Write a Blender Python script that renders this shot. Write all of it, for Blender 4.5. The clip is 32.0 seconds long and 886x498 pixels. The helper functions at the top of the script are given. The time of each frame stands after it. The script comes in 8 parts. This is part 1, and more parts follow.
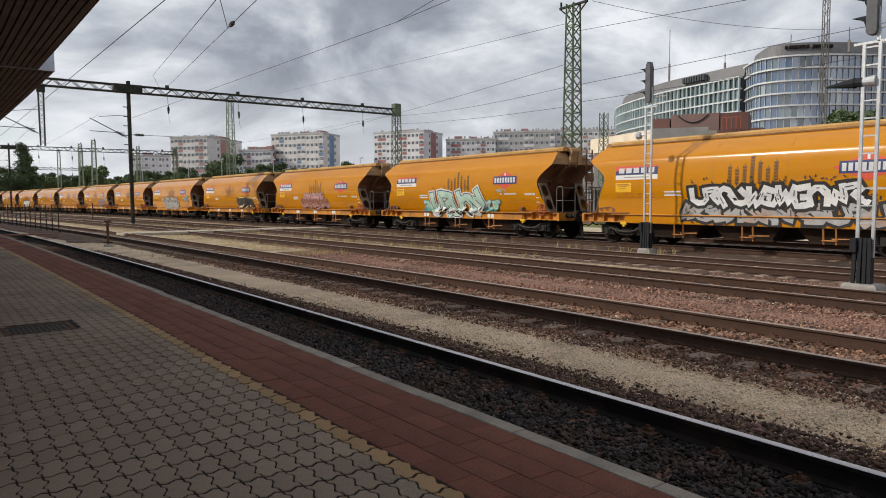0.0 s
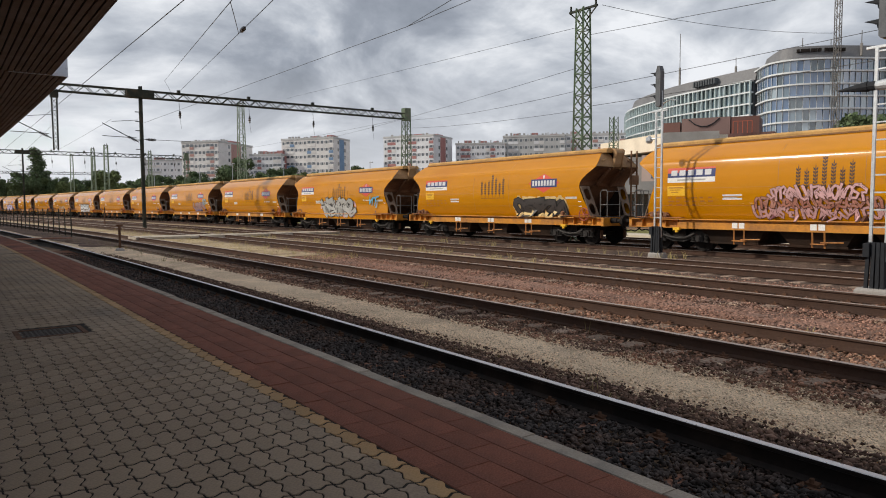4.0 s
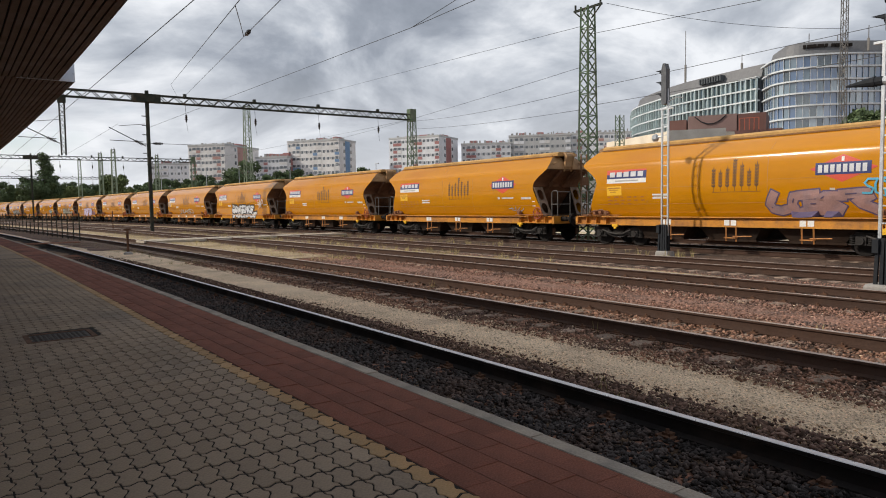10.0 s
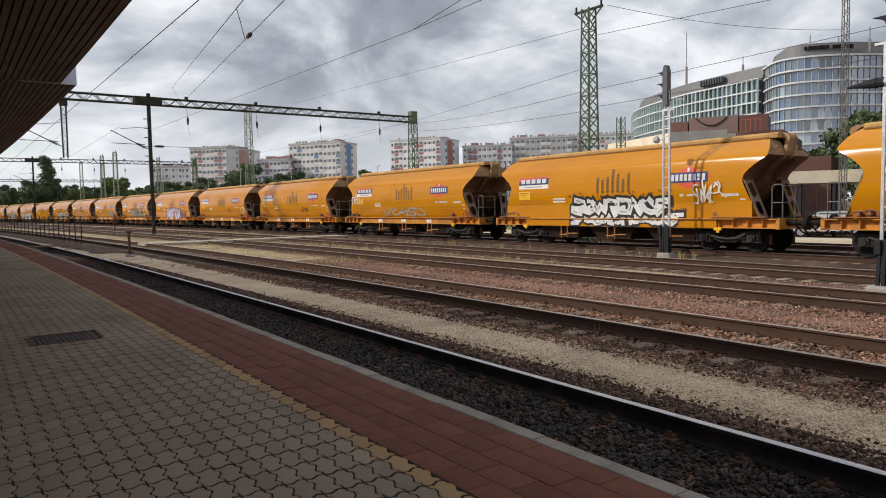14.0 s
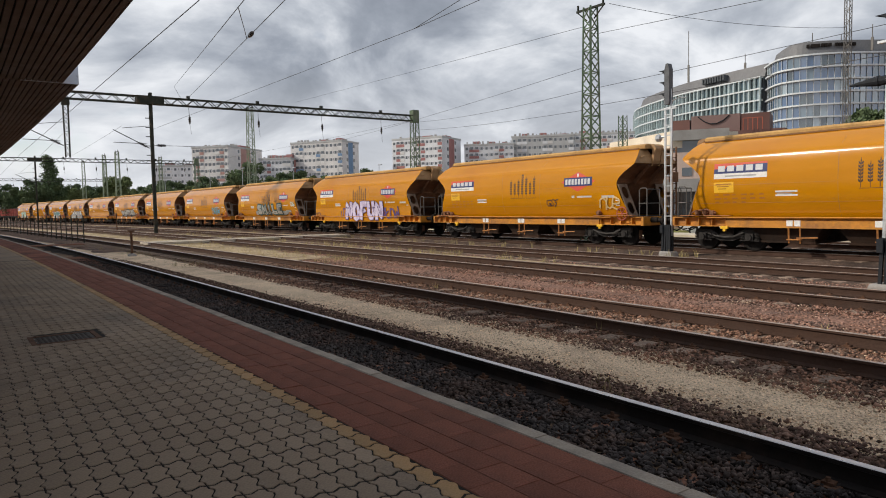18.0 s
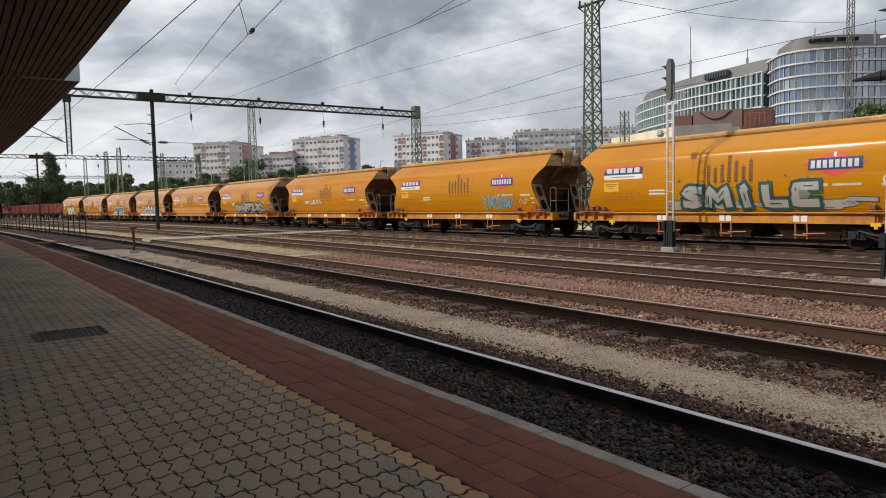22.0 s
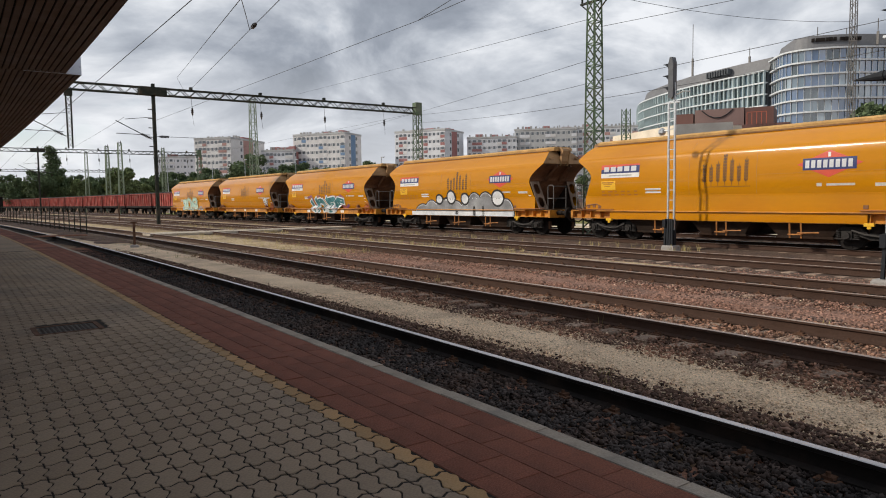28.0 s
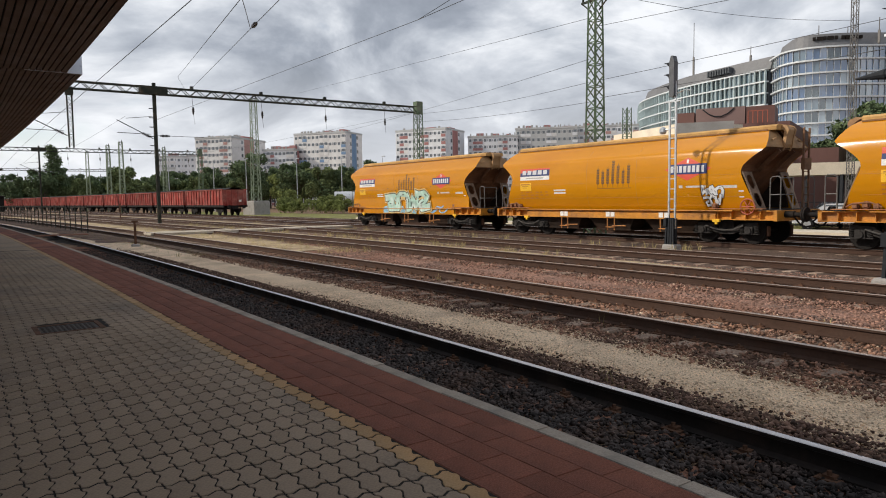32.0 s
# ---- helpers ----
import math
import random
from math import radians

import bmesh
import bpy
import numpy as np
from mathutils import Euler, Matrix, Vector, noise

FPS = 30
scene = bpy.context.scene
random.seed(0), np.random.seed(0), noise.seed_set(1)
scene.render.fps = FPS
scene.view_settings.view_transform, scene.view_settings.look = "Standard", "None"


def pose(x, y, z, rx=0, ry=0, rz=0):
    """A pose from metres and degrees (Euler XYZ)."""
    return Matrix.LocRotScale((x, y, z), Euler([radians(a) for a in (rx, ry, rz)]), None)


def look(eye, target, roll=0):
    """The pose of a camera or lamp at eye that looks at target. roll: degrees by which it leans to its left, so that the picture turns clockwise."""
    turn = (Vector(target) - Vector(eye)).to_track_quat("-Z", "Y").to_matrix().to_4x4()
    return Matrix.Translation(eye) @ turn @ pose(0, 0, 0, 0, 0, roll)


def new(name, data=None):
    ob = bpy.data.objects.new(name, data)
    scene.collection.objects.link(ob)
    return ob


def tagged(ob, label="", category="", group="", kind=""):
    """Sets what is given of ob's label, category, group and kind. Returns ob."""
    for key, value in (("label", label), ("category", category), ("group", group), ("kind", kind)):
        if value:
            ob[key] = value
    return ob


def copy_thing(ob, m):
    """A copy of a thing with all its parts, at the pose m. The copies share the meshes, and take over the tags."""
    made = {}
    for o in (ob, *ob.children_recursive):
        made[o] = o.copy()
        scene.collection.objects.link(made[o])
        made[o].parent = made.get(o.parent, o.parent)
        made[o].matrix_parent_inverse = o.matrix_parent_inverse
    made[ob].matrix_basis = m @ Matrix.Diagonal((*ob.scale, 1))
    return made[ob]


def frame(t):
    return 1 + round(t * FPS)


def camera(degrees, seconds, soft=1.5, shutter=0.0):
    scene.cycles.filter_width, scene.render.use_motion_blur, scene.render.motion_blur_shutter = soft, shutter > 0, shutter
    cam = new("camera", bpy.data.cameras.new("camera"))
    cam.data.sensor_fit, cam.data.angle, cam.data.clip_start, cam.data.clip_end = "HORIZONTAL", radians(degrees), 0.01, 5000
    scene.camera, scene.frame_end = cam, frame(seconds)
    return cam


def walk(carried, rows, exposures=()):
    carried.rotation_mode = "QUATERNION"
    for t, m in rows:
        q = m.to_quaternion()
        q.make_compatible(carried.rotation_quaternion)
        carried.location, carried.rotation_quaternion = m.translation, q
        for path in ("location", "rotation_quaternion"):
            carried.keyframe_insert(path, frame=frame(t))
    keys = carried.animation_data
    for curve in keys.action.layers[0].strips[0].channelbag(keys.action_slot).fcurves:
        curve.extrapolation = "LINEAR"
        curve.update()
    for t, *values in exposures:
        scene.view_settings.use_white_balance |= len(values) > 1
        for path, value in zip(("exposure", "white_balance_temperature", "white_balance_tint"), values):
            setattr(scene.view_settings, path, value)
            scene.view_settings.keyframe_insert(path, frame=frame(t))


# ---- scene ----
cam = camera(65.62, 32.0, soft=1.0)
EYE = (0.0, 0.0, 1.747)
TURNS = [
    (0, 85.93, 0.28, 53.27), (0.5, 85.93, 0.18, 53.47), (1, 85.95, -0.09, 53.52), (1.5, 85.86, 0.03, 53.57), (2, 85.91, 0.06, 53.69),
    (2.5, 86.01, 0.19, 53.90), (3, 86.05, 0.10, 54.01), (3.5, 86.24, 0.21, 54.08), (5.5, 86.37, 0.47, 53.94), (6, 86.57, 0.62, 53.80),
    (6.5, 86.61, 0.73, 53.82), (7, 86.53, 0.83, 53.93), (7.5, 86.47, 0.83, 54.19), (8, 86.59, 0.76, 54.37), (8.5, 86.66, 0.83, 54.55),
    (9, 86.59, 0.74, 54.62), (9.5, 86.47, 0.76, 54.58), (10, 86.33, 0.90, 54.59), (10.5, 86.20, 0.94, 54.55), (11, 86.16, 0.97, 54.52),
    (11.5, 86.17, 1.00, 54.50), (12, 86.33, 1.09, 54.54), (12.5, 86.37, 0.99, 54.60), (13, 86.54, 0.97, 54.63), (13.5, 86.58, 1.00, 54.65),
    (14, 86.51, 1.01, 54.70), (14.5, 86.41, 1.13, 54.79), (16.5, 86.31, 1.23, 54.73), (17, 86.41, 1.27, 54.78), (17.5, 86.45, 1.11, 54.78),
    (18, 86.41, 1.08, 54.85), (18.5, 86.34, 1.07, 54.88), (19, 86.16, 1.17, 54.85), (19.5, 85.97, 1.21, 55.02), (20, 85.84, 1.26, 55.01),
    (20.5, 85.89, 1.12, 55.07), (21, 85.92, 1.09, 55.02), (21.5, 85.99, 1.17, 54.97), (22, 86.09, 1.22, 54.99), (22.5, 86.16, 1.17, 55.14),
    (23, 86.14, 1.08, 55.15), (23.5, 86.07, 1.01, 55.15), (24, 86.11, 0.87, 55.13), (24.5, 86.14, 0.83, 55.13), (25, 86.18, 0.89, 55.10),
    (25.5, 86.24, 0.80, 55.03), (27.5, 86.00, 0.83, 55.05), (28, 85.82, 0.77, 55.05), (28.5, 85.74, 0.82, 55.05), (29, 85.75, 0.88, 55.06),
    (29.5, 85.69, 0.90, 55.04), (30, 85.67, 0.94, 55.07), (30.5, 85.61, 0.76, 55.12), (31, 85.63, 0.60, 55.17), (31.5, 85.65, 0.71, 55.13),
    (32, 85.74, 0.80, 55.12)]
walk(cam, [(t, pose(*EYE, rx, ry, rz)) for t, rx, ry, rz in TURNS],
     exposures=((0.0, 0.18), (4.0, 0.20), (8.0, 0.25), (14.0, 0.26), (20.0, 0.18), (24.0, 0.25), (27.0, 0.22), (29.0, 0.22), (31.0, 0.33), (32.0, 0.34)))

# ---- light ----
world = bpy.data.worlds.new("sky")
scene.world = world
world.use_nodes = True
SUN_ELEV, SUN_AZ = 33.0, 212.0     # degrees; azimuth clockwise from +y, so the sun stands behind the camera


def build_sky():
    nt = world.node_tree
    nt.nodes.clear()
    out = nt.nodes.new("ShaderNodeOutputWorld")
    bg = nt.nodes.new("ShaderNodeBackground")
    sky = nt.nodes.new("ShaderNodeTexSky")
    sky.sky_type, sky.sun_disc = "NISHITA", False
    sky.sun_elevation, sky.sun_rotation = radians(SUN_ELEV), radians(SUN_AZ)
    co = nt.nodes.new("ShaderNodeTexCoord")
    sep = nt.nodes.new("ShaderNodeSeparateXYZ")
    nt.links.new(co.outputs["Generated"], sep.inputs[0])
    # clouds lie on a flat layer: divide by height above the horizon
    zz = nt.nodes.new("ShaderNodeMath"); zz.operation = "MAXIMUM"; zz.inputs[1].default_value = 0.0
    nt.links.new(sep.outputs[2], zz.inputs[0])
    za = nt.nodes.new("ShaderNodeMath"); za.operation = "ADD"; za.inputs[1].default_value = 0.34
    nt.links.new(zz.outputs[0], za.inputs[0])
    dx = nt.nodes.new("ShaderNodeMath"); dx.operation = "DIVIDE"
    dy = nt.nodes.new("ShaderNodeMath"); dy.operation = "DIVIDE"
    nt.links.new(sep.outputs[0], dx.inputs[0]); nt.links.new(za.outputs[0], dx.inputs[1])
    nt.links.new(sep.outputs[1], dy.inputs[0]); nt.links.new(za.outputs[0], dy.inputs[1])
    cmb = nt.nodes.new("ShaderNodeCombineXYZ")
    nt.links.new(dx.outputs[0], cmb.inputs[0]); nt.links.new(dy.outputs[0], cmb.inputs[1])
    n1 = nt.nodes.new("ShaderNodeTexNoise")
    n1.inputs["Scale"].default_value, n1.inputs["Detail"].default_value, n1.inputs["Roughness"].default_value = 2.1, 8, 0.56
    n1.inputs["Distortion"].default_value = 0.35
    n2 = nt.nodes.new("ShaderNodeTexNoise")
    n2.inputs["Scale"].default_value, n2.inputs["Detail"].default_value, n2.inputs["Roughness"].default_value = 1.0, 5, 0.5
    mp = nt.nodes.new("ShaderNodeMapping")
    mp.inputs["Location"].default_value = (7.9, 4.7, 0.0)
    nt.links.new(cmb.outputs[0], mp.inputs[0])
    nt.links.new(mp.outputs[0], n1.inputs["Vector"]); nt.links.new(cmb.outputs[0], n2.inputs["Vector"])
    shade = nt.nodes.new("ShaderNodeValToRGB")       # cloud brightness
    e = shade.color_ramp.elements
    e[0].position, e[0].color = 0.34, (0.205, 0.232, 0.278, 1)
    e[1].position, e[1].color = 0.64, (0.75, 0.77, 0.805, 1)
    m = e.new(0.44); m.color = (0.295, 0.325, 0.38, 1)
    m = e.new(0.53); m.color = (0.46, 0.492, 0.545, 1)
    nt.links.new(n1.outputs["Fac"], shade.inputs[0])
    cover = nt.nodes.new("ShaderNodeMapRange")
    cover.inputs[1].default_value, cover.inputs[2].default_value = 0.62, 0.70
    nt.links.new(n2.outputs["Fac"], cover.inputs[0])
    sk = nt.nodes.new("ShaderNodeMix"); sk.data_type = "RGBA"; sk.blend_type = "MULTIPLY"
    sk.inputs[0].default_value = 1.0
    nt.links.new(sky.outputs[0], sk.inputs[6]); sk.inputs[7].default_value = (0.10, 0.10, 0.10, 1)
    mix = nt.nodes.new("ShaderNodeMix"); mix.data_type = "RGBA"
    nt.links.new(cover.outputs[0], mix.inputs[0])
    nt.links.new(shade.outputs[0], mix.inputs[6]); nt.links.new(sk.outputs[2], mix.inputs[7])
    # bright haze near the horizon
    hz = nt.nodes.new("ShaderNodeMapRange")
    hz.inputs[1].default_value, hz.inputs[2].default_value = 0.02, 0.20
    hz.inputs[3].default_value, hz.inputs[4].default_value = 0.65, 0.0
    nt.links.new(sep.outputs[2], hz.inputs[0])
    mix2 = nt.nodes.new("ShaderNodeMix"); mix2.data_type = "RGBA"
    nt.links.new(hz.outputs[0], mix2.inputs[0])
    nt.links.new(mix.outputs[2], mix2.inputs[6]); mix2.inputs[7].default_value = (0.74, 0.752, 0.778, 1)
    # brightening of the thin cloud round the veiled sun
    dot = nt.nodes.new("ShaderNodeVectorMath"); dot.operation = "DOT_PRODUCT"
    nt.links.new(co.outputs["Generated"], dot.inputs[0])
    ce = math.cos(radians(SUN_ELEV))
    dot.inputs[1].default_value = (ce * math.sin(radians(SUN_AZ)), ce * math.cos(radians(SUN_AZ)), math.sin(radians(SUN_ELEV)))
    pos = nt.nodes.new("ShaderNodeMath"); pos.operation = "MAXIMUM"; pos.inputs[1].default_value = 0.0
    nt.links.new(dot.outputs["Value"], pos.inputs[0])
    pw = nt.nodes.new("ShaderNodeMath"); pw.operation = "POWER"; pw.inputs[1].default_value = 60.0
    nt.links.new(pos.outputs[0], pw.inputs[0])
    glow = nt.nodes.new("ShaderNodeMix"); glow.data_type = "RGBA"; glow.blend_type = "ADD"
    nt.links.new(pw.outputs[0], glow.inputs[0])
    nt.links.new(mix2.outputs[2], glow.inputs[6]); glow.inputs[7].default_value = (2.4, 2.1, 1.7, 1)
    nt.links.new(glow.outputs[2], bg.inputs[0])
    bg.inputs[1].default_value = 1.0
    nt.links.new(bg.outputs[0], out.inputs[0])


build_sky()
sun = new("sun", bpy.data.lights.new("sun", "SUN"))
sun.data.energy, sun.data.angle, sun.data.color = 2.45, radians(2.2), (1.0, 0.92, 0.80)
sun.matrix_basis = look((0, 0, 60), Vector((0, 0, 60)) - Vector((
    math.cos(radians(SUN_ELEV)) * math.sin(radians(SUN_AZ)), math.cos(radians(SUN_ELEV)) * math.cos(radians(SUN_AZ)), math.sin(radians(SUN_ELEV)))))


# ---- materials ----
def material(name, color, rough=0.7, metal=0.0, var=0.18, scale=3.0, fine=40.0, fine_amt=0.12, bump=0.0, bump_scale=60.0,
             stain=None, stain_amt=0.0, stain_scale=0.8, island=0.0, obrand=0.0, coat=0.0, stretch=(1, 1, 1), spec=0.5, gloss_var=1.0):
    """Principled surface: broad variation, fine grain, stains, relief."""
    m = bpy.data.materials.new(name)
    m.use_nodes = True
    nt = m.node_tree
    N, L = nt.nodes, nt.links
    b = N["Principled BSDF"]
    b.inputs["Roughness"].default_value, b.inputs["Metallic"].default_value = rough, metal
    b.inputs["Specular IOR Level"].default_value = spec * (0.35 if rough >= 0.7 else 1.0)
    b.inputs["Coat Weight"].default_value = coat
    b.inputs["Coat Roughness"].default_value = 0.12
    co = N.new("ShaderNodeTexCoord")
    mp = N.new("ShaderNodeMapping")
    mp.inputs["Scale"].default_value = stretch
    L.new(co.outputs["Object"], mp.inputs[0])

    def tex(s, detail=4, r=0.55):
        n = N.new("ShaderNodeTexNoise")
        n.inputs["Scale"].default_value, n.inputs["Detail"].default_value, n.inputs["Roughness"].default_value = s, detail, r
        L.new(mp.outputs[0], n.inputs["Vector"])
        return n.outputs["Fac"]

    def ranged(sock, lo, hi, a=0.3, c=0.7):
        r = N.new("ShaderNodeMapRange")
        for i, v in enumerate((a, c, lo, hi)):
            r.inputs[i + 1].default_value = v
        L.new(sock, r.inputs[0])
        return r.outputs[0]

    def times(a, c):
        k = N.new("ShaderNodeMath"); k.operation = "MULTIPLY"
        L.new(a, k.inputs[0]); L.new(c, k.inputs[1])
        return k.outputs[0]
    val = ranged(tex(scale), 1 - var, 1 + var)
    if fine_amt:
        val = times(val, ranged(tex(fine, 3), 1 - fine_amt, 1 + fine_amt))
    if island:
        g = N.new("ShaderNodeNewGeometry")
        val = times(val, ranged(g.outputs["Random Per Island"], 1 - island, 1 + island, 0, 1))
    if obrand:
        g = N.new("ShaderNodeObjectInfo")
        val = times(val, ranged(g.outputs["Random"], 1 - obrand, 1 + obrand, 0, 1))
    base = N.new("ShaderNodeRGB"); base.outputs[0].default_value = (*color, 1)
    col = base.outputs[0]
    if stain:
        mx = N.new("ShaderNodeMix"); mx.data_type = "RGBA"
        L.new(ranged(tex(stain_scale, 6, 0.6), 0, stain_amt, 0.46, 0.66), mx.inputs[0])
        L.new(col, mx.inputs[6]); mx.inputs[7].default_value = (*stain, 1)
        col = mx.outputs[2]
    hs = N.new("ShaderNodeHueSaturation")
    L.new(val, hs.inputs["Value"]); L.new(col, hs.inputs["Color"])
    L.new(hs.outputs[0], b.inputs["Base Color"])
    L.new(ranged(tex(scale * 2.3), max(0.02, rough - 0.1 * gloss_var), min(1, rough + 0.12 * gloss_var)), b.inputs["Roughness"])
    if bump:
        bp = N.new("ShaderNodeBump")
        bp.inputs["Strength"].default_value, bp.inputs["Distance"].default_value = 1.0, bump
        L.new(tex(bump_scale, 3), bp.inputs["Height"])
        L.new(bp.outputs[0], b.inputs["Normal"])
    return m


def glass(name, tint=(0.05, 0.07, 0.09), rough=0.05, ior=1.6):
    m = bpy.data.materials.new(name)
    m.use_nodes = True
    b = m.node_tree.nodes["Principled BSDF"]
    b.inputs["Base Color"].default_value = (*tint, 1)
    b.inputs["Roughness"].default_value, b.inputs["Specular IOR Level"].default_value = rough, 0.9
    b.inputs["IOR"].default_value = ior
    return m


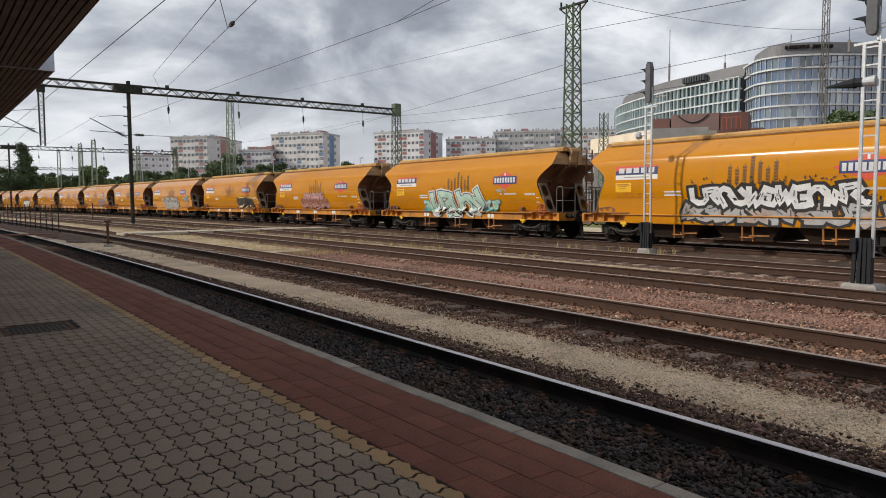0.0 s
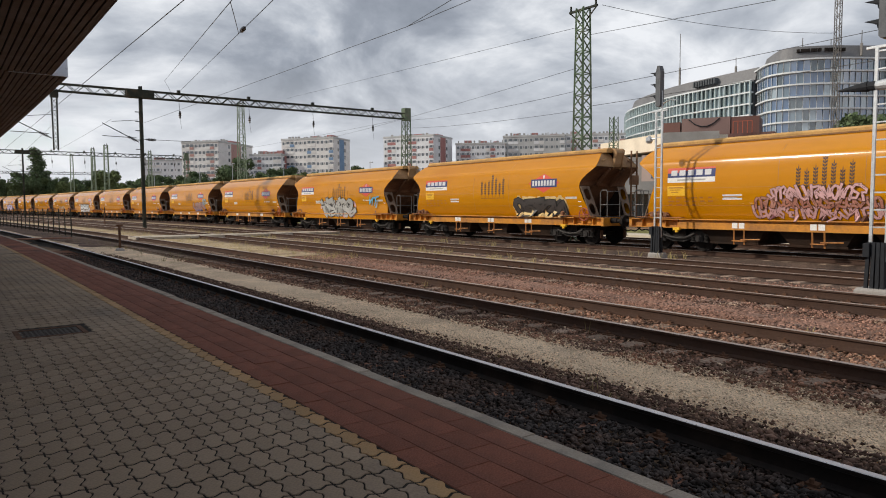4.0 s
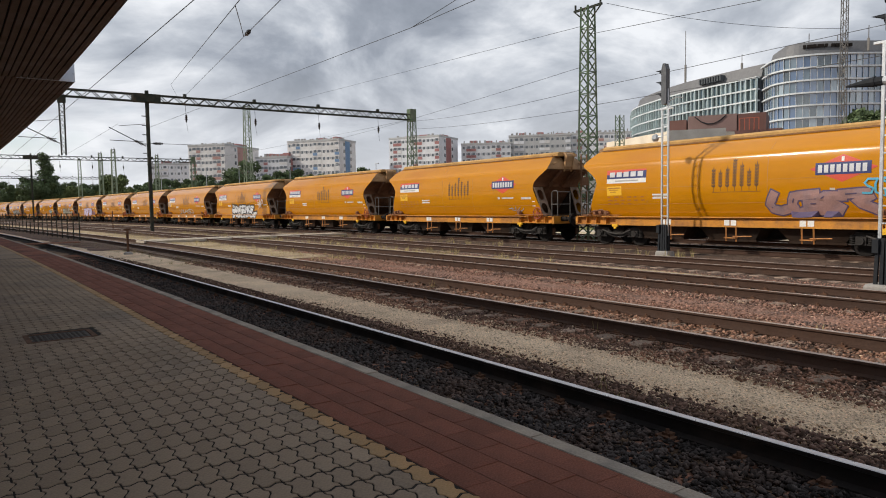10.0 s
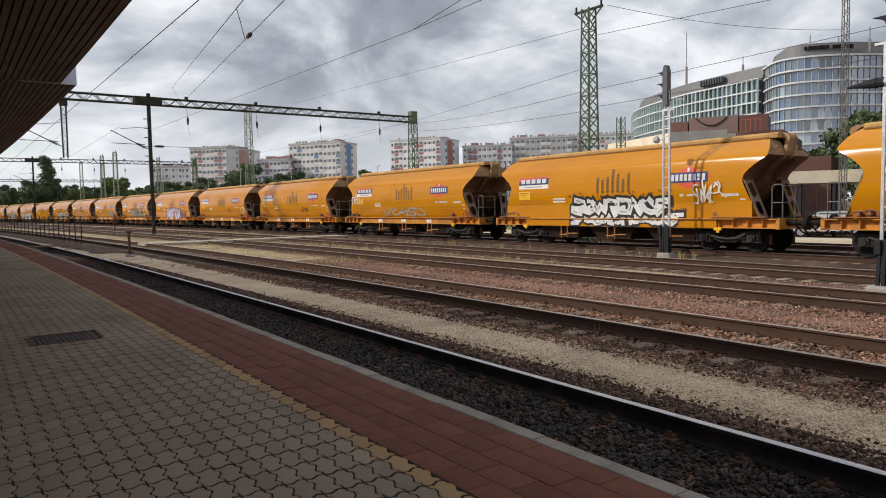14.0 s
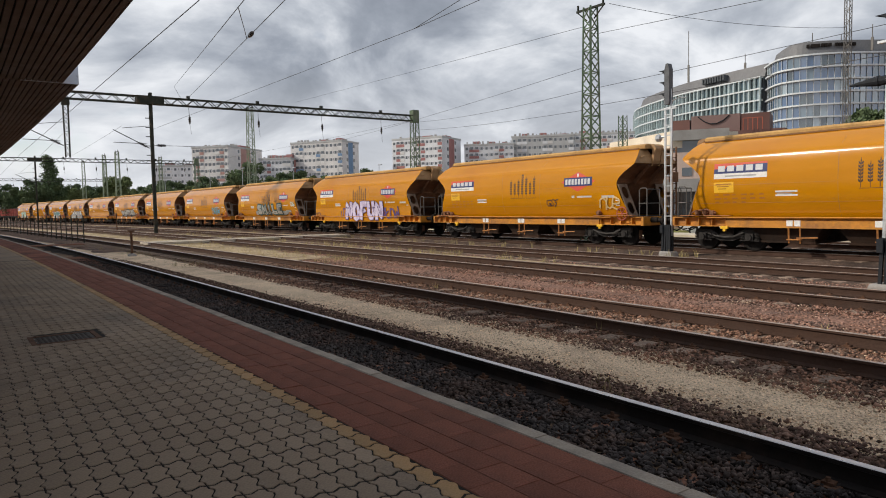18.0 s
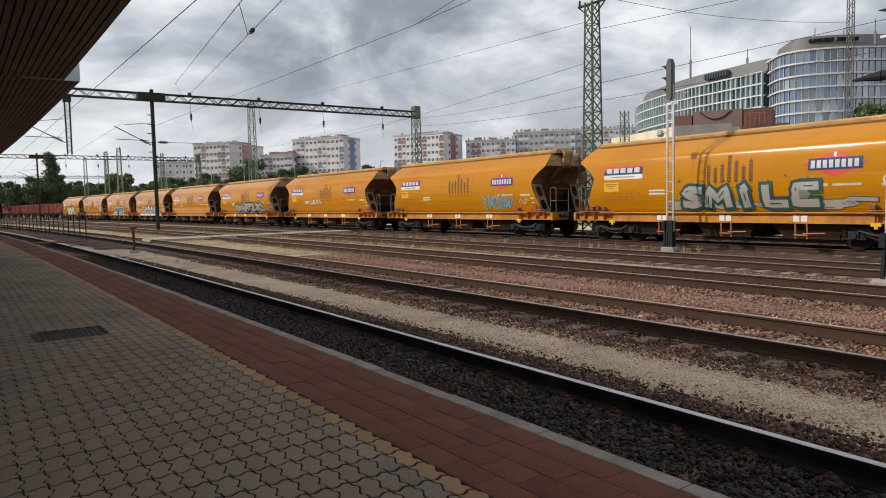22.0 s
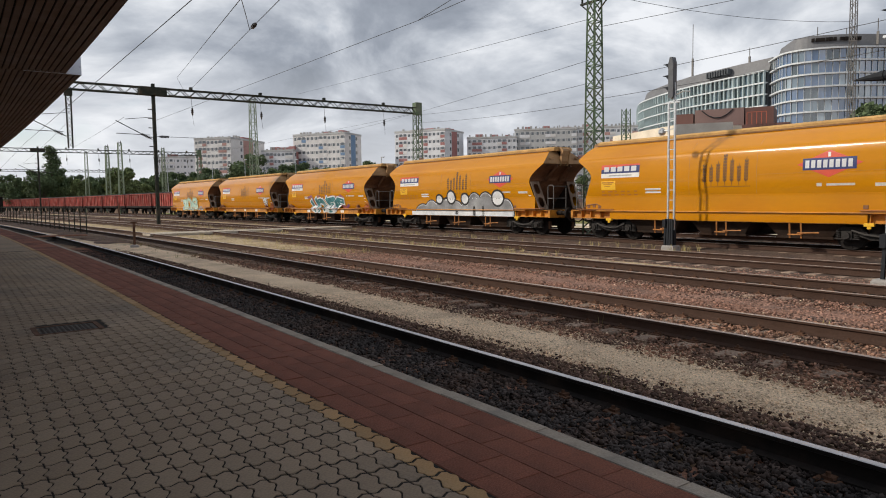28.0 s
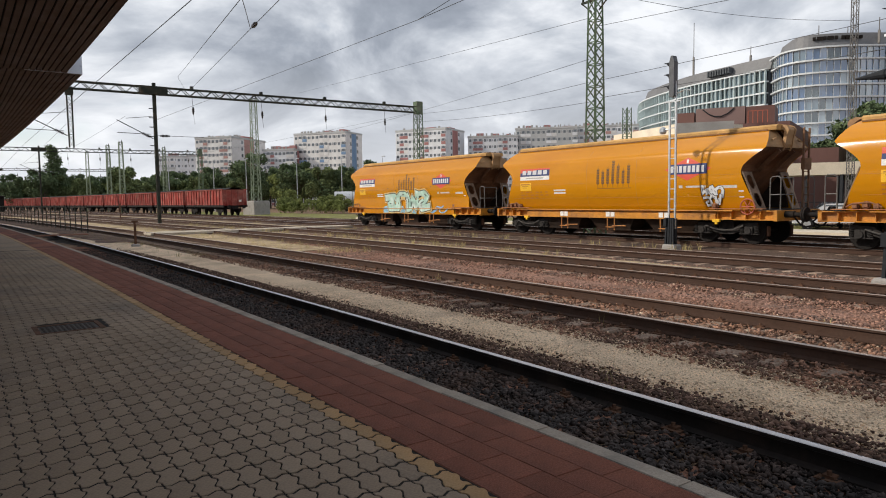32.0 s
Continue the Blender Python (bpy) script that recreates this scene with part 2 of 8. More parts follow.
M = dict(
    soil=material("soil", (0.24, 0.155, 0.10), 0.95, var=0.3, scale=0.35, fine=9, fine_amt=0.3, bump=0.03, bump_scale=18, stain=(0.10, 0.075, 0.06), stain_amt=0.7, stain_scale=0.5),
    ballast_bed=material("ballast_bed", (0.050, 0.042, 0.037), 0.95, var=0.25, scale=1.2, fine=22, fine_amt=0.45, bump=0.05, bump_scale=24),
    ballast_rust=material("ballast_rust", (0.19, 0.122, 0.088), 0.95, var=0.3, scale=0.8, fine=16, fine_amt=0.45, bump=0.05, bump_scale=20, stain=(0.085, 0.062, 0.052), stain_amt=0.9, stain_scale=0.6),
    ballast_dark=material("ballast_dark", (0.13, 0.088, 0.067), 0.95, var=0.3, scale=0.8, fine=16, fine_amt=0.45, bump=0.05, bump_scale=20, stain=(0.065, 0.050, 0.044), stain_amt=0.9, stain_scale=0.6),
    ballast_red=material("ballast_red", (0.29, 0.165, 0.12), 0.95, var=0.3, scale=0.8, fine=16, fine_amt=0.45, bump=0.05, bump_scale=20, stain=(0.14, 0.095, 0.078), stain_amt=0.9, stain_scale=0.7),
    stone_red=material("stone_red", (0.295, 0.165, 0.12), 0.9, var=0.25, scale=6, fine=50, island=0.65, stain=(0.16, 0.115, 0.098), stain_amt=0.9, stain_scale=0.8),
    sand=material("sand", (0.76, 0.575, 0.395), 0.95, var=0.14, scale=0.7, fine=38, fine_amt=0.4, bump=0.025, bump_scale=42, stain=(0.30, 0.21, 0.15), stain_amt=0.55, stain_scale=0.9),
    stone_dark=material("stone_dark", (0.058, 0.048, 0.045), 0.85, var=0.2, scale=8, fine=60, island=0.75, stain=(0.12, 0.07, 0.05), stain_amt=0.5, stain_scale=1.5),
    stone_rust=material("stone_rust", (0.29, 0.16, 0.107), 0.9, var=0.2, scale=6, fine=50, island=0.65, stain=(0.11, 0.078, 0.066), stain_amt=0.8, stain_scale=0.9),
    stone_mid=material("stone_mid", (0.13, 0.079, 0.060), 0.9, var=0.25, scale=6, fine=50, island=0.7, stain=(0.18, 0.11, 0.075), stain_amt=0.7, stain_scale=1.2),
    stone_sand=material("stone_sand", (0.70, 0.54, 0.385), 0.9, var=0.2, scale=6, fine=50, island=0.5),
    rail=material("rail", (0.075, 0.043, 0.031), 0.85, 0.1, var=0.25, scale=2, fine=30, stain=(0.035, 0.024, 0.02), stain_amt=0.6, stain_scale=2),
    rail_black=material("rail_black", (0.026, 0.022, 0.021), 0.7, 0.3, var=0.2, scale=2, fine=30, stain=(0.06, 0.04, 0.03), stain_amt=0.5, stain_scale=2),
    rail_shine=material("rail_shine", (0.55, 0.53, 0.53), 0.32, 1.0, var=0.05, scale=3, fine_amt=0.05),
    rail_dull=material("rail_dull", (0.50, 0.41, 0.35), 0.38, 0.85, var=0.2, scale=3),
    sleeper_wood=material("sleeper_wood", (0.34, 0.25, 0.185), 0.9, var=0.3, scale=3, fine=30, fine_amt=0.3, bump=0.01, obrand=0.3, stain=(0.13, 0.09, 0.07), stain_amt=0.7, stain_scale=3),
    sleeper_rust=material("sleeper_rust", (0.24, 0.115, 0.075), 0.9, var=0.3, scale=4, fine=30, fine_amt=0.3, bump=0.01, obrand=0.3, stain=(0.07, 0.05, 0.042), stain_amt=0.7, stain_scale=4),
    iron_rust=material("iron_rust", (0.13, 0.07, 0.045), 0.85, 0.2, var=0.3, scale=8),
    paver=material("paver", (0.325, 0.247, 0.180), 0.85, var=0.12, scale=0.8, fine=70, fine_amt=0.16, bump=0.003, bump_scale=150, island=0.10, obrand=0.10, stain=(0.16, 0.14, 0.125), stain_amt=0.5, stain_scale=0.7),
    paver_yellow=material("paver_yellow", (0.42, 0.262, 0.130), 0.85, var=0.15, scale=1.2, fine=70, fine_amt=0.16, bump=0.003, bump_scale=150, island=0.14, obrand=0.15, stain=(0.25, 0.19, 0.13), stain_amt=0.7, stain_scale=1.2),
    slab_red=material("slab_red", (0.222, 0.081, 0.052), 0.85, var=0.26, scale=1.5, fine=80, fine_amt=0.25, bump=0.005, bump_scale=160, obrand=0.12, stain=(0.095, 0.048, 0.038), stain_amt=0.9, stain_scale=1.0),
    joint_red=material("joint_red", (0.125, 0.055, 0.039), 0.95, var=0.2, scale=3, fine=60),
    joint=material("joint", (0.022, 0.019, 0.017), 0.95, var=0.2, scale=3, fine=60),
    kerb=material("kerb", (0.36, 0.305, 0.25), 0.85, var=0.15, scale=2, fine=60, fine_amt=0.15, bump=0.004, bump_scale=80, obrand=0.1, stain=(0.15, 0.14, 0.13), stain_amt=0.6, stain_scale=2.5),
    concrete=material("concrete", (0.36, 0.34, 0.32), 0.9, var=0.15, scale=1.5, fine=50, bump=0.006, bump_scale=60, stain=(0.2, 0.185, 0.17), stain_amt=0.6, stain_scale=1.4),
    grate=material("grate", (0.075, 0.066, 0.060), 0.7, 0.4, var=0.2, scale=6),
    slat=material("slat", (0.145, 0.090, 0.064), 0.55, 0.0, var=0.1, scale=1.0, fine=30, fine_amt=0.05, obrand=0.06),
    slat_gap=material("slat_gap", (0.02, 0.016, 0.014), 0.9, var=0.1),
    fascia=material("fascia", (0.60, 0.65, 0.74), 0.35, 0.1, var=0.05, scale=1, fine_amt=0.03),
    dirty_white=material("dirty_white", (0.62, 0.60, 0.56), 0.7, var=0.1, scale=1.5, stain=(0.4, 0.36, 0.3), stain_amt=0.4, stain_scale=1),
    orange=material("orange", (0.555, 0.222, 0.0014), 0.15, var=0.05, scale=0.7, fine=6, fine_amt=0.03, stain=(0.44, 0.148, 0.004), stain_amt=0.42, stain_scale=0.55, spec=0.5, stretch=(0.35, 1, 1), gloss_var=0.35),
    orange_frame=material("orange_frame", (0.56, 0.225, 0.018), 0.5, var=0.15, scale=2, fine=18, fine_amt=0.1, stain=(0.20, 0.085, 0.035), stain_amt=0.7, stain_scale=1.6),
    roof_dirt=material("roof_dirt", (0.60, 0.36, 0.135), 0.75, var=0.18, scale=1.2, fine=15, fine_amt=0.12, stain=(0.40, 0.225, 0.09), stain_amt=0.6, stain_scale=0.9),
    end_brown=material("end_brown", (0.20, 0.095, 0.050), 0.75, var=0.25, scale=1.2, fine=14, fine_amt=0.15, stain=(0.075, 0.042, 0.028), stain_amt=0.85, stain_scale=1.0),
    # hopper brown taken near black, carrying the shade under the wagons in its colour
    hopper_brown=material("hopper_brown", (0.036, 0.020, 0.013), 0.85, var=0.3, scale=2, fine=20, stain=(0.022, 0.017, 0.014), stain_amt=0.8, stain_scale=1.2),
    black_iron=material("black_iron", (0.015, 0.014, 0.014), 0.8, 0.2, var=0.3, scale=4, fine=30, stain=(0.06, 0.042, 0.032), stain_amt=0.5, stain_scale=3),
    grey_iron=material("grey_iron", (0.16, 0.15, 0.14), 0.6, 0.3, var=0.2, scale=4),
    red_oxide=material("red_oxide", (0.42, 0.10, 0.055), 0.6, var=0.2, scale=5, stain=(0.2, 0.07, 0.04), stain_amt=0.6, stain_scale=5),
    logo_blue=material("logo_blue", (0.016, 0.030, 0.135), 0.4, var=0.08, scale=3),
    logo_red=material("logo_red", (0.62, 0.075, 0.035), 0.4, var=0.08, scale=3),
    logo_white=material("logo_white", (0.78, 0.76, 0.73), 0.45, var=0.05, scale=3),
    logo_grey=material("logo_grey", (0.60, 0.60, 0.62), 0.45, var=0.08, scale=3),
    logo_yellow=material("logo_yellow", (0.80, 0.45, 0.02), 0.45, var=0.05, scale=3),
    wheat=material("wheat", (0.055, 0.028, 0.014), 0.6, var=0.15, scale=6),
    mast_green=material("mast_green", (0.10, 0.155, 0.085), 0.6, 0.1, var=0.25, scale=1.5, fine=20, stain=(0.17, 0.16, 0.12), stain_amt=0.6, stain_scale=1.2),
    mast_pale=material("mast_pale", (0.24, 0.29, 0.20), 0.65, 0.1, var=0.15, scale=1.5),
    pole_dark=material("pole_dark", (0.034, 0.040, 0.032), 0.75, 0.1, var=0.2, scale=2, stain=(0.09, 0.06, 0.04), stain_amt=0.5, stain_scale=2),
    galvanised=material("galvanised", (0.50, 0.52, 0.54), 0.45, 0.55, var=0.12, scale=4, fine=30),
    signal_grey=material("signal_grey", (0.085, 0.09, 0.10), 0.6, var=0.15, scale=5),
    signal_black=material("signal_black", (0.022, 0.024, 0.028), 0.7, var=0.15, scale=5),
    wire=material("wire", (0.055, 0.055, 0.058), 0.5, 0.5, var=0.1),
    insulator=material("insulator", (0.022, 0.016, 0.014), 0.3, var=0.1),
)
M.update(
    end_hood=material("end_hood", (0.36, 0.21, 0.095), 0.65, var=0.15, scale=1.5, fine=15, stain=(0.25, 0.125, 0.05), stain_amt=0.7, stain_scale=1.1),
    leg_brown=material("leg_brown", (0.25, 0.175, 0.125), 0.75, var=0.2, scale=3, stain=(0.08, 0.05, 0.035), stain_amt=0.6, stain_scale=2),
    seam_dark=material("seam_dark", (0.20, 0.09, 0.025), 0.6, var=0.2, scale=5),
    seam=material("seam", (0.40, 0.165, 0.022), 0.5, var=0.2, scale=5),
    red_board=material("red_board", (0.40, 0.17, 0.075), 0.7, var=0.2, scale=4, stain=(0.2, 0.09, 0.05), stain_amt=0.6, stain_scale=3),
    ladder_brown=material("ladder_brown", (0.19, 0.10, 0.055), 0.7, var=0.25, scale=4),
    step_orange=material("step_orange", (0.50, 0.20, 0.045), 0.6, var=0.2, scale=6, stain=(0.2, 0.09, 0.04), stain_amt=0.6, stain_scale=5),
    valve_rust=material("valve_rust", (0.28, 0.13, 0.07), 0.75, var=0.3, scale=6, stain=(0.1, 0.06, 0.04), stain_amt=0.6, stain_scale=5),
    bogie_grey=material("bogie_grey", (0.040, 0.036, 0.034), 0.8, 0.1, var=0.3, scale=5, stain=(0.03, 0.028, 0.026), stain_amt=0.6, stain_scale=4),
    bogie_pale=material("bogie_pale", (0.080, 0.074, 0.070), 0.7, 0.1, var=0.25, scale=5),
    wheel_steel=material("wheel_steel", (0.022, 0.019, 0.018), 0.8, 0.3, var=0.25, scale=5),
    grey_line=material("grey_line", (0.56, 0.50, 0.43), 0.5, var=0.15, scale=6),
    grey_paint=material("grey_paint", (0.42, 0.41, 0.40), 0.6),
    data_red=material("data_red", (0.36, 0.12, 0.015), 0.5),
    sp_white=material("sp_white", (0.70, 0.70, 0.70), 0.5, var=0.12, scale=2.5, stain=(0.52, 0.56, 0.62), stain_amt=0.5, stain_scale=1.6),
    sp_grey=material("sp_grey", (0.36, 0.37, 0.38), 0.5, var=0.2, scale=2.5, stain=(0.42, 0.25, 0.16), stain_amt=0.8, stain_scale=1.6),
    sp_black=material("sp_black", (0.018, 0.016, 0.016), 0.5),
    sp_mint=material("sp_mint", (0.42, 0.62, 0.52), 0.5, var=0.15, scale=3, stain=(0.68, 0.72, 0.68), stain_amt=0.8, stain_scale=2),
    sp_rose=material("sp_rose", (0.42, 0.17, 0.12), 0.5, var=0.2, scale=4, stain=(0.55, 0.32, 0.26), stain_amt=0.6, stain_scale=3),
    sp_brown=material("sp_brown", (0.10, 0.042, 0.025), 0.5),
    sp_indigo=material("sp_indigo", (0.10, 0.075, 0.14), 0.5),
    sp_silver=material("sp_silver", (0.50, 0.49, 0.46), 0.42, 0.3, var=0.12, scale=3, stain=(0.34, 0.33, 0.31), stain_amt=0.6, stain_scale=1.5),
    sp_pink=material("sp_pink", (0.62, 0.36, 0.36), 0.5),
    sp_cyan=material("sp_cyan", (0.10, 0.40, 0.56), 0.5),
    sp_mauve=material("sp_mauve", (0.36, 0.21, 0.19), 0.5, var=0.2, scale=3, stain=(0.24, 0.2, 0.24), stain_amt=0.6, stain_scale=2),
    sp_sand=material("sp_sand", (0.66, 0.47, 0.20), 0.5),
    sp_lilac=material("sp_lilac", (0.66, 0.58, 0.72), 0.5, var=0.12, scale=3, stain=(0.42, 0.30, 0.55), stain_amt=0.6, stain_scale=1.3),
    sp_violet=material("sp_violet", (0.085, 0.045, 0.16), 0.5),
    sp_teal=material("sp_teal", (0.07, 0.28, 0.28), 0.5, var=0.25, scale=3, stain=(0.35, 0.52, 0.44), stain_amt=0.6, stain_scale=2),
    sp_dark=material("sp_dark", (0.06, 0.052, 0.05), 0.5),
    sp_sage=material("sp_sage", (0.44, 0.42, 0.28), 0.5, var=0.2, scale=3, stain=(0.36, 0.47, 0.42), stain_amt=0.7, stain_scale=2),
    sp_ash=material("sp_ash", (0.24, 0.24, 0.245), 0.45, 0.2, var=0.2, scale=2, stain=(0.42, 0.42, 0.42), stain_amt=0.7, stain_scale=0.8),
    sp_deep=material("sp_deep", (0.022, 0.085, 0.082), 0.5, var=0.25, scale=3),
    sp_tide=material("sp_tide", (0.030, 0.155, 0.175), 0.5, var=0.25, scale=3, stain=(0.12, 0.33, 0.34), stain_amt=0.6, stain_scale=3),
    sp_thin=material("sp_thin", (0.66, 0.63, 0.58), 0.5, var=0.2, scale=3),
    sp_purple=material("sp_purple", (0.20, 0.075, 0.16), 0.5, var=0.3, scale=3, stain=(0.42, 0.13, 0.05), stain_amt=0.8, stain_scale=2.5),
    sp_sky=material("sp_sky", (0.22, 0.42, 0.58), 0.5),
    board=material("board", (0.50, 0.44, 0.36), 0.9, var=0.2, scale=3, fine=30, obrand=0.15, stain=(0.3, 0.25, 0.2), stain_amt=0.6, stain_scale=2),
    pan_grey=material("pan_grey", (0.50, 0.51, 0.51), 0.9, var=0.1, scale=0.3),
    pan_white=material("pan_white", (0.74, 0.755, 0.78), 0.9, var=0.1, scale=0.3),
    pan_blue=material("pan_blue", (0.20, 0.31, 0.47), 0.85, var=0.1, scale=0.3),
    pan_pink=material("pan_pink", (0.47, 0.29, 0.26), 0.85, var=0.12, scale=0.3),
    pan_red=material("pan_red", (0.40, 0.20, 0.19), 0.85, var=0.12, scale=0.3),
    # panel wall colour paled to stand in for the haze of distance
    pan_cream=material("pan_cream", (0.74, 0.73, 0.72), 0.9, var=0.12, scale=0.3),
    pan_purple=material("pan_purple", (0.34, 0.25, 0.33), 0.9, var=0.1, scale=0.3),
    flat_glass_pale=glass("flat_glass_pale", (0.22, 0.225, 0.23), 0.15),
    flat_glass=glass("flat_glass", (0.10, 0.115, 0.13), 0.1),
    office_core=material("office_core", (0.10, 0.11, 0.12), 0.8),
    office_band=material("office_band", (0.66, 0.70, 0.72), 0.4, var=0.06, scale=0.2, fine_amt=0.03),
    office_fin=material("office_fin", (0.50, 0.60, 0.60), 0.35, var=0.06, scale=0.2),
    office_attic=material("office_attic", (0.155, 0.155, 0.16), 0.6, var=0.1, scale=0.15, fine=2),
    office_glass=glass("office_glass", (0.13, 0.19, 0.235), 0.06, 2.1),
    office_glass_blue=glass("office_glass_blue", (0.075, 0.135, 0.25), 0.05, 2.1),
    office_glass_pale=glass("office_glass_pale", (0.32, 0.40, 0.45), 0.10, 2.1),
    office_glass_dark=glass("office_glass_dark", (0.06, 0.085, 0.095), 0.05, 2.0),
    brown_clad=material("brown_clad", (0.135, 0.062, 0.050), 0.6, var=0.08, scale=0.4, fine=3, fine_amt=0.05, stretch=(1, 1, 0.2)),
    brown_clad_light=material("brown_clad_light", (0.215, 0.135, 0.12), 0.6, var=0.08, scale=0.4),
    cream=material("cream", (0.60, 0.53, 0.42), 0.8, var=0.1, scale=0.8, stain=(0.4, 0.34, 0.26), stain_amt=0.5, stain_scale=0.6),
    cream_roof=material("cream_roof", (0.80, 0.70, 0.56), 0.7, var=0.08, scale=0.8, stain=(0.6, 0.5, 0.38), stain_amt=0.4, stain_scale=0.7),
    beige_wall=material("beige_wall", (0.55, 0.42, 0.36), 0.85, var=0.06, scale=0.5),
    grey_slab=material("grey_slab", (0.33, 0.32, 0.31), 0.8, var=0.1, scale=0.6, stain=(0.24, 0.225, 0.21), stain_amt=0.5, stain_scale=0.7),
    car_blue=material("car_blue", (0.05, 0.16, 0.40), 0.3, 0.2, coat=0.8),
    bark=material("bark", (0.10, 0.075, 0.055), 0.9, var=0.25, scale=3, bump=0.02, bump_scale=12),
    # leaf greens lightened, with the far wood's haze put into the colour
    leaf=material("leaf", (0.12, 0.148, 0.062), 0.7, var=0.3, scale=0.5, fine=3, fine_amt=0.2, island=0.45, spec=0.25),
    leaf_light=material("leaf_light", (0.19, 0.22, 0.075), 0.7, var=0.3, scale=0.5, fine=3, fine_amt=0.2, island=0.4, spec=0.25),
    leaf_dark=material("leaf_dark", (0.10, 0.135, 0.066), 0.7, var=0.3, scale=0.5, fine=3, fine_amt=0.2, island=0.4, spec=0.25),
    grass=material("grass", (0.17, 0.175, 0.055), 0.9, var=0.3, scale=0.6, fine=8, fine_amt=0.3, bump=0.04, bump_scale=10, stain=(0.26, 0.21, 0.11), stain_amt=0.6, stain_scale=0.4),
    weed=material("weed", (0.33, 0.27, 0.125), 0.9, var=0.3, scale=0.6, fine=8, fine_amt=0.2, island=0.5, spec=0.2),
    straw=material("straw", (0.40, 0.31, 0.195), 0.95, var=0.25, scale=0.7, fine=12, fine_amt=0.35, bump=0.03, bump_scale=15, stain=(0.18, 0.13, 0.09), stain_amt=0.9, stain_scale=0.6),
    red_wagon=material("red_wagon", (0.25, 0.043, 0.034), 0.75, var=0.3, scale=0.9, fine=8, fine_amt=0.2, obrand=0.3, stain=(0.40, 0.20, 0.16), stain_amt=0.55, stain_scale=0.7),
    coal=material("coal", (0.03, 0.028, 0.028), 0.9, var=0.3, scale=2, bump=0.08, bump_scale=5),
    car_dark=material("car_dark", (0.03, 0.032, 0.036), 0.3, 0.4, coat=0.8),
    car_white=material("car_white", (0.60, 0.61, 0.63), 0.3, 0.1, coat=0.8),
    tyre=material("tyre", (0.02, 0.02, 0.02), 0.8),
    tank_silver=material("tank_silver", (0.60, 0.61, 0.62), 0.35, 0.5, var=0.1, scale=1),
)


# ---- mesh helpers ----
class Geo:
    """Collects vertices and faces; made into one mesh by part()."""
    def __init__(self):
        self.v, self.f = [], []

    def add(self, pts, faces):
        n = len(self.v)
        self.v += [tuple(p) for p in pts]
        self.f += [tuple(i + n for i in f) for f in faces]
        return self

    def box(self, x0, x1, y0, y1, z0, z1):
        return self.add([(x, y, z) for z in (z0, z1) for y in (y0, y1) for x in (x0, x1)],
                        [(0, 2, 3, 1), (4, 5, 7, 6), (0, 1, 5, 4), (2, 6, 7, 3), (0, 4, 6, 2), (1, 3, 7, 5)])

    def beam(self, p, q, w, h=None, up=(0, 0, 1)):
        """A rectangular bar from p to q."""
        p, q, h = Vector(p), Vector(q), h or w
        d = (q - p).normalized()
        a = d.cross(Vector(up))
        if a.length < 1e-4:
            a = d.cross(Vector((1, 0, 0)))
        a = a.normalized() * w / 2
        b = a.cross(d).normalized() * h / 2
        return self.add([p - a - b, p + a - b, p + a + b, p - a + b, q - a - b, q + a - b, q + a + b, q - a + b],
                        [(0, 3, 2, 1), (4, 5, 6, 7), (0, 1, 5, 4), (1, 2, 6, 5), (2, 3, 7, 6), (3, 0, 4, 7)])

    def tube(self, p, q, r, n=8, r2=None, cap=True):
        p, q = Vector(p), Vector(q)
        d = (q - p).normalized()
        a = d.orthogonal().normalized()
        b = d.cross(a)
        r2 = r if r2 is None else r2
        pts = [p + (a * math.cos(2 * math.pi * i / n) + b * math.sin(2 * math.pi * i / n)) * r for i in range(n)]
        pts += [q + (a * math.cos(2 * math.pi * i / n) + b * math.sin(2 * math.pi * i / n)) * r2 for i in range(n)]
        fs = [(i, (i + 1) % n, n + (i + 1) % n, n + i) for i in range(n)]
        if cap:
            fs += [tuple(range(n))[::-1], tuple(range(n, 2 * n))]
        return self.add(pts, fs)

    def pipe(self, pts, r, n=6):
        """One continuous bent pipe."""
        P = [Vector(p) for p in pts]
        rings, a = [], None
        for i, p in enumerate(P):
            d = (P[min(i + 1, len(P) - 1)] - P[max(i - 1, 0)]).normalized()
            a = d.orthogonal().normalized() if a is None else (a - d * a.dot(d)).normalized()
            b = d.cross(a)
            rings.append([p + (a * math.cos(2 * math.pi * k / n) + b * math.sin(2 * math.pi * k / n)) * r for k in range(n)])
        return self.loft(rings)

    def prism(self, outline, off, close=True):
        """A flat outline (list of 3d points) pushed along off."""
        n, off = len(outline), Vector(off)
        pts = [Vector(p) for p in outline] + [Vector(p) + off for p in outline]
        fs = [(i, (i + 1) % n, n + (i + 1) % n, n + i) for i in range(n)]
        if close:
            fs += [tuple(range(n))[::-1], tuple(range(n, 2 * n))]
        return self.add(pts, fs)

    def loft(self, rings, closed=True, cap=True):
        n = len(rings[0])
        base = len(self.v)
        for r in rings:
            self.v += [tuple(p) for p in r]
        for j in range(len(rings) - 1):
            for i in range(n if closed else n - 1):
                a, b = base + j * n + i, base + j * n + (i + 1) % n
                self.f.append((a, b, b + n, a + n))
        if cap and closed:
            self.f.append(tuple(base + i for i in range(n))[::-1])
            self.f.append(tuple(base + (len(rings) - 1) * n + i for i in range(n)))
        return self

    def ring(self, c, axis, R, r, n=20, m=6):
        c, axis = Vector(c), Vector(axis).normalized()
        a = axis.orthogonal().normalized(); b = axis.cross(a)
        rings = []
        for i in range(n + 1):
            t = 2 * math.pi * i / n
            d = a * math.cos(t) + b * math.sin(t)
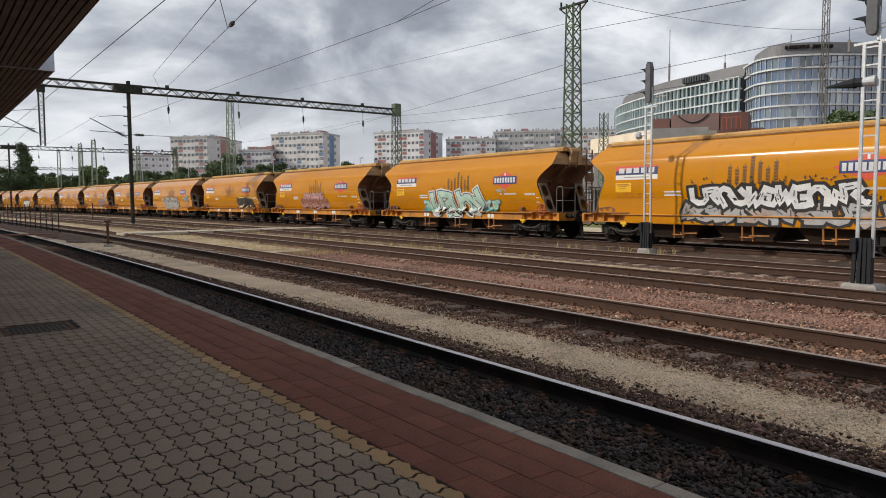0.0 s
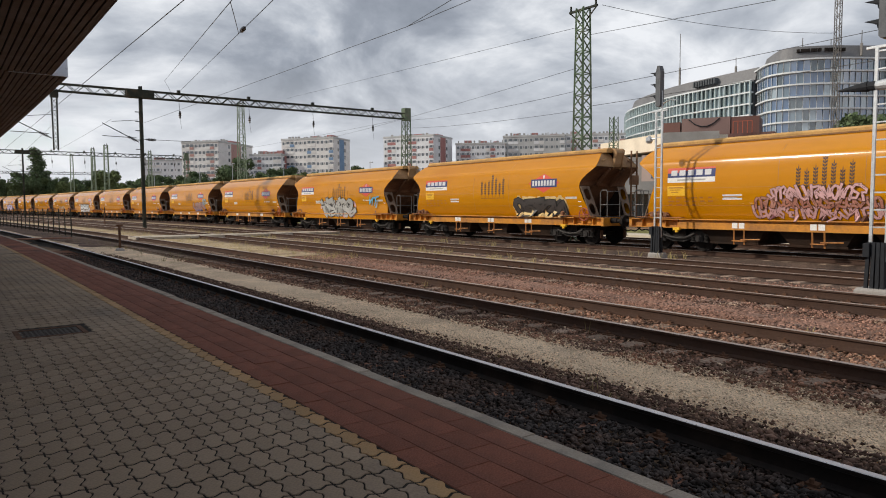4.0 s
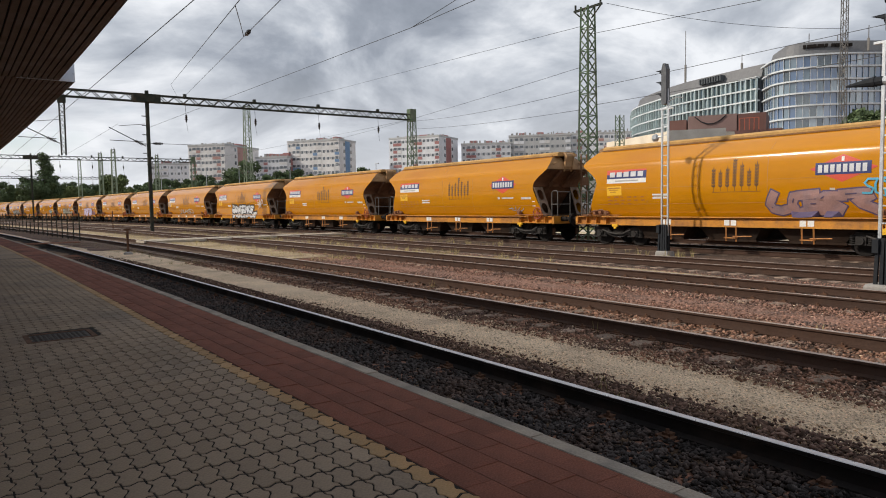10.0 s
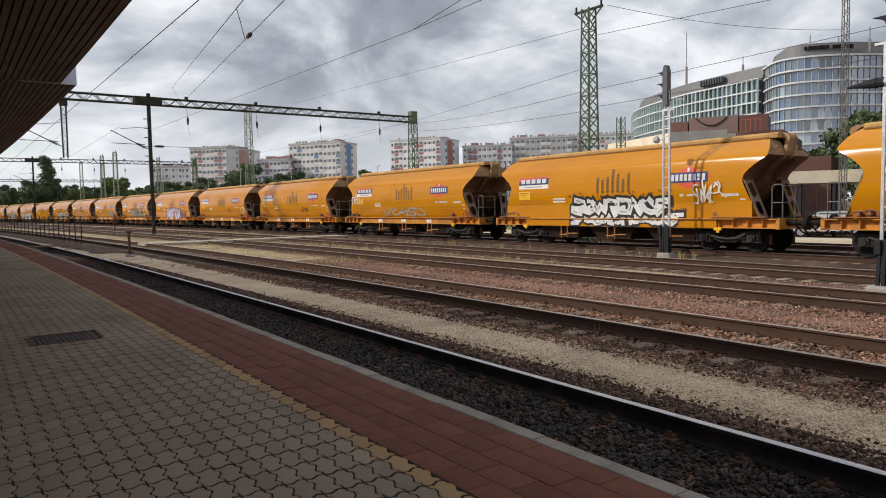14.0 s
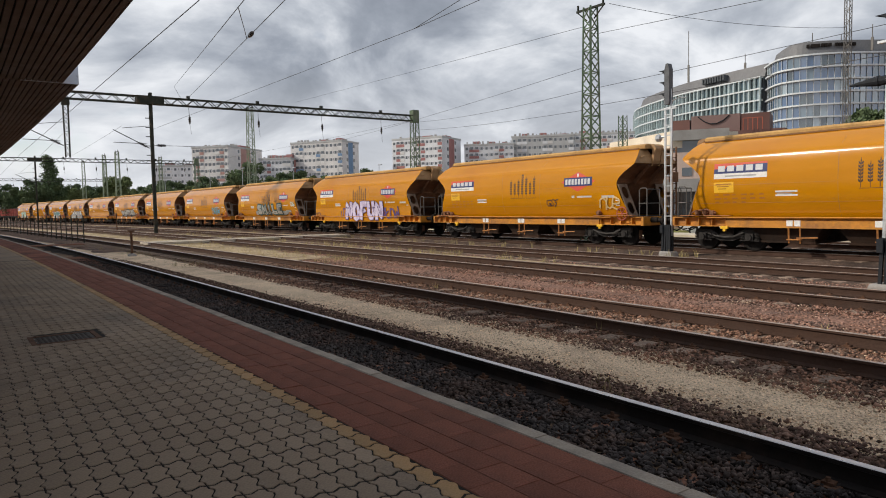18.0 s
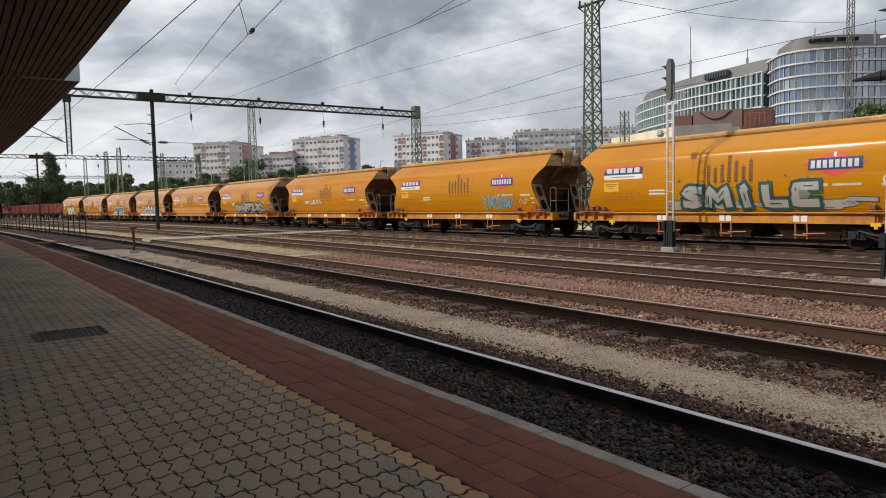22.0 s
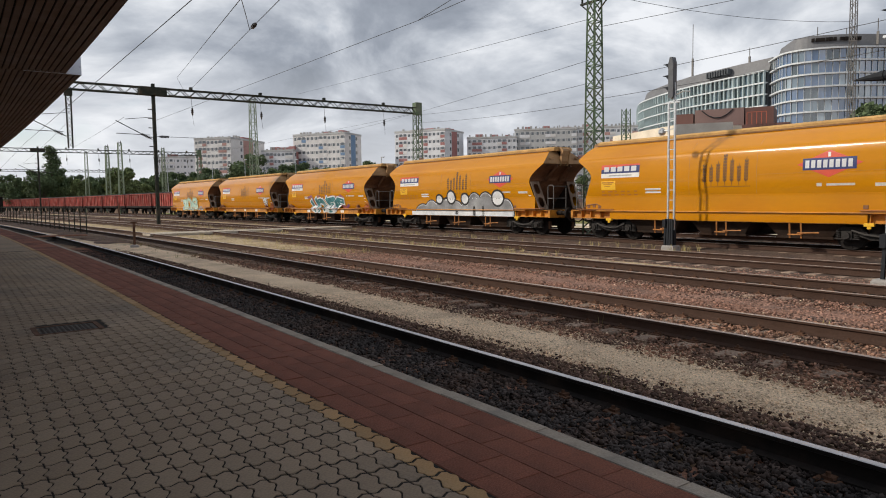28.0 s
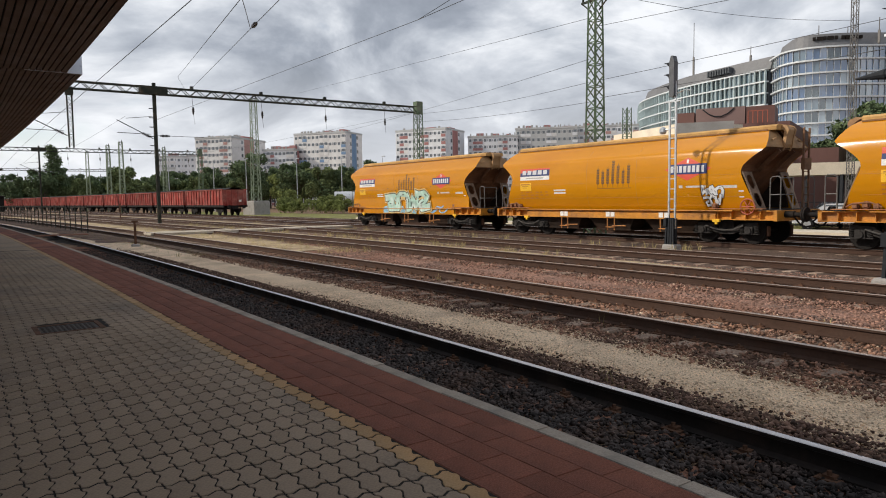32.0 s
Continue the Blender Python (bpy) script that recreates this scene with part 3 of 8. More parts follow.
            rings.append([c + d * (R + r * math.cos(2 * math.pi * k / m)) + axis * r * math.sin(2 * math.pi * k / m) for k in range(m)])
        return self.loft(rings, cap=False)

    def mesh(self, name, mat, smooth=False):
        me = bpy.data.meshes.new(name)
        me.from_pydata(self.v, [], self.f)
        bm = bmesh.new(); bm.from_mesh(me)
        bmesh.ops.recalc_face_normals(bm, faces=bm.faces)
        bm.to_mesh(me); bm.free()
        me.materials.append(mat)
        if smooth:
            me.polygons.foreach_set("use_smooth", [True] * len(me.polygons))
        return me


def part(name, geo, mat, parent, label="", smooth=False, auto=0.0):
    """ONE mesh object under a thing or under a part."""
    me = geo if isinstance(geo, bpy.types.Mesh) else geo.mesh(name, mat, smooth)
    if auto:
        me.polygons.foreach_set("use_smooth", [True] * len(me.polygons))
        me.set_sharp_from_angle(angle=radians(auto))
    ob = new(name, me)
    ob.parent = parent
    if label:
        ob["label"] = label
    return ob


def thing(name, label, category, group="", kind="", at=None):
    ob = new(name)
    ob.empty_display_size = 0.2
    if at is not None:
        ob.matrix_basis = at
    return tagged(ob, label, category, group, kind)


def raw(name, v, f, mat, smooth=False):
    """A quick mesh from arrays, for stuff of many pieces."""
    me = bpy.data.meshes.new(name)
    me.from_pydata(v, [], f)
    me.materials.append(mat)
    if smooth:
        me.polygons.foreach_set("use_smooth", [True] * len(me.polygons))
    return me


# ---- plan ----
# x runs along the tracks (the train goes towards +x), y across them, z = 0 is the top of the rails.
BEND = 5.2
TRACKS = {1: (4.022, 0.0010), 2: (8.665, 0.0010), 3: (13.46, 0.0009), 4: (17.765, 0.0008), 5: (23.335, 0.00065), 6: (28.2, 0.0007)}
PITCH = 15.6


def bent(x, y, k):
    s = max(0.0, -x - BEND)
    return y - 0.5 * k * s * s


def track_point(n, u, z=0.0):
    """Place and heading on track n at the length u along it (u = x where it is straight)."""
    y0, k = TRACKS[n]
    s = max(0.0, -u - BEND)
    x = u
    for _ in range(4):       # arc length of the bend
        c = max(0.0, -x - BEND)
        x = u if s == 0 else -(BEND + s) + (k * k * c ** 3) / 6
    c = max(0.0, -x - BEND)
    return Vector((x, bent(x, y0, k), z)), math.atan2(k * c, 1.0)


# ---- ground ----
def build_ground():
    xs = [-3000, -1200, -500] + [-300 + 12 * i for i in range(29)] + [60, 200, 700, 3000]
    ys = [-3000, -800, -200, -60, -12, 3.45, 3.9, 5.9, 6.6, 7.3, 10.6, 11.2, 15.4, 15.8, 19.9, 21.2, 25.6, 26.2, 30.4, 31.2, 40, 70, 160, 500, 3000]
    zs = {3.45: -0.32, 3.9: -0.23, 5.9: -0.25, 6.6: -0.24, 7.3: -0.24, 10.6: -0.25, 11.2: -0.26, 15.4: -0.25, 15.8: -0.25, 19.9: -0.26, 21.2: -0.27, 25.6: -0.27}
    v = [(x, bent(max(x, -300), y, 0.0009) if 0 < y < 60 and x > -400 else y, zs.get(y, -0.30)) for y in ys for x in xs]
    n = len(xs)
    f = [(j * n + i, j * n + i + 1, (j + 1) * n + i + 1, (j + 1) * n + i) for j in range(len(ys) - 1) for i in range(n - 1)]
    tagged(new("ground", raw("ground", v, f, M["soil"])), "brown earth of a railway yard with sparse dry growth", "ground", kind="structure")


def strip(name, mat, y0, y1, k, z, label, cat, x0=-260.0, x1=40.0, wob=0.0, crown=0.0, step=1.5, seed=1):
    """A long bed along the tracks, with uneven edges and a slight crown."""
    rnd = random.Random(seed)
    v, f = [], []
    xs = []
    x = x1
    while x > x0:
        xs.append(x); x -= step if x > -45 else step * 4
    cols = 5
    for x in xs:
        a = y0 + wob * noise.noise((x * 0.55, seed, 0)) + 0.4 * wob * noise.noise((x * 2.1, seed, 9))
        b = y1 + wob * noise.noise((x * 0.55, seed + 7, 0)) + 0.4 * wob * noise.noise((x * 2.1, seed + 5, 9))
        for c in range(cols):
            t = c / (cols - 1)
            zz = z + crown * (1 - (2 * t - 1) ** 2) - (0.03 if c in (0, cols - 1) else 0)
            v.append((x, bent(x, a + (b - a) * t, k), zz + 0.008 * noise.noise((x, t * 3, seed))))
    for i in range(len(xs) - 1):
        for c in range(cols - 1):
            f.append((i * cols + c, i * cols + c + 1, (i + 1) * cols + c + 1, (i + 1) * cols + c))
    ob = tagged(new(name, raw(name, v, f, mat, True)), label, cat, kind="structure")
    return ob


def scatter_stones(name, mat, count, x0, x1, y0, y1, z, size, label, seed, k=0.0, near=0.0):
    """Loose stones as one mass of small uneven lumps; more of them towards x1 when near > 0."""
    rng = np.random.default_rng(seed)
    base = np.array([(1, 0, 0), (-1, 0, 0), (0, 1, 0), (0, -1, 0), (0, 0, 1), (0, 0, -1)], float)
    tri = np.array([(0, 2, 4), (2, 1, 4), (1, 3, 4), (3, 0, 4), (2, 0, 5), (1, 2, 5), (3, 1, 5), (0, 3, 5)])
    u = rng.random(count) ** (1 / (1 + near))
    px = x0 + (x1 - x0) * u
    py = y0 + (y1 - y0) * rng.random(count)
    s = np.maximum(0, -px - BEND)
    py = py - 0.5 * k * s * s
    sz = size * (0.55 + 0.9 * rng.random(count) ** 2)
    pts = base[None] * (0.6 + 0.6 * rng.random((count, 6, 1))) * sz[:, None, None] * np.array([1.25, 1.0, 0.75])
    pts += rng.normal(0, 0.18, (count, 6, 3)) * sz[:, None, None]
    ang = rng.random(count) * 6.283
    c, sn = np.cos(ang)[:, None], np.sin(ang)[:, None]
    tilt = rng.normal(0, 0.5, count)[:, None]
    X, Y, Z = pts[..., 0], pts[..., 1], pts[..., 2]
    Y, Z = Y * np.cos(tilt) - Z * np.sin(tilt), Y * np.sin(tilt) + Z * np.cos(tilt)
    X, Y = X * c - Y * sn, X * sn + Y * c
    V = np.stack([X + px[:, None], Y + py[:, None], Z + z + (rng.random(count) * size * 0.35)[:, None]], -1).reshape(-1, 3)
    F = (tri[None] + (np.arange(count) * 6)[:, None, None]).reshape(-1, 3)
    me = bpy.data.meshes.new(name)
    me.vertices.add(len(V)); me.vertices.foreach_set("co", V.ravel().astype(np.float32))
    me.loops.add(len(F) * 3); me.loops.foreach_set("vertex_index", F.ravel().astype(np.int32))
    me.polygons.add(len(F)); me.polygons.foreach_set("loop_start", np.arange(0, len(F) * 3, 3, dtype=np.int32))
    me.update(calc_edges=True)
    me.materials.append(mat)
    return tagged(new(name, me), label, "stones", kind="stuff")


def scatter_weeds(name, patches, label, seed):
    """Tufts of dry grass: thin bent blades; patches of (count, x0, x1, y0, y1, k, height)."""
    rnd = random.Random(seed)
    v, f = [], []
    for count, x0, x1, y0, y1, k, h in patches:
        for _ in range(count):
            x = rnd.uniform(x0, x1)
            if noise.noise((x * 0.35, y0, seed)) < rnd.uniform(-0.5, 0.2):
                continue
            y = bent(x, rnd.uniform(y0, y1), k)
            for b in range(7):
                a, t, L = rnd.uniform(0, 6.283), rnd.uniform(0.1, 0.6), h * rnd.uniform(0.4, 1.2)
                dx, dy, w = math.cos(a) * t * L, math.sin(a) * t * L, 0.006
                ox, oy = x + rnd.uniform(-0.06, 0.06), y + rnd.uniform(-0.06, 0.06)
                n = len(v)
                v += [(ox - w, oy, -0.24), (ox + w, oy, -0.24), (ox + dx * 0.4 + w, oy + dy * 0.4, -0.24 + L * 0.6), (ox + dx * 0.4 - w, oy + dy * 0.4, -0.24 + L * 0.6), (ox + dx, oy + dy, -0.24 + L)]
                f += [(n, n + 1, n + 2, n + 3), (n + 3, n + 2, n + 4)]
    return tagged(new(name, raw(name, v, f, M["weed"])), label, "weeds", kind="stuff")


def rail_profile(h=0.172):
    half = [(0.072, -h), (0.072, -h + 0.012), (0.016, -h + 0.034), (0.009, -h + 0.06), (0.009, -0.048), (0.036, -0.034), (0.036, -0.006)]
    return half, [(-a, b) for a, b in reversed(half)]


def sleeper_mesh(mat, chips=0.01, L=2.5, W=0.25, H=0.15):
    g = Geo()
    rings = []
    for i, y in enumerate((-L / 2, -L / 2 + 0.03, -0.4, 0.4, L / 2 - 0.03, L / 2)):
        e = 0.02 if i in (0, 5) else 0.0
        z1 = H - e - (0.012 if i in (2, 3) else 0)
        rings.append([(-W / 2 + e, y, 0), (-W / 2 + e, y, z1 - 0.02), (-W / 2 + 0.02 + e, y, z1), (W / 2 - 0.02 - e, y, z1), (W / 2 - e, y, z1 - 0.02), (W / 2 - e, y, 0)])
    return g.loft(rings).mesh("sleeper", mat)


def clip_geo(side):
    """Rail chair with bolts and clips, seen beside the rail foot."""
    g = Geo().box(-0.08, 0.08, -0.16, 0.16, 0, 0.014)
    for s in (-1, 1):
        g.box(-0.04, 0.04, s * 0.09 - 0.035, s * 0.09 + 0.035, 0.014, 0.036)
        g.tube((0, s * 0.105, 0.03), (0, s * 0.105, 0.066), 0.017, 6)
    return g


def build_track(n, rail_mat, head_mat, sleep_mat, x0, x1, sx0, pitch=0.62, z_sl=-0.172):
    y0, k = TRACKS[n]
    root = thing("track_%d" % n, {1: "platform track with a polished black rail on dark ballast"}.get(n, "rusty siding track on worn sleepers in reddish ballast"), "track", kind="structure")
    xs = [x1]
    while xs[-1] > x0:
        xs.append(xs[-1] - (3.0 if xs[-1] > -60 else 8.0))
    a, b = rail_profile()
    for s in (-0.7535, 0.7535):
        g, top = Geo(), Geo()
        rings, tops = [], []
        for x in xs:
            yy = bent(x, y0 + s, k)
            rings.append([(x, yy + p, z) for p, z in a + b])
            tops.append([(x, yy + p, z) for p, z in ((0.036, -0.007), (0.028, 0.0), (-0.028, 0.0), (-0.036, -0.007))])
        g.loft(rings)
        top.loft(tops)
        r = part("rail", g, rail_mat, root, auto=50)
        part("rail_head", top, head_mat, r, "worn running surface of the rail")
    me = sleeper_mesh(sleep_mat)
    ch = clip_geo(1).mesh("rail_chair", M["iron_rust"])
    rnd = random.Random(n)
    x = x1
    while x > sx0:
        p, _ = track_point(n, x)
        m = Matrix.Translation((p.x, p.y, z_sl - 0.15 + rnd.uniform(-0.012, 0.004))) @ Matrix.Rotation(rnd.uniform(-0.02, 0.02), 4, "Z")
        sl = new("sleeper", me); sl.parent = root; sl.matrix_basis = m
        if x > -22 and n <= 3:
            for s in (-0.7535, 0.7535):
                c = new("rail_chair", ch); c.parent = sl
                c.matrix_basis = Matrix.Translation((0, s, 0.148))
        x -= pitch * rnd.uniform(0.97, 1.03)
    return root


# ---- platform ----
PLAT = 0.35


def paver_outline(L=0.225, W=0.1125, gap=0.0095):
    """Wavy interlocking paver: zigzag long sides, waved short sides."""
    a = 0.019
    side = [(0.0, 0.0), (0.16, 0.0), (0.28, a), (0.40, a * 0.7), (0.60, -a * 0.7), (0.72, -a), (0.84, 0.0), (1.0, 0.0)]
    end = [(0.0, 0.0), (0.12, 0.010), (0.28, 0.016), (0.5, 0.0), (0.72, -0.016), (0.88, -0.010), (1.0, 0.0)]
    pts = []
    for t, d in side[:-1]:
        pts.append((t * L, d))
    for t, d in end[:-1]:
        pts.append((L + d, t * W))
    for t, d in reversed(side[1:]):
        pts.append((t * L, W + d))
    for t, d in reversed(end[1:]):
        pts.append((d, t * W))
    out = []
    for x, y in pts:
        out.append(((x - L / 2) * (1 - 0.019 / L), (y - W / 2) * (1 - gap / W)))
    return out


def paver_geo(h=0.05, bev=0.003):
    o = paver_outline()
    g = Geo()
    n = len(o)
    lo = [(x, y, -h) for x, y in o]
    mid = [(x, y, -bev) for x, y in o]
    top = [(x * 0.965, y * 0.955, 0.0) for x, y in o]
    g.v = lo + mid + top
    for r in (0, 1):
        g.f += [(r * n + i, r * n + (i + 1) % n, (r + 1) * n + (i + 1) % n, (r + 1) * n + i) for i in range(n)]
    g.f.append(tuple(range(2 * n, 3 * n)))
    return g


PX0, PX1 = -75.0, 4.0


def build_platform():
    root = thing("platform", "station platform of grey interlocking pavers with a red slab edge and pale kerb", "platform", kind="structure")
    # core under the paving, bent with the track
    def bed(name, ya, yb, za, zb, mat, x0=PX0 * 2, x1=PX1):
        xs = [x1]
        while xs[-1] > x0:
            xs.append(xs[-1] - 3.0)
        rings = [[(x, bent(x, ya, 0.001), za), (x, bent(x, ya, 0.001), zb), (x, bent(x, yb, 0.001), zb), (x, bent(x, yb, 0.001), za)] for x in xs]
        return part(name, Geo().loft(rings), mat, root)
    bed("core", -14.0, 2.74, -0.35, PLAT - 0.0046, M["joint"])
    bed("slab_bed", 1.982, 2.737, PLAT - 0.02, PLAT - 0.0036, M["joint_red"], -24.2, PX1)
    bed("far_paving", -14.0, 1.85, PLAT - 0.02, PLAT - 0.004, M["paver"], -150, -24.2)
    bed("near_paving", -14.0, 1.97, PLAT - 0.02, PLAT - 0.004, M["paver"], -0.8, PX1)
    bed("far_yellow_row", 1.86, 1.975, PLAT - 0.02, PLAT - 0.003, M["paver_yellow"], -150, -24.2)
    bed("far_red_edge", 1.98, 2.735, PLAT - 0.02, PLAT - 0.003, M["slab_red"], -150, -24.2)
    return root


def build_kerbs(root):
    xs = PX1
    L = 1.0
    g0 = None
    me = Geo().loft([[(x, y, z) for y, z in ((-0.065, -0.65), (-0.065, -0.012), (-0.053, 0.0), (0.05, 0.0), (0.065, -0.016), (0.065, -0.65))] for x in (0.004, L - 0.004)]).mesh("kerbstone", M["kerb"])
    rnd = random.Random(5)
    x = PX1
    while x > -120:
        x -= L
        ob = new("kerbstone", me); ob.parent = root
        ya, yb = bent(x, 2.805, 0.001), bent(x + L, 2.805, 0.001)
        ob.matrix_basis = Matrix.Translation((x, ya + rnd.uniform(-0.006, 0.006), PLAT + rnd.uniform(-0.005, 0.004))) @ Matrix.Rotation(math.atan2(yb - ya, L), 4, "Z")


def build_paving(root):
    """Pavers, the yellow row and the red slabs, piece by piece near the camera."""
    rnd = random.Random(11)
    g = paver_geo()
    me, mey = g.mesh("paver", M["paver"]), paver_geo().mesh("paver", M["paver_yellow"])
    gv, gf = g.v, g.f
    n = len(gv)
    far_v, far_f = {0: [], 1: []}, {0: [], 1: []}
    count = 0
    rows = int((24.0 - 0.8) / 0.225)
    grate = (-9.0, -8.42, 0.62, 1.30)
    for c in range(-22, 17):
        y = 1.918 - 0.1125 * (16 - c)
        kind = 1 if c == 16 else 0
        for r in range(rows):
            x = -0.8 - 0.225 * (r + 0.5)
            if grate[0] - 0.02 < x < grate[1] + 0.02 and grate[2] - 0.02 < y < grate[3] + 0.02:
                continue
            if y < -0.2 + (x + 3.2) * -0.02 - 2.2 and x > -6:
                continue
            yy, z = bent(x, y, 0.001), PLAT + rnd.uniform(-0.0015, 0.0015)
            if x > -5.3 and y > 0.05 and count < 300 and not kind:
                ob = new("paver", me); ob.parent = root
                ob.matrix_basis = pose(x, yy, z, rnd.uniform(-0.4, 0.4), rnd.uniform(-0.3, 0.3), rnd.uniform(-0.5, 0.5))
                count += 1
            elif kind and x > -14:
                ob = new("paver", mey); ob.parent = root
                ob.matrix_basis = pose(x, yy, z, rnd.uniform(-0.6, 0.6), rnd.uniform(-0.5, 0.5), rnd.uniform(-0.5, 0.5))
            else:
                b = len(far_v[kind])
                far_v[kind] += [(x + p[0], yy + p[1], z + p[2]) for p in gv]
                far_f[kind] += [tuple(i + b for i in f) for f in gf]
    for kind in (0, 1):
        if far_v[kind]:
            ob = new("paving", raw("paving", far_v[kind], far_f[kind], M["paver_yellow" if kind else "paver"]))
            ob.parent = root
            ob["kind"] = "stuff"
    # red slabs: three rows in running bond along the edge, one ribbed row inside
    for row, (ya, yb, L) in enumerate(((1.985, 2.162, 0.30), (2.164, 2.353, 0.30), (2.355, 2.544, 0.30), (2.546, 2.735, 0.30))):
        W = yb - ya
        top = 0.004
        me = Geo().loft([[(-L / 2 + e, -W / 2 + e, z), (L / 2 - e, -W / 2 + e, z), (L / 2 - e, W / 2 - e, z), (-L / 2 + e, W / 2 - e, z)] for e, z in ((0.0012, -0.05), (0.0012, -0.003), (0.0035, 0.0))]).mesh("slab", M["slab_red"])
        x = PX1 - 0.5 - 0.13 * (row % 2) - 0.04 * row
        while x > -24.2:
            ob = new("slab", me); ob.parent = root
            ob.matrix_basis = pose(x, bent(x, (ya + yb) / 2, 0.001), PLAT + rnd.uniform(-0.0025, 0.0015), rnd.uniform(-0.5, 0.5), rnd.uniform(-0.4, 0.4), rnd.uniform(-0.5, 0.5))
            x -= L


def build_grate():
    root = thing("drain_grate", "dark metal inspection cover set in the platform paving", "grate", at=pose(-8.71, 0.90, PLAT, 0, 0, 1.0))
    g = Geo()
    for a, b, c, d in ((-0.29, 0.29, -0.34, -0.29), (-0.29, 0.29, 0.29, 0.34), (-0.29, -0.24, -0.29, 0.29), (0.24, 0.29, -0.29, 0.29)):
        g.box(a, b, c, d, -0.04, 0.004)
    part("frame", g, M["iron_rust"], root)
    lid = Geo().box(-0.235, 0.235, -0.285, 0.285, -0.04, -0.002)
    for i in range(9):
        for j in range(11):
            lid.box(-0.21 + i * 0.048, -0.185 + i * 0.048, -0.26 + j * 0.048, -0.235 + j * 0.048, -0.002, 0.003)
    part("lid", lid, M["grate"], root)


def build_canopy():
    """Platform roof seen from below: brown slats along the track, pale fascia."""
    root = thing("platform_canopy", "platform roof with brown slatted soffit and pale metal fascia", "canopy", kind="structure")
    Z = 4.55
    rnd = random.Random(3)
    def run(name, ya, yb, za, zb, mat, x0, x1, lab=""):
        xs = [x1]
        while xs[-1] > x0:
            xs.append(max(x0, xs[-1] - 4.0))
        rings = [[(x, bent(x, ya, CK), za), (x, bent(x, ya, CK), zb), (x, bent(x, yb, CK), zb), (x, bent(x, yb, CK), za)] for x in xs]
        return part(name, Geo().loft(rings), mat, root, lab)
    CK = 0.001
    for x0, x1, edge, low in ((-17.0, 3.0, 2.03, 0.0), (-130.0, -17.0, 2.34, 0.0)):
        run("deck", -9.0, edge - 0.02, Z + 0.03, Z + 0.07, M["slat_gap"], x0, x1)
        run("roof", -9.2, edge, Z + 0.07, Z + 0.30, M["concrete"], x0, x1)
        y = edge
        while y > -6.5:
            run("slat", y - 0.088, y, Z, Z + 0.03, M["slat"], x0, x1)
            y -= 0.115
        run("fascia", edge + 0.003, edge + 0.02, Z - 0.005, Z + 0.32, M["slat"], x0, x1)
    part("end_fascia", Geo().box(-17.0, -16.96, 1.2, bent(-17, 2.36, CK), Z - 0.01, Z + 0.62), M["fascia"], root, "pale blue-grey metal end of the roof")
    # columns stand behind the camera
    for x in (-40, -25, -10, 2):
        part("column", Geo().box(x - 0.2, x + 0.2, -4.6, -4.2, PLAT, Z), M["concrete"], root)


# ---- hopper wagon ----
PROFILE = [(1.14, 1.19), (1.30, 1.28), (1.50, 1.362), (1.66, 1.415), (1.78, 1.447), (1.95, 1.477), (2.3, 1.50), (2.7, 1.485), (3.0, 1.455), (3.18, 1.425), (3.26, 1.40), (3.31, 1.373), (3.36, 1.332), (3.42, 1.27), (3.52, 1.155), (3.68, 0.965), (3.82, 0.77), (3.91, 0.58), (3.96, 0.30)]


def side_y(z):
    for (z0, y0), (z1, y1) in zip(PROFILE, PROFILE[1:]):
        if z <= z1:
            t = max(0.0, (z - z0) / (z1 - z0))
            return y0 + (y1 - y0) * t
    return PROFILE[-1][1]


def skin_y(z, skirt):
    """How far out the painted skin lies: down to the sill on skirted wagons, over the ledge on the others."""
    if skirt:
        return max(side_y(z), 1.445) if z < 1.5 else side_y(z) if z > 1.72 else max(side_y(z), 1.445)
    return 1.43 if z < 1.11 else (1.525 if z < 1.19 else side_y(z))


def end_x(z):
    for (z0, x0), (z1, x1) in zip(ENDS, ENDS[1:]):
        if z <= z1:
            return x0 + (x1 - x0) * (z - z0) / (z1 - z0)
    return ENDS[-1][1]


ENDS = [(1.14, 6.42), (1.5, 6.30), (2.0, 6.08), (2.3, 5.945), (2.42, 5.90), (2.52, 5.885), (2.62, 5.91), (2.72, 5.97), (2.85, 6.10), (3.0, 6.29), (3.2, 6.60), (3.29, 6.70), (3.36, 6.695), (3.5, 6.65), (3.66, 6.57), (3.8, 6.46), (3.9, 6.36), (3.96, 6.28)]


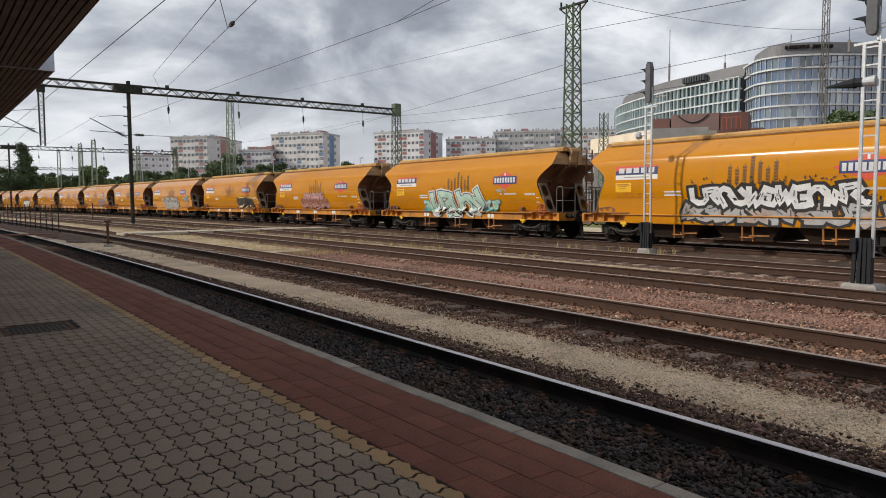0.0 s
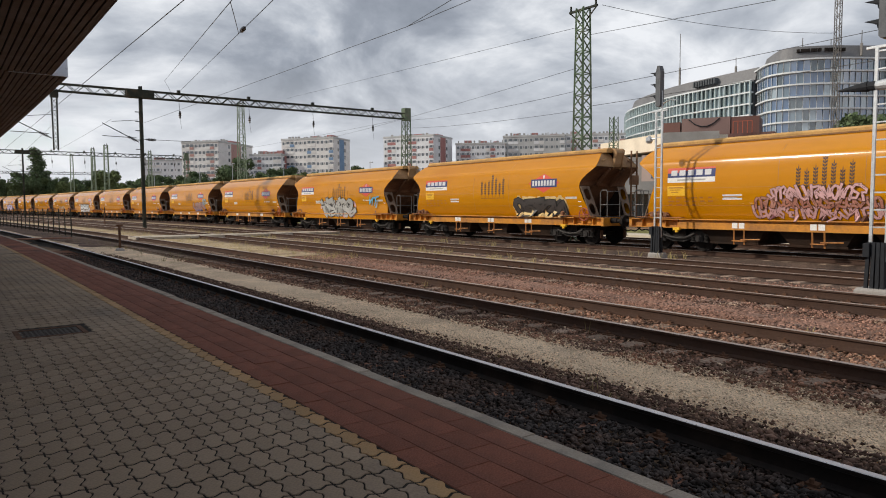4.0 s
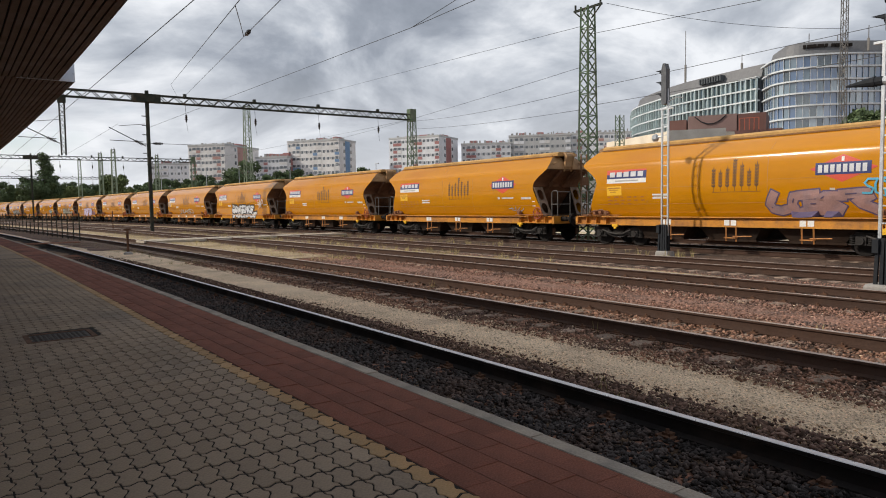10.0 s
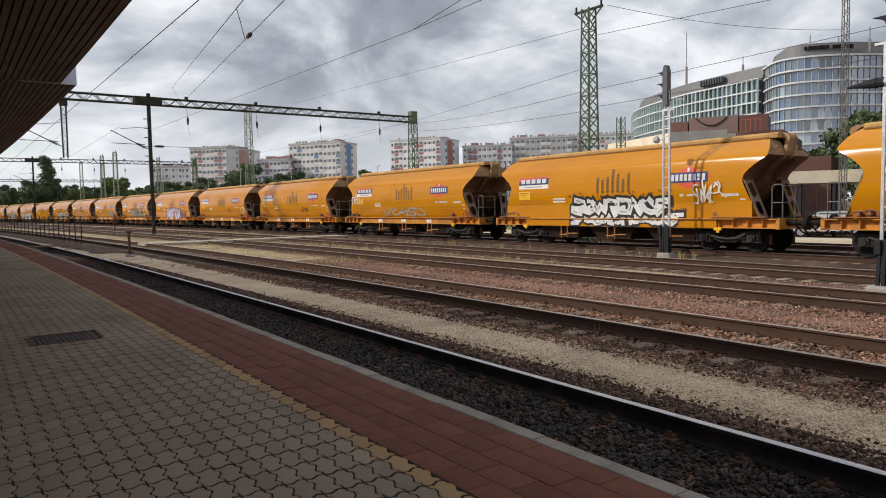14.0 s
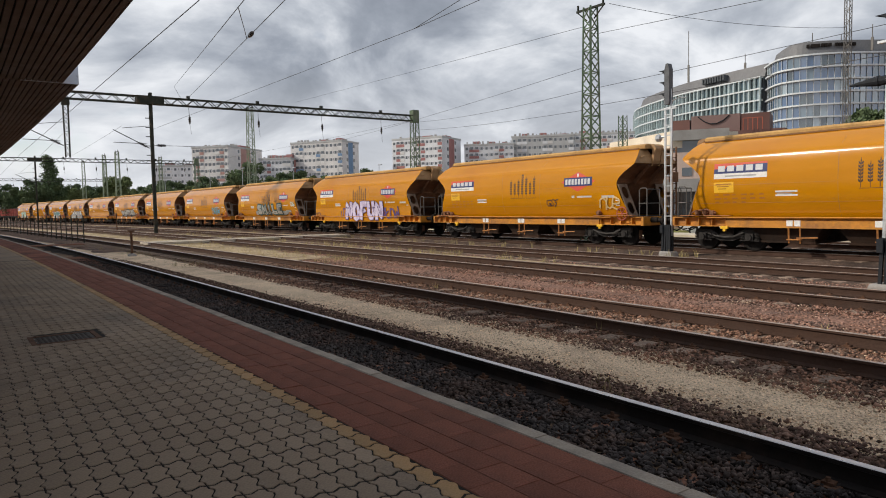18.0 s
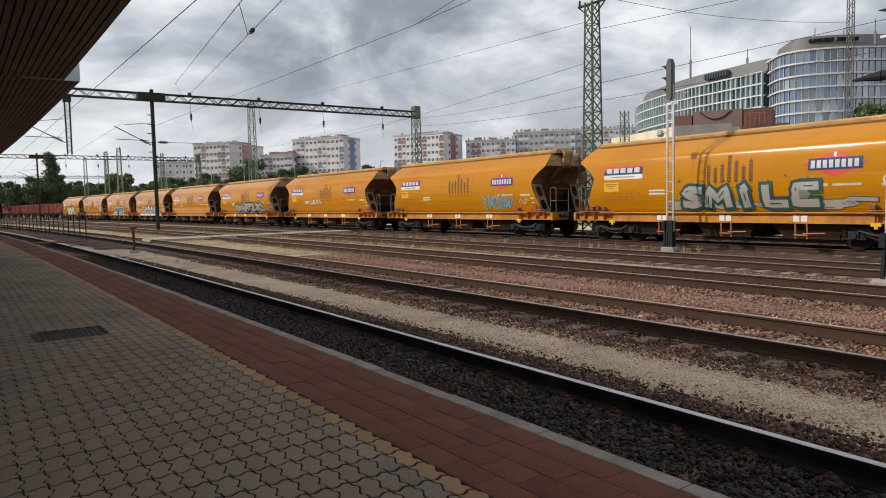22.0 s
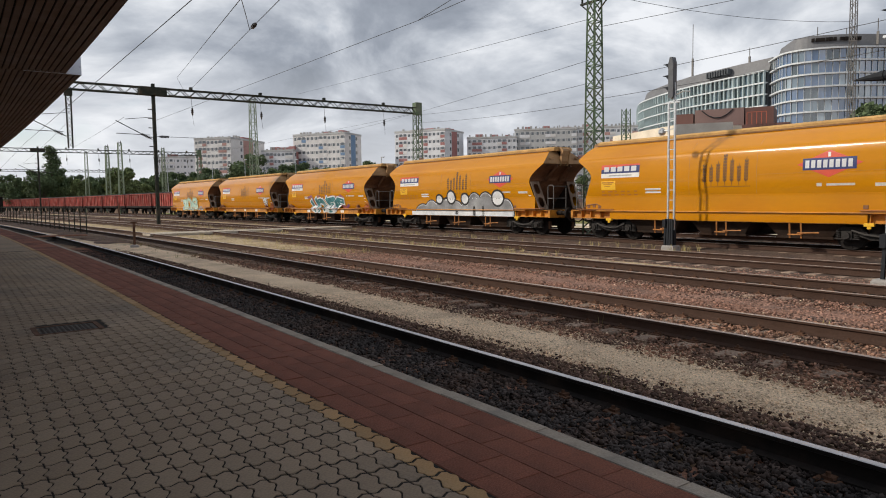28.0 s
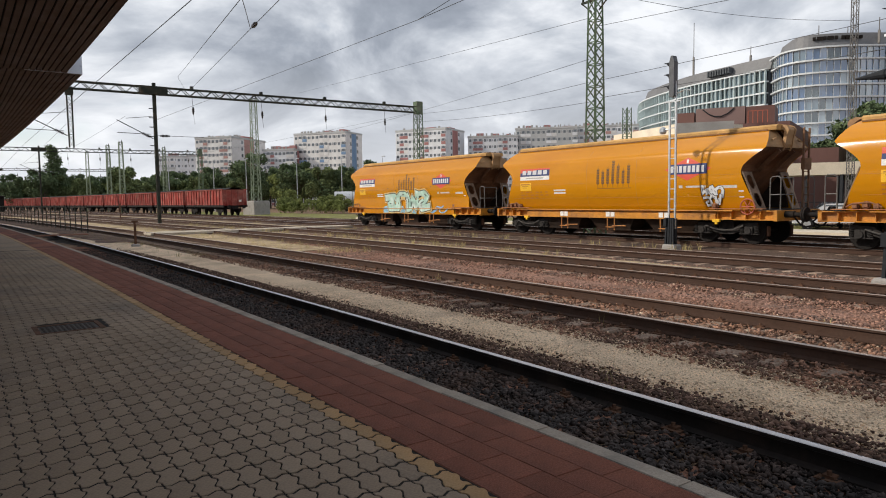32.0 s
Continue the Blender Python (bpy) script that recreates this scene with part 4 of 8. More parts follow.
def wagon_body(root):
    zs = sorted({z for z, _ in PROFILE} | {z for z, _ in ENDS} | {1.8, 2.4, 2.85})
    sec = [(-side_y(z), z) for z in zs] + [(0.0, 3.985)] + [(side_y(z), z) for z in reversed(zs)]
    g = Geo()
    rings = []
    for t in (-1.0, -0.9, -0.5, 0.0, 0.5, 0.9, 1.0):
        rings.append([(t * end_x(z), y, z) for y, z in sec])
    g.loft(rings, closed=False, cap=False)
    body = part("body", g, M["orange"], root, "glossy orange steel tank with rounded shoulders", auto=40)
    for s in (-1, 1):
        # rounded shoulder plates above the tip, and the folded end of the hatch between them
        for yy in (-1, 1):
            hood = Geo()
            arc = [(s * (end_x(z) - 0.03), yy * side_y(z) * 0.985, z) for z in np.linspace(3.30, 3.93, 12)]
            hood.prism(arc + [(s * (end_x(z) - 0.03), yy * 0.16, z) for z in np.linspace(3.95, 3.30, 12)], (s * 0.025, 0, 0))
            hood.beam((s * 6.66, yy * 0.72, 3.60), (s * 6.66, yy * 0.92, 3.54), 0.06, 0.05)
            part("shoulder_plate", hood, M["end_hood"], root, "tan rounded end plate of the tank")
        flap = Geo()
        strap = [(6.36, 4.06), (6.62, 4.08), (6.80, 4.02), (6.86, 3.90), (6.78, 3.62), (6.76, 3.40), (6.66, 3.20), (6.58, 3.22), (6.66, 3.42), (6.66, 3.62), (6.70, 3.86), (6.56, 3.98)]
        for y0, y1 in ((-0.26, -0.20), (0.20, 0.26)):
            flap.prism([(s * x, y0, z) for x, z in strap], (0, y1 - y0, 0))
        face = [(6.60, 4.06), (6.78, 4.00), (6.83, 3.89), (6.75, 3.62), (6.73, 3.42), (6.64, 3.24)]
        flap.loft([[(s * x, y, z) for y in (-0.20, 0.20)] for x, z in face], closed=False, cap=False)
        part("hatch_end", flap, M["end_hood"], root, "folded tan end of the roof hatch")
        # sloping plate under the hood, then the steep hopper end below the knee
        sl = Geo()
        sl.loft([[(s * (end_x(z) - 0.012), y * side_y(z) * 0.992, z) for y in (-1, 1)] for z in (3.29, 3.2, 3.0, 2.85, 2.72, 2.62, 2.53)], closed=False, cap=False)
        sl.add([(s * 5.875, -1.48, 2.53), (s * 5.875, 1.48, 2.53), (s * 4.65, 1.20, 1.16), (s * 4.65, -1.20, 1.16)], [(0, 1, 2, 3)])
        for yy in (-0.45, 0.45):
            sl.beam((s * 6.66, yy, 3.22), (s * 5.92, yy, 2.54), 0.06, 0.16)
        part("end_slope", sl, M["end_brown"], root, "rust-brown sloping end plate streaked with dirt")
        # dark plates added inside the open ends to hide the lit orange inner sides
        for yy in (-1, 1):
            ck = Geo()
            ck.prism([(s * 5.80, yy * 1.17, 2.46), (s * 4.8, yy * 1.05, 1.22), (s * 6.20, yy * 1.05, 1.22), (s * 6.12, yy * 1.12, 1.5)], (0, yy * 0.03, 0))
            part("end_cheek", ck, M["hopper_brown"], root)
        for yy in (-1, 1):
            leg = Geo()
            top, bot = Vector((s * 5.90, yy * 1.195, 2.50)), Vector((s * 6.43, yy * 1.10, 1.17))
            ax = (bot - top)

            def at(t, o):
                return top + ax * t + Vector((0, o, 0))

            def slab(t0, t1, o0, o1):
                q = [at(t0, o0), at(t0, o1), at(t1, o1), at(t1, o0)]
                leg.prism(q, (s * 0.04, 0, s * 0.0))
            slab(0, 1, -0.27, -0.17); slab(0, 1, 0.17, 0.27)
            slab(0, 0.09, -0.17, 0.17); slab(0.44, 0.56, -0.17, 0.17); slab(0.90, 1, -0.17, 0.17)
            for t in (0.09, 0.44, 0.56, 0.90):
                for o in (-1, 1):
                    k = 0.07 if t in (0.09, 0.56) else -0.07
                    leg.prism([at(t, o * 0.17), at(t + k, o * 0.17), at(t, o * 0.08)], (s * 0.04, 0, 0))
            part("end_leg", leg, M["leg_brown"], root, "pierced brown end support")
    # roof walkway and long hatch
    hatch = Geo()
    hatch.loft([[(x, y, z) for y, z in ((-0.58, 3.90), (-0.60, 4.02), (-0.48, 4.09), (0.48, 4.09), (0.60, 4.02), (0.58, 3.90))] for x in (-6.30, -6.2, 6.3, 6.60)])
    part("roof_hatch", hatch, M["roof_dirt"], root, "dusty beige roof hatch running the whole length", auto=35)
    rim = Geo()
    for y in (-0.66, 0.66):
        rim.beam((-6.25, y, 3.905), (6.35, y, 3.905), 0.05, 0.05)
    part("hatch_hinge_rail", rim, M["seam_dark"], root)
    for x in (-1.15, 1.45):
        seam = Geo()
        zz = [z for z in np.linspace(1.2, 3.85, 14)]
        for a, b in zip(zz, zz[1:]):
            seam.beam((x, -side_y(a) - 0.001, a), (x, -side_y(b) - 0.001, b), 0.018, 0.006, up=(0, 1, 0))
        part("weld_seam", seam, M["seam"], body)
    lines = Geo()
    for x0, x1, z in ((-5.9, -1.2, 2.28), (1.5, 5.85, 2.42), (-5.9, 5.9, 1.66)):
        lines.beam((x0, -side_y(z) - 0.001, z), (x1, -side_y(z) - 0.001, z), 0.004, 0.012, up=(0, 0, 1))
    part("plate_joint", lines, M["seam"], body)
    return body


def wagon_frame(root):
    for s in (-1, 1):
        sill = Geo().box(-4.9, 4.9, *sorted((s * 1.36, s * 1.425)), 0.82, 1.055)
        sill.box(-4.9, 4.9, *sorted((s * 1.30, s * 1.36)), 0.90, 1.12)
        sl = part("side_sill", sill, M["orange_frame"], root, "orange side sill with chipped paint")
        part("ledge", Geo().loft([[(x, s * y, z) for y, z in ((1.36, 1.12), (1.50, 1.13), (1.52, 1.15), (1.50, 1.175), (1.38, 1.18))] for x in (-5.6, 5.6)]), M["orange_frame"], sl)
        if s < 0:
            for x in (-2.53, 0.10, 2.72):
                for o in (-0.12, 0.13):
                    part("white_plate", Geo().box(x + o - 0.1, x + o + 0.1, -1.436, -1.425, 0.88, 1.07), M["logo_white"], sl, "small white data plate")
    for e in (-1, 1):
        g = Geo()
        x0, x1 = sorted((e * 4.9, e * 7.12))
        for s in (-1, 1):
            g.box(x0, x1, *sorted((s * 1.18, s * 1.24)), 0.86, 1.16)
            g.box(x0, x1, *sorted((s * 1.18, s * 1.40)), 1.14, 1.17)
            g.box(x0, x1, *sorted((s * 1.18, s * 1.40)), 0.84, 0.87)
            for x in np.linspace(x0 + 0.05, x1 - 0.05, 5):
                g.box(x - 0.012, x + 0.012, *sorted((s * 1.24, s * 1.385)), 0.87, 1.14)
        g.box(*sorted((e * 7.02, e * 7.14)), -1.40, 1.40, 0.82, 1.18)
        hs = part("end_frame", g, M["orange_frame"], root, "orange end frame, rusty at the edges")
        deck = Geo().box(x0 + (0.6 if e > 0 else 0), x1 - (0 if e > 0 else 0.6), -1.15, 1.15, 1.17, 1.20)
        part("deck_plate", deck, M["black_iron"], hs)
        lid = Geo().box(*sorted((e * 4.7, e * 6.7)), -1.52, -1.30, 1.215, 1.24)
        part("step_board", lid, M["red_board"], hs, "rusty reddish running board")
        for s in (-1, 1):
            b = Geo().tube((e * 7.14, s * 0.875, 1.04), (e * 7.45, s * 0.875, 1.04), 0.11, 12)
            b.tube((e * 7.45, s * 0.875, 1.04), (e * 7.76, s * 0.875, 1.04), 0.075, 12)
            b.tube((e * 7.735, s * 0.875, 1.04), (e * 7.785, s * 0.875, 1.04), 0.24, 16)
            part("buffer", b, M["black_iron"], root, auto=40)
        c = Geo().box(*sorted((e * 7.14, e * 7.45)), -0.09, 0.09, 0.92, 1.08)
        c.tube((e * 7.42, 0, 1.0), (e * 7.80, 0, 0.95), 0.045, 8)
        c.ring((e * 7.6, 0.0, 0.93), (0, 1, 0), 0.12, 0.03, 12, 5)
        part("coupler", c, M["black_iron"], root)
        for s in (-0.45, 0.5):
            h = Geo().pipe([(e * 7.2, s, 0.95), (e * 7.4, s, 0.72), (e * 7.6, s, 0.62), (e * 7.78, s, 0.66)], 0.028, 6)
            part("brake_hose", h, M["black_iron"], root)
        # handrails on the end platform
        for s in (-1, 1):
            r = Geo()
            r.pipe([(e * 6.72, s * 1.1, 1.2), (e * 6.72, s * 1.1, 2.22), (e * 6.80, s * 1.1, 2.30), (e * 7.02, s * 1.1, 2.30), (e * 7.08, s * 1.1, 2.22), (e * 7.08, s * 1.1, 1.2)], 0.02)
            r.tube((e * 6.72, s * 1.1, 1.7), (e * 7.08, s * 1.1, 1.7), 0.016)
            if s < 0:
                r.tube((e * 7.08, -1.1, 2.25), (e * 7.08, -0.3, 2.25), 0.018)
                r.tube((e * 7.08, -1.1, 1.7), (e * 7.08, -0.3, 1.7), 0.016)
                r.tube((e * 7.08, -0.3, 1.2), (e * 7.08, -0.3, 2.25), 0.018)
            part("handrail", r, M["grey_iron"], root, "grey pipe handrail")
    lad = Geo()
    for y in (0.62, 1.0):
        lad.beam((6.92, y, 1.2), (6.92, y, 4.0), 0.04, 0.06)
    for i in range(10):
        lad.tube((6.92, 0.62, 1.4 + i * 0.27), (6.92, 1.0, 1.4 + i * 0.27), 0.013)
    lad.box(6.86, 6.99, 0.58, 1.05, 2.55, 2.95)
    lad.beam((6.92, 0.8, 3.2), (6.5, 0.8, 3.3), 0.05)
    part("end_ladder", lad, M["ladder_brown"], root, "brown steel end ladder")
    # ladder steps along the sill
    for x in (-2.53, 0.10, 2.72):
        for s in (-1,):
            st = Geo()
            for o in (-0.17, 0.2):
                st.beam((x + o, -1.40, 0.84), (x + o + 0.04, -1.44, 0.33), 0.045, 0.02)
            st.box(x - 0.17, x + 0.26, -1.52, -1.36, 0.44, 0.47)
            st.tube((x + 0.1, -1.42, 0.50), (x + 0.75, -1.36, 0.52), 0.02)
            part("step", st, M["step_orange"], root, "orange hanging step")
    for e in (-4.95, 4.95):
        jk = Geo().box(e - 0.14, e + 0.14, -1.47, -1.38, 0.76, 0.86)
        jk.box(e - 0.05, e + 0.05, -1.46, -1.39, 0.68, 0.76)
        part("jacking_bracket", jk, M["logo_yellow"], root, "yellow jacking bracket under the sill")
    WX = 6.12
    wheel = Geo().ring((WX, -1.44, 1.30), (0, 1, 0), 0.26, 0.024, 20, 6)
    for i in range(3):
        a = i * math.pi / 3
        wheel.tube((WX + 0.25 * math.cos(a), -1.44, 1.30 + 0.25 * math.sin(a)), (WX - 0.25 * math.cos(a), -1.44, 1.30 - 0.25 * math.sin(a)), 0.016)
    wheel.tube((WX, -1.46, 1.30), (WX, -1.0, 1.30), 0.035)
    part("hand_brake_wheel", wheel, M["red_oxide"], root, "red hand brake wheel")
    cyl = Geo()
    for x, z, r in ((-6.05, 1.33, 0.10), (-5.75, 1.36, 0.12), (-5.45, 1.32, 0.09), (4.85, 1.33, 0.11)):
        cyl.tube((x, -1.40, z), (x, -1.1, z), r, 10)
        cyl.box(x - 0.07, x + 0.07, -1.46, -1.38, z - 0.06, z + 0.06)
    cyl.pipe([(-6.3, -1.42, 1.30), (-6.1, -1.46, 1.40), (-5.6, -1.46, 1.44), (-5.3, -1.42, 1.30)], 0.025)
    part("valve_gear", cyl, M["valve_rust"], root, "rusty brake valves")
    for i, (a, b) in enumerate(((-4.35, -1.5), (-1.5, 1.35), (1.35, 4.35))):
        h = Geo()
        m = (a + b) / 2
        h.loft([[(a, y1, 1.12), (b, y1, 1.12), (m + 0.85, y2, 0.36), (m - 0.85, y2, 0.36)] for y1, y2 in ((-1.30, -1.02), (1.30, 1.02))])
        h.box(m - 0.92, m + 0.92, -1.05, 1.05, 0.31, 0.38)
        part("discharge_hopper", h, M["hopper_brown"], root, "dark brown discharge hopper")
    cs = Geo().box(-7.1, 7.1, -0.35, 0.35, 0.86, 1.12)
    # deeper box added below the sill, a dark blocker against seeing through underneath
    cs.box(-4.3, 4.3, -0.30, 0.30, 0.40, 0.86)
    cs.tube((-3.4, -0.75, 0.62), (-2.4, -0.75, 0.62), 0.16, 12)
    part("centre_sill", cs, M["black_iron"], root)


def bogie(root, x):
    e = thing("bogie", "", "")
    del_tags(e)
    e.parent = root
    e.location = (x, 0, 0)
    for s in (-1, 1):
        g = Geo()
        out = [(-1.25, s * 1.0, 0.56), (-1.2, s * 1.0, 0.74), (-0.55, s * 1.0, 0.70), (-0.3, s * 1.0, 0.52), (0.3, s * 1.0, 0.52), (0.55, s * 1.0, 0.70), (1.2, s * 1.0, 0.74), (1.25, s * 1.0, 0.56), (0.5, s * 1.0, 0.42), (0.25, s * 1.0, 0.33), (-0.25, s * 1.0, 0.33), (-0.5, s * 1.0, 0.42)]
        g.prism(out, (0, s * 0.10, 0))
        f = part("side_frame", g, M["bogie_grey"], e, "dirty grey cast side frame")
        for ax in (-0.9, 0.9):
            b = Geo().box(ax - 0.15, ax + 0.15, *sorted((s * 0.98, s * 1.17)), 0.34, 0.60)
            b.tube((ax, s * 1.15, 0.46), (ax, s * 1.22, 0.46), 0.11, 10)
            part("axle_box", b, M["bogie_grey"], e)
            sp = Geo()
            for o in (-0.26, 0.26):
                sp.pipe([(ax + o + 0.075 * math.cos(k * 0.7), s * 1.08 + 0.075 * math.sin(k * 0.7), 0.36 + k * 0.006) for k in range(46)], 0.02, 4)
            sp.box(ax - 0.36, ax + 0.36, *sorted((s * 1.02, s * 1.14)), 0.335, 0.37)
            part("spring", sp, M["bogie_grey"], e)
            bs = Geo().box(ax + 0.47, ax + 0.53, *sorted((s * 0.68, s * 0.82)), 0.28, 0.62)
            part("brake_shoe", bs, M["iron_rust"], e)
        hose = Geo().pipe([(-0.75, s * 1.17, 0.62), (-0.35, s * 1.20, 0.50), (0.0, s * 1.20, 0.46), (0.4, s * 1.20, 0.50), (0.72, s * 1.17, 0.64)], 0.03)
        part("brake_pipe", hose, M["bogie_pale"], e)
    part("bolster", Geo().box(-0.28, 0.28, -1.05, 1.05, 0.42, 0.78), M["black_iron"], e)
    for ax in (-0.9, 0.9):
        w = Geo()
        w.tube((0, -1.0, 0), (0, 1.0, 0), 0.075, 10)
        for s in (-1, 1):
            w.tube((0, s * 0.70, 0), (0, s * 0.835, 0), 0.46, 28)
            w.tube((0, s * 0.68, 0), (0, s * 0.70, 0), 0.49, 28)
            w.tube((0, s * 0.835, 0), (0, s * 0.85, 0), 0.30, 20, 0.16)
            for k in range(4):
                a = k * math.pi / 2
                w.tube((0.37 * math.cos(a), s * 0.835, 0.37 * math.sin(a)), (0.37 * math.cos(a), s * 0.85, 0.37 * math.sin(a)), 0.035, 6)
        ws = part("wheelset", w, M["wheel_steel"], e, "dark steel wheelset", auto=40)
        ws.location = (ax, 0, 0.46)
    return e


def del_tags(ob):
    for key in list(ob.keys()):
        del ob[key]


def decal(parent, name, quads, mat, lift=0.003, label=""):
    """Paint marks as thin patches following the tank's side; quads in (x, z)."""
    g = Geo()
    for q in quads:
        n = len(q)
        g.add([(x, -side_y(z) - lift, z) for x, z in q], [tuple(range(n))])
    return part(name, g, mat, parent, label)


def rect(x0, x1, z0, z1, n=1):
    return [[(x0, z0 + (z1 - z0) * i / n), (x1, z0 + (z1 - z0) * i / n), (x1, z0 + (z1 - z0) * (i + 1) / n), (x0, z0 + (z1 - z0) * (i + 1) / n)] for i in range(n)]


def wagon_marks(body):
    # owner's board: red and blue halves, white bars for the lettering, white lower strip
    x = -4.36
    decal(body, "owner_board", rect(x - 0.97, x + 0.97, 2.68, 3.03, 3), M["logo_blue"], 0.003, "blue, red and white company board")
    decal(body, "board_corner", rect(x - 0.97, x - 0.52, 2.845, 3.03, 2) + rect(x - 0.52, x + 0.1, 2.91, 3.03) + rect(x + 0.1, x + 0.97, 2.965, 3.03), M["logo_red"], 0.005)
    bars = []
    for i in range(5):
        a = x - 0.82 + i * 0.345
        bars += rect(a, a + 0.255, 2.75, 2.945, 2)
    decal(body, "board_mark", bars, M["logo_grey"], 0.007)["kind"] = "stuff"
    decal(body, "board_strip", rect(x - 0.97, x + 0.97, 2.50, 2.68, 2), M["logo_white"], 0.003)
    decal(body, "board_small_bars", rect(x - 0.55, x + 0.6, 2.565, 2.615), M["grey_paint"], 0.006)
    decal(body, "yellow_board", rect(x - 0.97, x - 0.22, 2.02, 2.38, 3), M["logo_yellow"], 0.003, "yellow data board")
    decal(body, "yellow_board_mark", rect(x - 0.9, x - 0.3, 2.30, 2.33) + rect(x - 0.85, x - 0.4, 2.22, 2.245) + rect(x - 0.8, x - 0.5, 2.14, 2.165), M["data_red"], 0.006)["kind"] = "stuff"
    d = []
    rnd = random.Random(8)
    for k in range(16):
        a = x - 0.95 + 0.33 * (k % 6); c = 1.92 - 0.13 * (k // 6)
        d += rect(a, a + rnd.uniform(0.12, 0.26), c, c + 0.05)
    decal(body, "data_mark", d, M["data_red"], 0.003, "small faded reddish data lines")["kind"] = "stuff"
    decal(body, "white_board", rect(x + 1.25, x + 1.98, 1.86, 2.04), M["logo_white"], 0.003, "white data board")
    decal(body, "white_board_mark", rect(x + 1.3, x + 1.9, 1.975, 2.0) + rect(x + 1.3, x + 1.8, 1.92, 1.945), M["grey_paint"], 0.006)
    # brand sign: red lozenge behind a blue bar
    v = 3.785
    loz = []
    for k in range(12):
        za, zb = 2.25 + 0.07 * k, 2.32 + 0.07 * k
        wa, wb = [0.98 * (1 - abs(z - 2.67) / 0.42) for z in (za, zb)]
        loz.append([(v - wa, za), (v + wa, za), (v + wb, zb), (v - wb, zb)])
    decal(body, "sign_lozenge", loz, M["logo_red"], 0.004, "red lozenge sign with blue band")
    decal(body, "sign_band", rect(v - 0.80, v + 0.80, 2.485, 2.855, 4), M["logo_blue"], 0.008)
    bars = []
    for i in range(8):
        a = v - 0.72 + i * 0.183
        bars += rect(a, a + 0.125, 2.55, 2.79, 3)
    decal(body, "sign_mark", bars, M["logo_grey"], 0.012)["kind"] = "stuff"
    decal(body, "sign_top_mark", rect(v - 0.04, v + 0.04, 2.88, 3.02), M["logo_white"], 0.010)
    decal(body, "pale_line", rect(3.42, 3.58, 1.98, 2.08) + rect(3.72, 4.55, 1.99, 2.06) + rect(5.10, 5.75, 1.95, 2.05), M["grey_line"], 0.003, "pale lettering reduced to a bar")
    decal(body, "pale_patch", rect(5.80, 5.98, 1.62, 1.86), M["logo_white"], 0.003)
    # seven ears of wheat
    q = []
    hs = [0.66, 0.55, 0.72, 0.95, 0.74, 0.62, 0.80]
    for i, h in enumerate(hs):
        cx = -0.51 + i * 0.265
        q += rect(cx - 0.008, cx + 0.008, 2.06, 2.2)
        n = int(h / 0.105)
        for k in range(n):
            z = 2.20 + k * 0.105
            q += rect(cx - 0.010, cx + 0.010, z, z + 0.105)
            for e in (-1, 1):
                q.append([(cx + e * 0.010, z + 0.01), (cx + e * 0.068, z + 0.045), (cx + e * 0.075, z + 0.12), (cx + e * 0.02, z + 0.085)])
        q.append([(cx - 0.018, 2.20 + n * 0.105), (cx + 0.018, 2.20 + n * 0.105), (cx, 2.20 + n * 0.105 + 0.13)])
    q += rect(-0.56, 1.22, 2.03, 2.045)
    decal(body, "wheat_mark", q, M["wheat"], 0.003, "dark painted ears of wheat")


